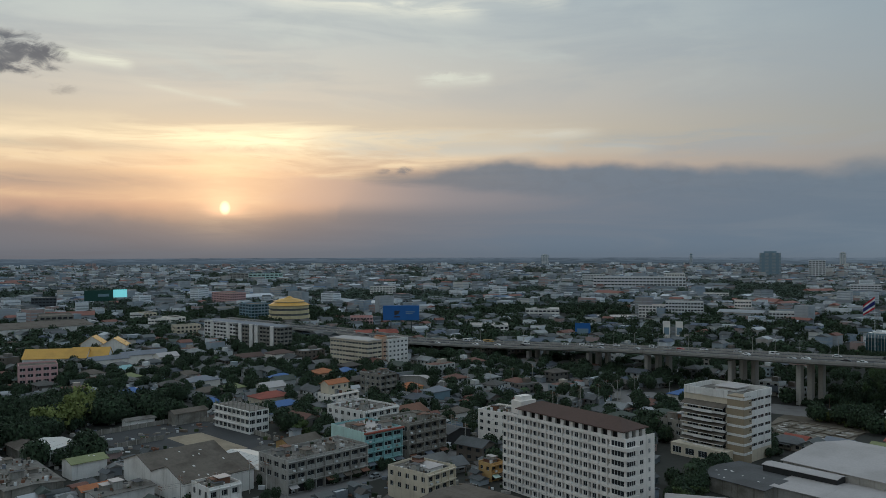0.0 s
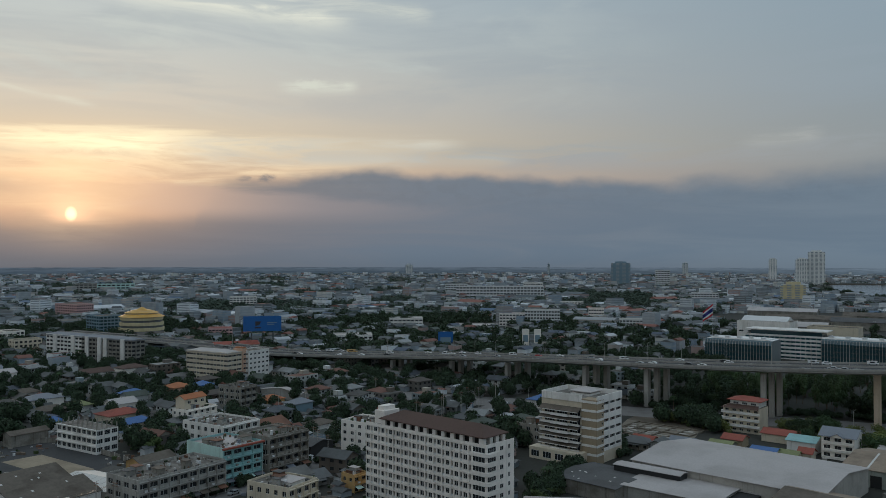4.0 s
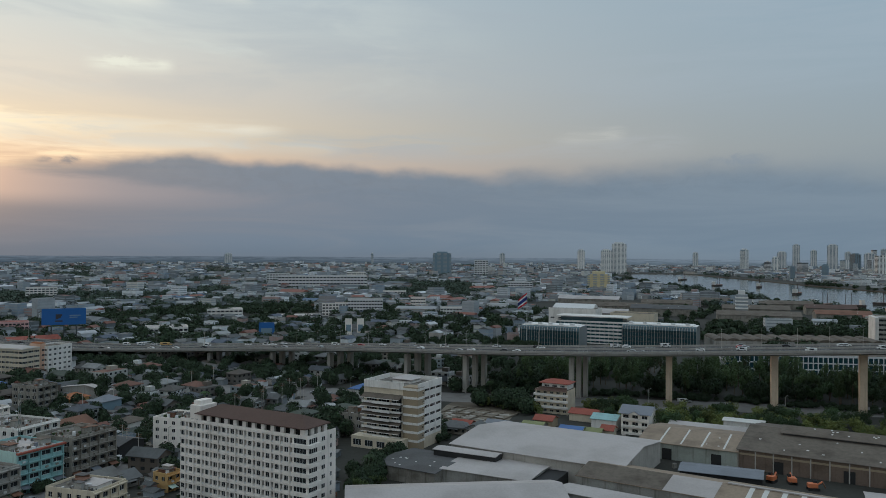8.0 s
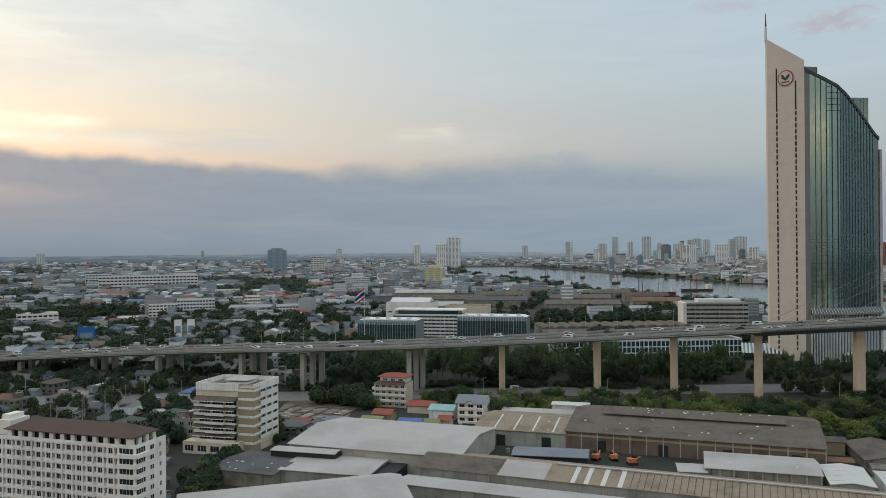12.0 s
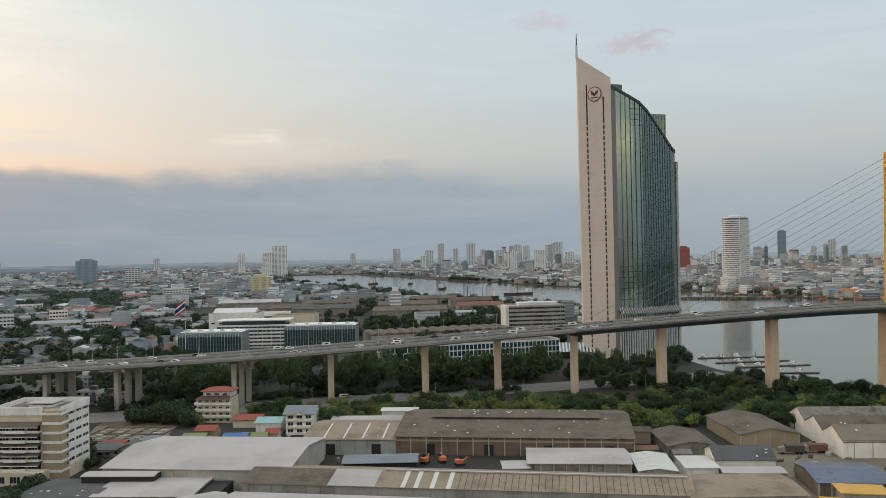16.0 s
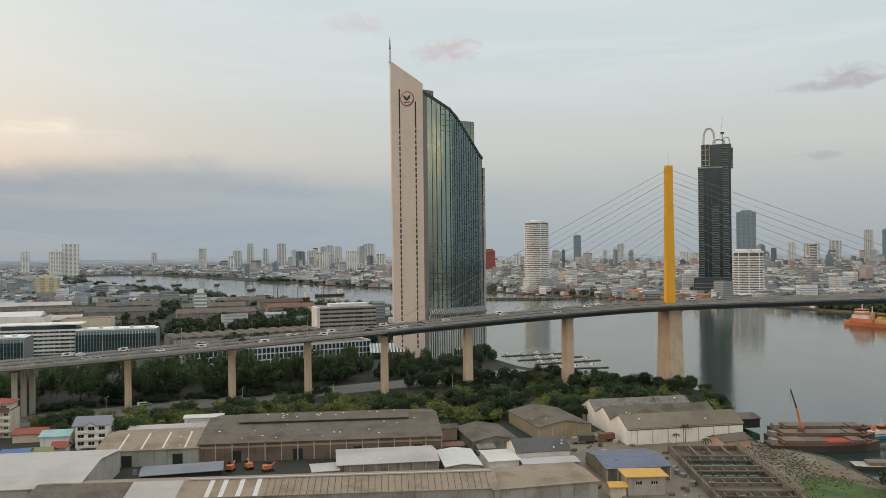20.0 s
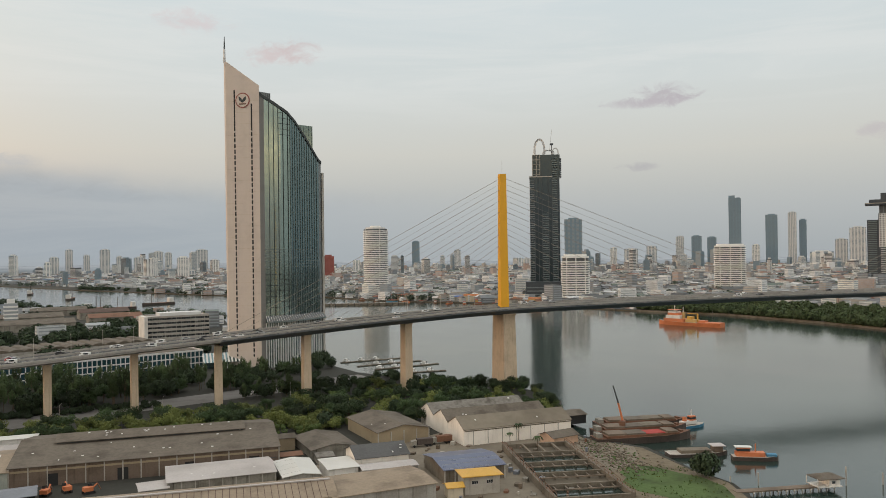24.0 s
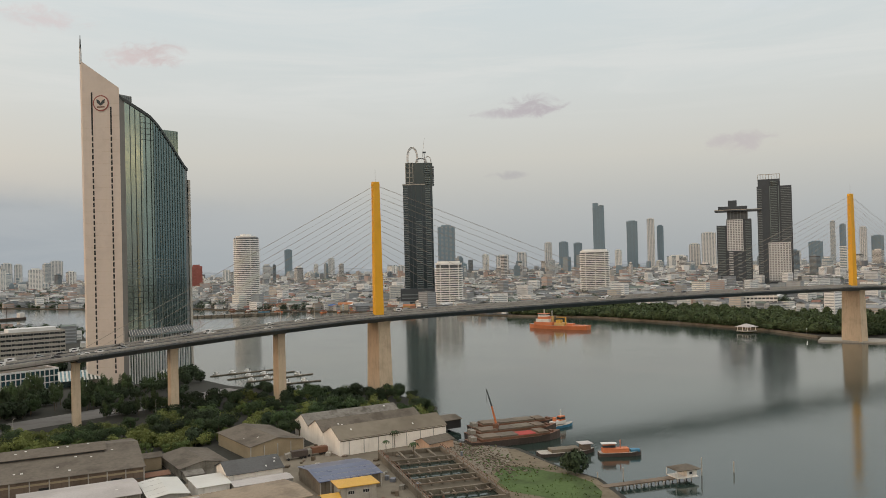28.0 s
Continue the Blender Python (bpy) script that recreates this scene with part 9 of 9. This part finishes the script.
# small craft and floating docks
for x0, y0, x1, y1 in ((535, 256, 572, 220), (508, 217, 547, 184), (499, 190, 516, 168), (520, 236, 560, 202)):
    a, b = Vector((x0, y0)), Vector((x1, y1))
    turn = math.degrees(math.atan2(b.y - a.y, b.x - a.x))
    ln = (b - a).length
    dock = thing("floating_dock", pose(a.x, a.y, -1.5, 0, 0, turn), "pale floating dock with mooring posts", "dock")
    m = Mesh()
    m.box(0, ln, -1.0, 1.0, 0.1, 0.6, "old_concrete")
    part("deck", m, dock)
    for i in range(int(ln / 12)):
        m = Mesh()
        m.tube((6 + i * 12, 1.0, -1), (6 + i * 12, 1.0, 3), 0.18, "tyre", 5)
        part("post", m, dock)
        if rng4.random() < 0.75:
            p = a + (b - a).normalized() * (6 + i * 12) + Vector((-(b - a).y, (b - a).x)).normalized() * 5.0
            boat("motor_boat", p.x, p.y, turn + 90, 9, 3, 1.0, "ship_white", "small white motor boat at a dock", (("cabin", -0.2, 0.15, 0.6, 1.0, 2.2, "ship_white"),), "ship_white")
# jetty
jet = thing("jetty", pose(274, -9, -2.2, 0, 0, -62), "wooden jetty with white hut on piles", "jetty")
m = Mesh()
m.box(0, 36, -1.6, 1.6, 2.0, 2.4, "plank")
part("deck", m, jet)
for i in range(13):
    for s in (-1.4, 1.4):
        m = Mesh()
        m.tube((i * 2.9, s, -2), (i * 2.9, s, 2.0), 0.2, "concrete", 6)
        part("pile", m, jet)
    m = Mesh()
    m.box(i * 2.9 - 0.2, i * 2.9 + 0.2, -1.8, 1.8, 1.6, 2.0, "white")
    part("beam", m, jet)
m = Mesh()
m.box(28, 36.5, -3.2, 3.2, 2.4, 2.7, "white").box(32, 36, -2.8, 2.8, 2.7, 5.2, "white")
part("hut", m, jet)
m = Mesh()
m.hip(28.5, 37, -3.2, 3.2, 5.2, 1.3, "fibre_roof", 0.4)
part("hut_roof", m, jet)
for x, y in ((27.6, -2.8), (27.6, 2.8)):
    m = Mesh()
    m.tube((x, y, 2.6), (x, y, 5.3), 0.12, "white", 5)
    part("post", m, jet)
panes([(33, -2.83, 3.4, 0, 1.2, 1.0)], jet, bars=0)
for x, y, h in ((296, -45, 7), (301, -57, 4.5), (288, -17, 5), (285, -8, 4)):
    pl = thing("mooring_post", pose(x, y, -2), "single mooring post standing in the river", "post", "mooring posts")
    m = Mesh()
    m.tube((0, 0, -1), (0, 0, h), 0.22, "concrete", 6)
    part("post", m, pl)

# ---- settling basins ----
bas = thing("settling_basins", corner(256, 21.5, 27), "old concrete basins in a row half filled with water", "basin")
for i in range(6):
    m = Mesh()
    m.box(i * 14 - 0.45, i * 14 + 0.45, 0.6, 24.9, 0, 2.3, "old_concrete")
    part("cross_wall", m, bas)
for j in (0, 1):
    m = Mesh()
    m.box(-0.45, 70.45, j * 25.5 - 0.6, j * 25.5 + 0.6, 0, 2.6, "old_concrete")
    part("long_wall", m, bas)
    for k in (0.5, -0.5):
        m = Mesh()
        m.box(-0.45, 70.45, j * 25.5 + k - 0.06, j * 25.5 + k + 0.06, 3.4, 3.5, "rust")
        part("rail", m, bas)
        post = Mesh()
        post.box(-0.06, 0.06, -0.06, 0.06, 0, 0.8, "rust")
        post = post.data("rail_post")
        for i in range(18):
            part("rail_post", post, bas, at=pose(i * 4.1, j * 25.5 + k, 2.6))
for i in range(5):
    m = Mesh()
    m.poly([(i * 14 + 0.5, 0.65, 0.7), (i * 14 + 13.5, 0.65, 0.7), (i * 14 + 13.5, 24.85, 0.7), (i * 14 + 0.5, 24.85, 0.7)], "bank" if i in (1, 4) else "water")
    part("basin_floor", m, bas)
    if i == 4:
        for k in range(3):
            m = Mesh()
            m.box(i * 14 + 0.5, i * 14 + 13.5, 6 + k * 6 - 0.4, 6 + k * 6 + 0.4, 1.6, 2.2, "old_concrete")
            part("beam", m, bas)
    else:
        m = Mesh()
        m.box(i * 14 + 9, i * 14 + 9.5, 0.6, 24.9, 1.5, 1.9, "plank")
        part("walkway", m, bas)
        for k in range(6):
            m = Mesh()
            m.box(i * 14 + 9.6, i * 14 + 13.4, 2 + k * 4, 2.4 + k * 4, 0.8, 1.8, "old_concrete")
            part("baffle", m, bas)
rub = Mesh()
rng6 = random.Random(14)
for _ in range(900):
    t = rng6.random()
    x, y = Vector((292, 24)).lerp(Vector((332, 46)), t) + Vector((rng6.gauss(0, 5), rng6.gauss(0, 5)))
    if in_river(x, y):
        continue
    s_ = rng6.uniform(0.12, 0.5)
    h_ = rng6.uniform(0.1, 0.5)
    rub.prism([(x - s_, y - s_ * 0.6), (x + s_ * 0.7, y - s_), (x + s_, y + s_ * 0.5), (x - s_ * 0.4, y + s_)], 0, h_, rng6.choice(("lot", "old_concrete", "bank", "plank", "trunk", "plank", "grass")))
tagged(part("rubble", rub), "scattered rubble and planks on the river bank", "rubble", kind="stuff")
yard_rub = Mesh()
for _ in range(700):
    x, y = polar(rng6.uniform(35, 82), rng6.uniform(225, 345))
    if in_river(x, y, 1) or not free(x, y, 0.0):
        continue
    s_ = rng6.uniform(0.3, 1.3)
    yard_rub.box(x - s_, x + s_, y - s_ * 0.7, y + s_ * 0.7, 0, rng6.uniform(0.3, 1.8), rng6.choice(("plank", "old_concrete", "rust", "trunk", "dirty", "dirty", "concrete", "slate_roof", "rust")))
tagged(part("yard_clutter", yard_rub), "crates, scrap and stacks lying about the works yards", "clutter", kind="stuff")


# ---- vehicles ----
def car_kind(key, length=4.5, van=False):
    ob = thing("car", pose(0, 0, -40), "", "car")
    w_, h = 1.8, 0.75
    m = Mesh()
    L = length / 2
    prof = [(-L, 0.35), (L, 0.35), (L, 0.8), (L * 0.5, 0.95), (L * 0.28 if not van else L * 0.8, 1.45 if not van else 1.9), (-L * 0.6 if not van else -L, 1.45 if not van else 1.9), (-L, 0.95)]
    n = len(m.v)
    for y in (-w_ / 2, w_ / 2):
        m.v += [(x, y, z) for x, z in prof]
    k = len(prof)
    for i in range(k):
        j = (i + 1) % k
        m.f.append([n + i, n + j, n + k + j, n + k + i])
        m.m.append(m.slot("window" if i == 3 else key))
    m.f += [[n + i for i in reversed(range(k))], [n + k + i for i in range(k)]]
    m.m += [m.slot(key)] * 2
    part("body", m, ob)
    for s in (-1, 1):
        m = Mesh()
        m.box(-L * 0.5, L * 0.3, s * (w_ / 2 + 0.01) - 0.01, s * (w_ / 2 + 0.01) + 0.01, 0.98, 1.36 if not van else 1.7, "window")
        part("side_window", m, ob)
    for x in (-L * 0.6, L * 0.62):
        for s in (-1, 1):
            m = Mesh()
            m.tube((x, s * 0.7, 0.32), (x, s * 0.92, 0.32), 0.32, "tyre", 8)
            part("wheel", m, ob)
    return ob


CARS = [(car_kind("car_white"), "white saloon car on the road"), (car_kind("car_dark"), "dark saloon car on the road"), (car_kind("car_silver"), "silver saloon car on the road"),
        (car_kind("car_red"), "red saloon car on the road"), (car_kind("car_white", 5.2, True), "white van on the road"), (car_kind("ochre", 8.5, True), "yellow truck on the road")]
rng5 = random.Random(3)
for k in range(84):
    i = rng5.randrange(8, 19 * 8)
    u = rng5.random()
    p, r = ROAD[i], ROAD[i + 1]
    d = r - p
    side = Vector((d.y, -d.x, 0)).normalized()
    lane = rng5.choice((-12.6, -9.2, -5.6, 5.4, 9.0, 12.4))
    q7 = p.lerp(r, u) + side * lane
    ob, text = CARS[5 if k == 40 else rng5.choice((0, 0, 0, 0, 1, 1, 2, 2, 3, 4, 0, 1, 2, 4, 0))]
    c = copy_thing(ob, pose(q7.x, q7.y, q7.z + 0.1, 0, -math.degrees(math.atan2(d.z, d.xy.length)), math.degrees(math.atan2(d.y, d.x)) + (180 if lane > 0 else 0)))
    tagged(c, text, "car", "cars on the bridge road")
for k in range(20):
    t = rng5.random()
    a, b = ((-95, 205), (120, 436)) if k < 12 else ((60, 458), (460, 211))
    p = Vector(a).lerp(Vector(b), t)
    d = Vector(b) - Vector(a)
    side = Vector((d.y, -d.x)).normalized()
    off = rng5.choice((-5, -2, 2, 5)) * (1.0 if k < 12 else 1.8)
    ob, text = CARS[rng5.choice((0, 0, 1, 2, 2, 4))]
    c = copy_thing(ob, pose(p.x + side.x * off, p.y + side.y * off, 0.06, 0, 0, math.degrees(math.atan2(d.y, d.x)) + (180 if off > 0 else 0)))
    tagged(c, text.replace("on the road", "in the street"), "car", "cars in the streets")
for ob, _ in CARS:
    for o in (*ob.children_recursive, ob):
        bpy.data.objects.remove(o)

# ---- masts and lamps ----
mast = thing("radio_mast", pose(-31, 319, 0), "thin grey lattice radio mast on a roof", "mast")
for k in range(9):
    m = Mesh()
    key = "fin_grey" if k % 2 else "concrete"
    for c in range(3):
        a0, a1 = c * 2.094, (c + 1) * 2.094
        z0, z1 = 9 + k * 2.2, 9 + (k + 1) * 2.2
        m.tube((0.45 * math.cos(a0), 0.45 * math.sin(a0), z0), (0.45 * math.cos(a0), 0.45 * math.sin(a0), z1), 0.07, key, 4)
        m.tube((0.45 * math.cos(a0), 0.45 * math.sin(a0), z0), (0.45 * math.cos(a1), 0.45 * math.sin(a1), z1), 0.05, key, 4)
    part("section", m, mast)
m = Mesh()
m.box(-1.2, 1.2, -1.2, 1.2, 0, 9, "dirty")
part("base", m, mast)
lamp = thing("street_lamp", pose(0, 0, -40), "", "lamp")
m = Mesh()
m.tube((0, 0, 0), (0, 0, 9), 0.12, "concrete", 6, 0.07)
part("pole", m, lamp)
m = Mesh()
m.tube((0, 0, 9), (1.6, 0, 9.4), 0.06, "concrete", 5).box(1.3, 2.1, -0.15, 0.15, 9.3, 9.45, "concrete")
part("arm", m, lamp)
for i in range(12, len(ROAD) - 12, 3):
    p, d = ROAD[i], ROAD[i + 1] - ROAD[i - 1]
    c = copy_thing(lamp, pose(p.x, p.y, p.z + 0.9, 0, 0, math.degrees(math.atan2(d.y, d.x)) + 90))
    tagged(c, "thin grey lamp post on the road median", "lamp", "road lamps")
for x, y in ((382, 213), (330, 255), (250, 330), (300, 290), (120, 420), (60, 372), (20, 326), (-15, 288), (-50, 250), (40, 350), (90, 402), (180, 400)):
    c = copy_thing(lamp, pose(x, y, 0, 0, 0, 20))
    tagged(c, "tall grey street lamp beside the road", "lamp", "street lamps")
for o in (*lamp.children_recursive, lamp):
    bpy.data.objects.remove(o)
pole = thing("power_pole", pose(0, 0, -40), "", "pole")
m = Mesh()
m.tube((0, 0, 0), (0, 0, 11), 0.16, "concrete", 6, 0.1)
part("shaft", m, pole)
for z in (9.6, 10.4):
    m = Mesh()
    m.box(-1.3, 1.3, -0.07, 0.07, z, z + 0.14, "rust")
    part("cross_arm", m, pole)
spots = []
for a, b, n in (((-88, 222), (110, 436), 16), ((-104, 212), (94, 426), 12), ((14, 306), (-40, 356), 5), ((-20, 400), (60, 480), 6)):
    for i in range(n):
        p = Vector(a).lerp(Vector(b), (i + 0.5) / n)
        spots.append(p)
        c = copy_thing(pole, pose(p.x, p.y, 0, 0, 0, -45))
        tagged(c, "concrete power pole with cross arms", "pole", "power poles")
for i in range(15):
    m = Mesh()
    for z, off in ((9.8, -1.1), (9.8, 1.1), (10.6, 0)):
        a, b = spots[i], spots[i + 1]
        n2 = Vector((0.7, -0.7)) * off
        mid = (a + b) / 2 + n2
        m.tube((a.x + n2.x, a.y + n2.y, z), (mid.x, mid.y, z - 0.6), 0.03, "car_dark", 3).tube((mid.x, mid.y, z - 0.6), (b.x + n2.x, b.y + n2.y, z), 0.03, "car_dark", 3)
    tagged(part("power_cables", m), "black power cables between two poles", "cable", "power cables")
for o in (*pole.children_recursive, pole):
    bpy.data.objects.remove(o)
# emblem on the tower: a ring with a plain sprouting mark
head = math.degrees(math.atan2(e1.y, e1.x))
c = on_wall(0.51, 188, 0.06)
place = pose(c.x, c.y, 188.5, 0, 0, head)
m = Mesh()
m.tube((0, 0, 0), (0, -0.25, 0), 5.4, "brick_red", 32)
emblem = part("emblem", m, stone_wall, "round emblem with a dark red ring", place)
m = Mesh()
m.tube((0, -0.26, 0), (0, -0.4, 0), 4.6, "stone", 32)
part("emblem_disc", m, emblem)
for sgn in (-1, 1):
    m = Mesh()
    m.poly([(0, -0.5, -1.8), (sgn * 2.6, -0.5, 0.2), (sgn * 2.9, -0.5, 2.8), (sgn * 1.0, -0.5, 1.8), (0, -0.5, 0.2)], "mullion", sgn > 0)
    part("emblem_mark", m, emblem)
m = Mesh()
m.box(-2.6, 2.6, -0.5, -0.42, -3.0, -2.2, "rust")
part("emblem_mark", m, emblem)

# ---- far bank details ----
plat = thing("pier_platform", pose(742, -243, -1.5, 0, 0, -22), "low concrete platform round the far pier", "platform")
m = Mesh()
m.prism([(-16, -26), (14, -26), (14, 26), (-16, 26)], -1, 1.4, "concrete")
part("slab", m, plat)
pav = thing("pavilion", pose(826, -172, 0, 0, 0, 40), "small white riverside pavilion with hipped roof", "pavilion")
m = Mesh()
m.box(-7, 7, -7, 7, 0, 0.8, "concrete")
part("floor", m, pav)
for x in (-6, 0, 6):
    for y in (-6, 6):
        m = Mesh()
        m.box(x - 0.25, x + 0.25, y - 0.25, y + 0.25, 0.8, 4.4, "clean_white")
        part("post", m, pav)
m = Mesh()
m.hip(-7, 7, -7, 7, 4.6, 3.0, "pale_roof", 0.8)
part("roof", m, pav)
tuft = Mesh()
rs = random.Random(31)
for _ in range(900):
    x, y = rs.uniform(256, 300), rs.uniform(-9, 30)
    if in_river(x, y) or noise.noise(Vector((x * 0.15, y * 0.15, 1.0))) < -0.05:
        continue
    s_, h_, t_ = rs.uniform(0.15, 0.4), rs.uniform(0.2, 0.7), rs.uniform(0, 3)
    c_, k_ = math.cos(t_) * s_, math.sin(t_) * s_
    tuft.poly([(x - c_, y - k_, 0.06), (x + c_, y + k_, 0.06), (x + c_ * 0.4, y + k_ * 0.4, h_)], rs.choice(("grass", "grass", "grass", "leaf_light")))
tagged(part("grass_tufts", tuft), "rough grass tufts and weeds on the bank", "grass", kind="stuff")

prom = [Vector(p) for p in ((1091, 85), (1041, -28), (941, -121), (847, -192), (768, -222))]
for a, b in zip(prom, prom[1:]):
    d = b - a
    inland = Vector((d.y, -d.x)).normalized()
    if in_river(*((a + b) / 2 + inland * 3)):
        inland = -inland
    wall_ = thing("river_wall", pose(0, 0, 0), "stained concrete river wall with a walkway", "wall", "river walls")
    m = Mesh()
    for lo, hi, z0, z1 in ((-0.8, 0.4, -2.2, 0.8), (0.4, 2.6, 0.0, 0.5)):
        q9 = [a + inland * lo, b + inland * lo, b + inland * hi, a + inland * hi]
        if (q9[1] - q9[0]).cross(q9[2] - q9[0]) < 0:
            q9 = q9[::-1]
        m.prism(q9, z0, z1, "old_concrete")
    part("walkway", m, wall_)
    for i in range(int(d.length / 34)):
        p = a.lerp(b, (i + 0.5) / int(d.length / 34)) + inland * 4
        lamp_ = thing("park_lamp", pose(p.x, p.y, 0.5), "white park lamp with a lit globe", "lamp", "park lamps")
        part("post", Mesh().tube((0, 0, 0), (0, 0, 4.2), 0.14, "concrete", 5), lamp_)
        part("globe", Mesh().tube((0, 0, 4.2), (0, 0, 4.6), 0.25, "lamp_glow", 8, 0.45).tube((0, 0, 4.6), (0, 0, 5.1), 0.45, "lamp_glow", 8, 0.2), lamp_)
# quay, sheds and moored craft before the round tower
quay = thing("quay", pose(*polar(66.6, 1275), 0, 0, 0, -64), "long low concrete quay along the far bank", "quay")
part("deck", Mesh().box(-80, 60, -3, 9, -3, 1.6, "old_concrete"), quay)
for i in range(14):
    part("pile", Mesh().tube((-76 + i * 10, -3.4, -3), (-76 + i * 10, -3.4, 2.4), 0.5, "tyre", 6), quay)
shore = random.Random(77)
for i in range(26):
    az_ = shore.uniform(68.2, 78.5)
    d_ = 1200
    while d_ < 1500 and in_river(*polar(az_, d_), 6):
        d_ += 6
    x, y = polar(az_, d_ + shore.uniform(4, 26))
    ob = shed("shore_house", pose(x, y, 0, 0, 0, -az_ + shore.uniform(-25, 25)), shore.uniform(12, 26), shore.uniform(9, 14), shore.uniform(4, 10), shore.uniform(1.5, 3), "riverside house with a coloured sheet roof",
              shore.choice(("ochre", "peach", "white", "cream", "grey_wall")), shore.choice(("orange_roof", "rust", "blue_roof", "fibre_roof", "pale_roof", "red_roof")), category="house")
    tagged(ob, group="riverside houses")
for i in range(12):
    az_ = 66 + i * 1.05
    d_ = 1180
    while d_ < 1500 and in_river(*polar(az_, d_), 0):
        d_ += 6
    x, y = polar(az_, d_ - 16)
    boat("river_boat", x, y, shore.uniform(0, 360), shore.uniform(12, 22), 4.5, 1.5, shore.choice(("hull_dark", "hull_blue", "rust", "hull_orange")), "small covered river boat moored at the far bank", (("cabin", -0.3, 0.2, 0.6, 1.5, 3.6, shore.choice(("ship_white", "plank"))), ("cabin_roof", -0.34, 0.26, 0.75, 3.6, 3.9, "tarp_red")))
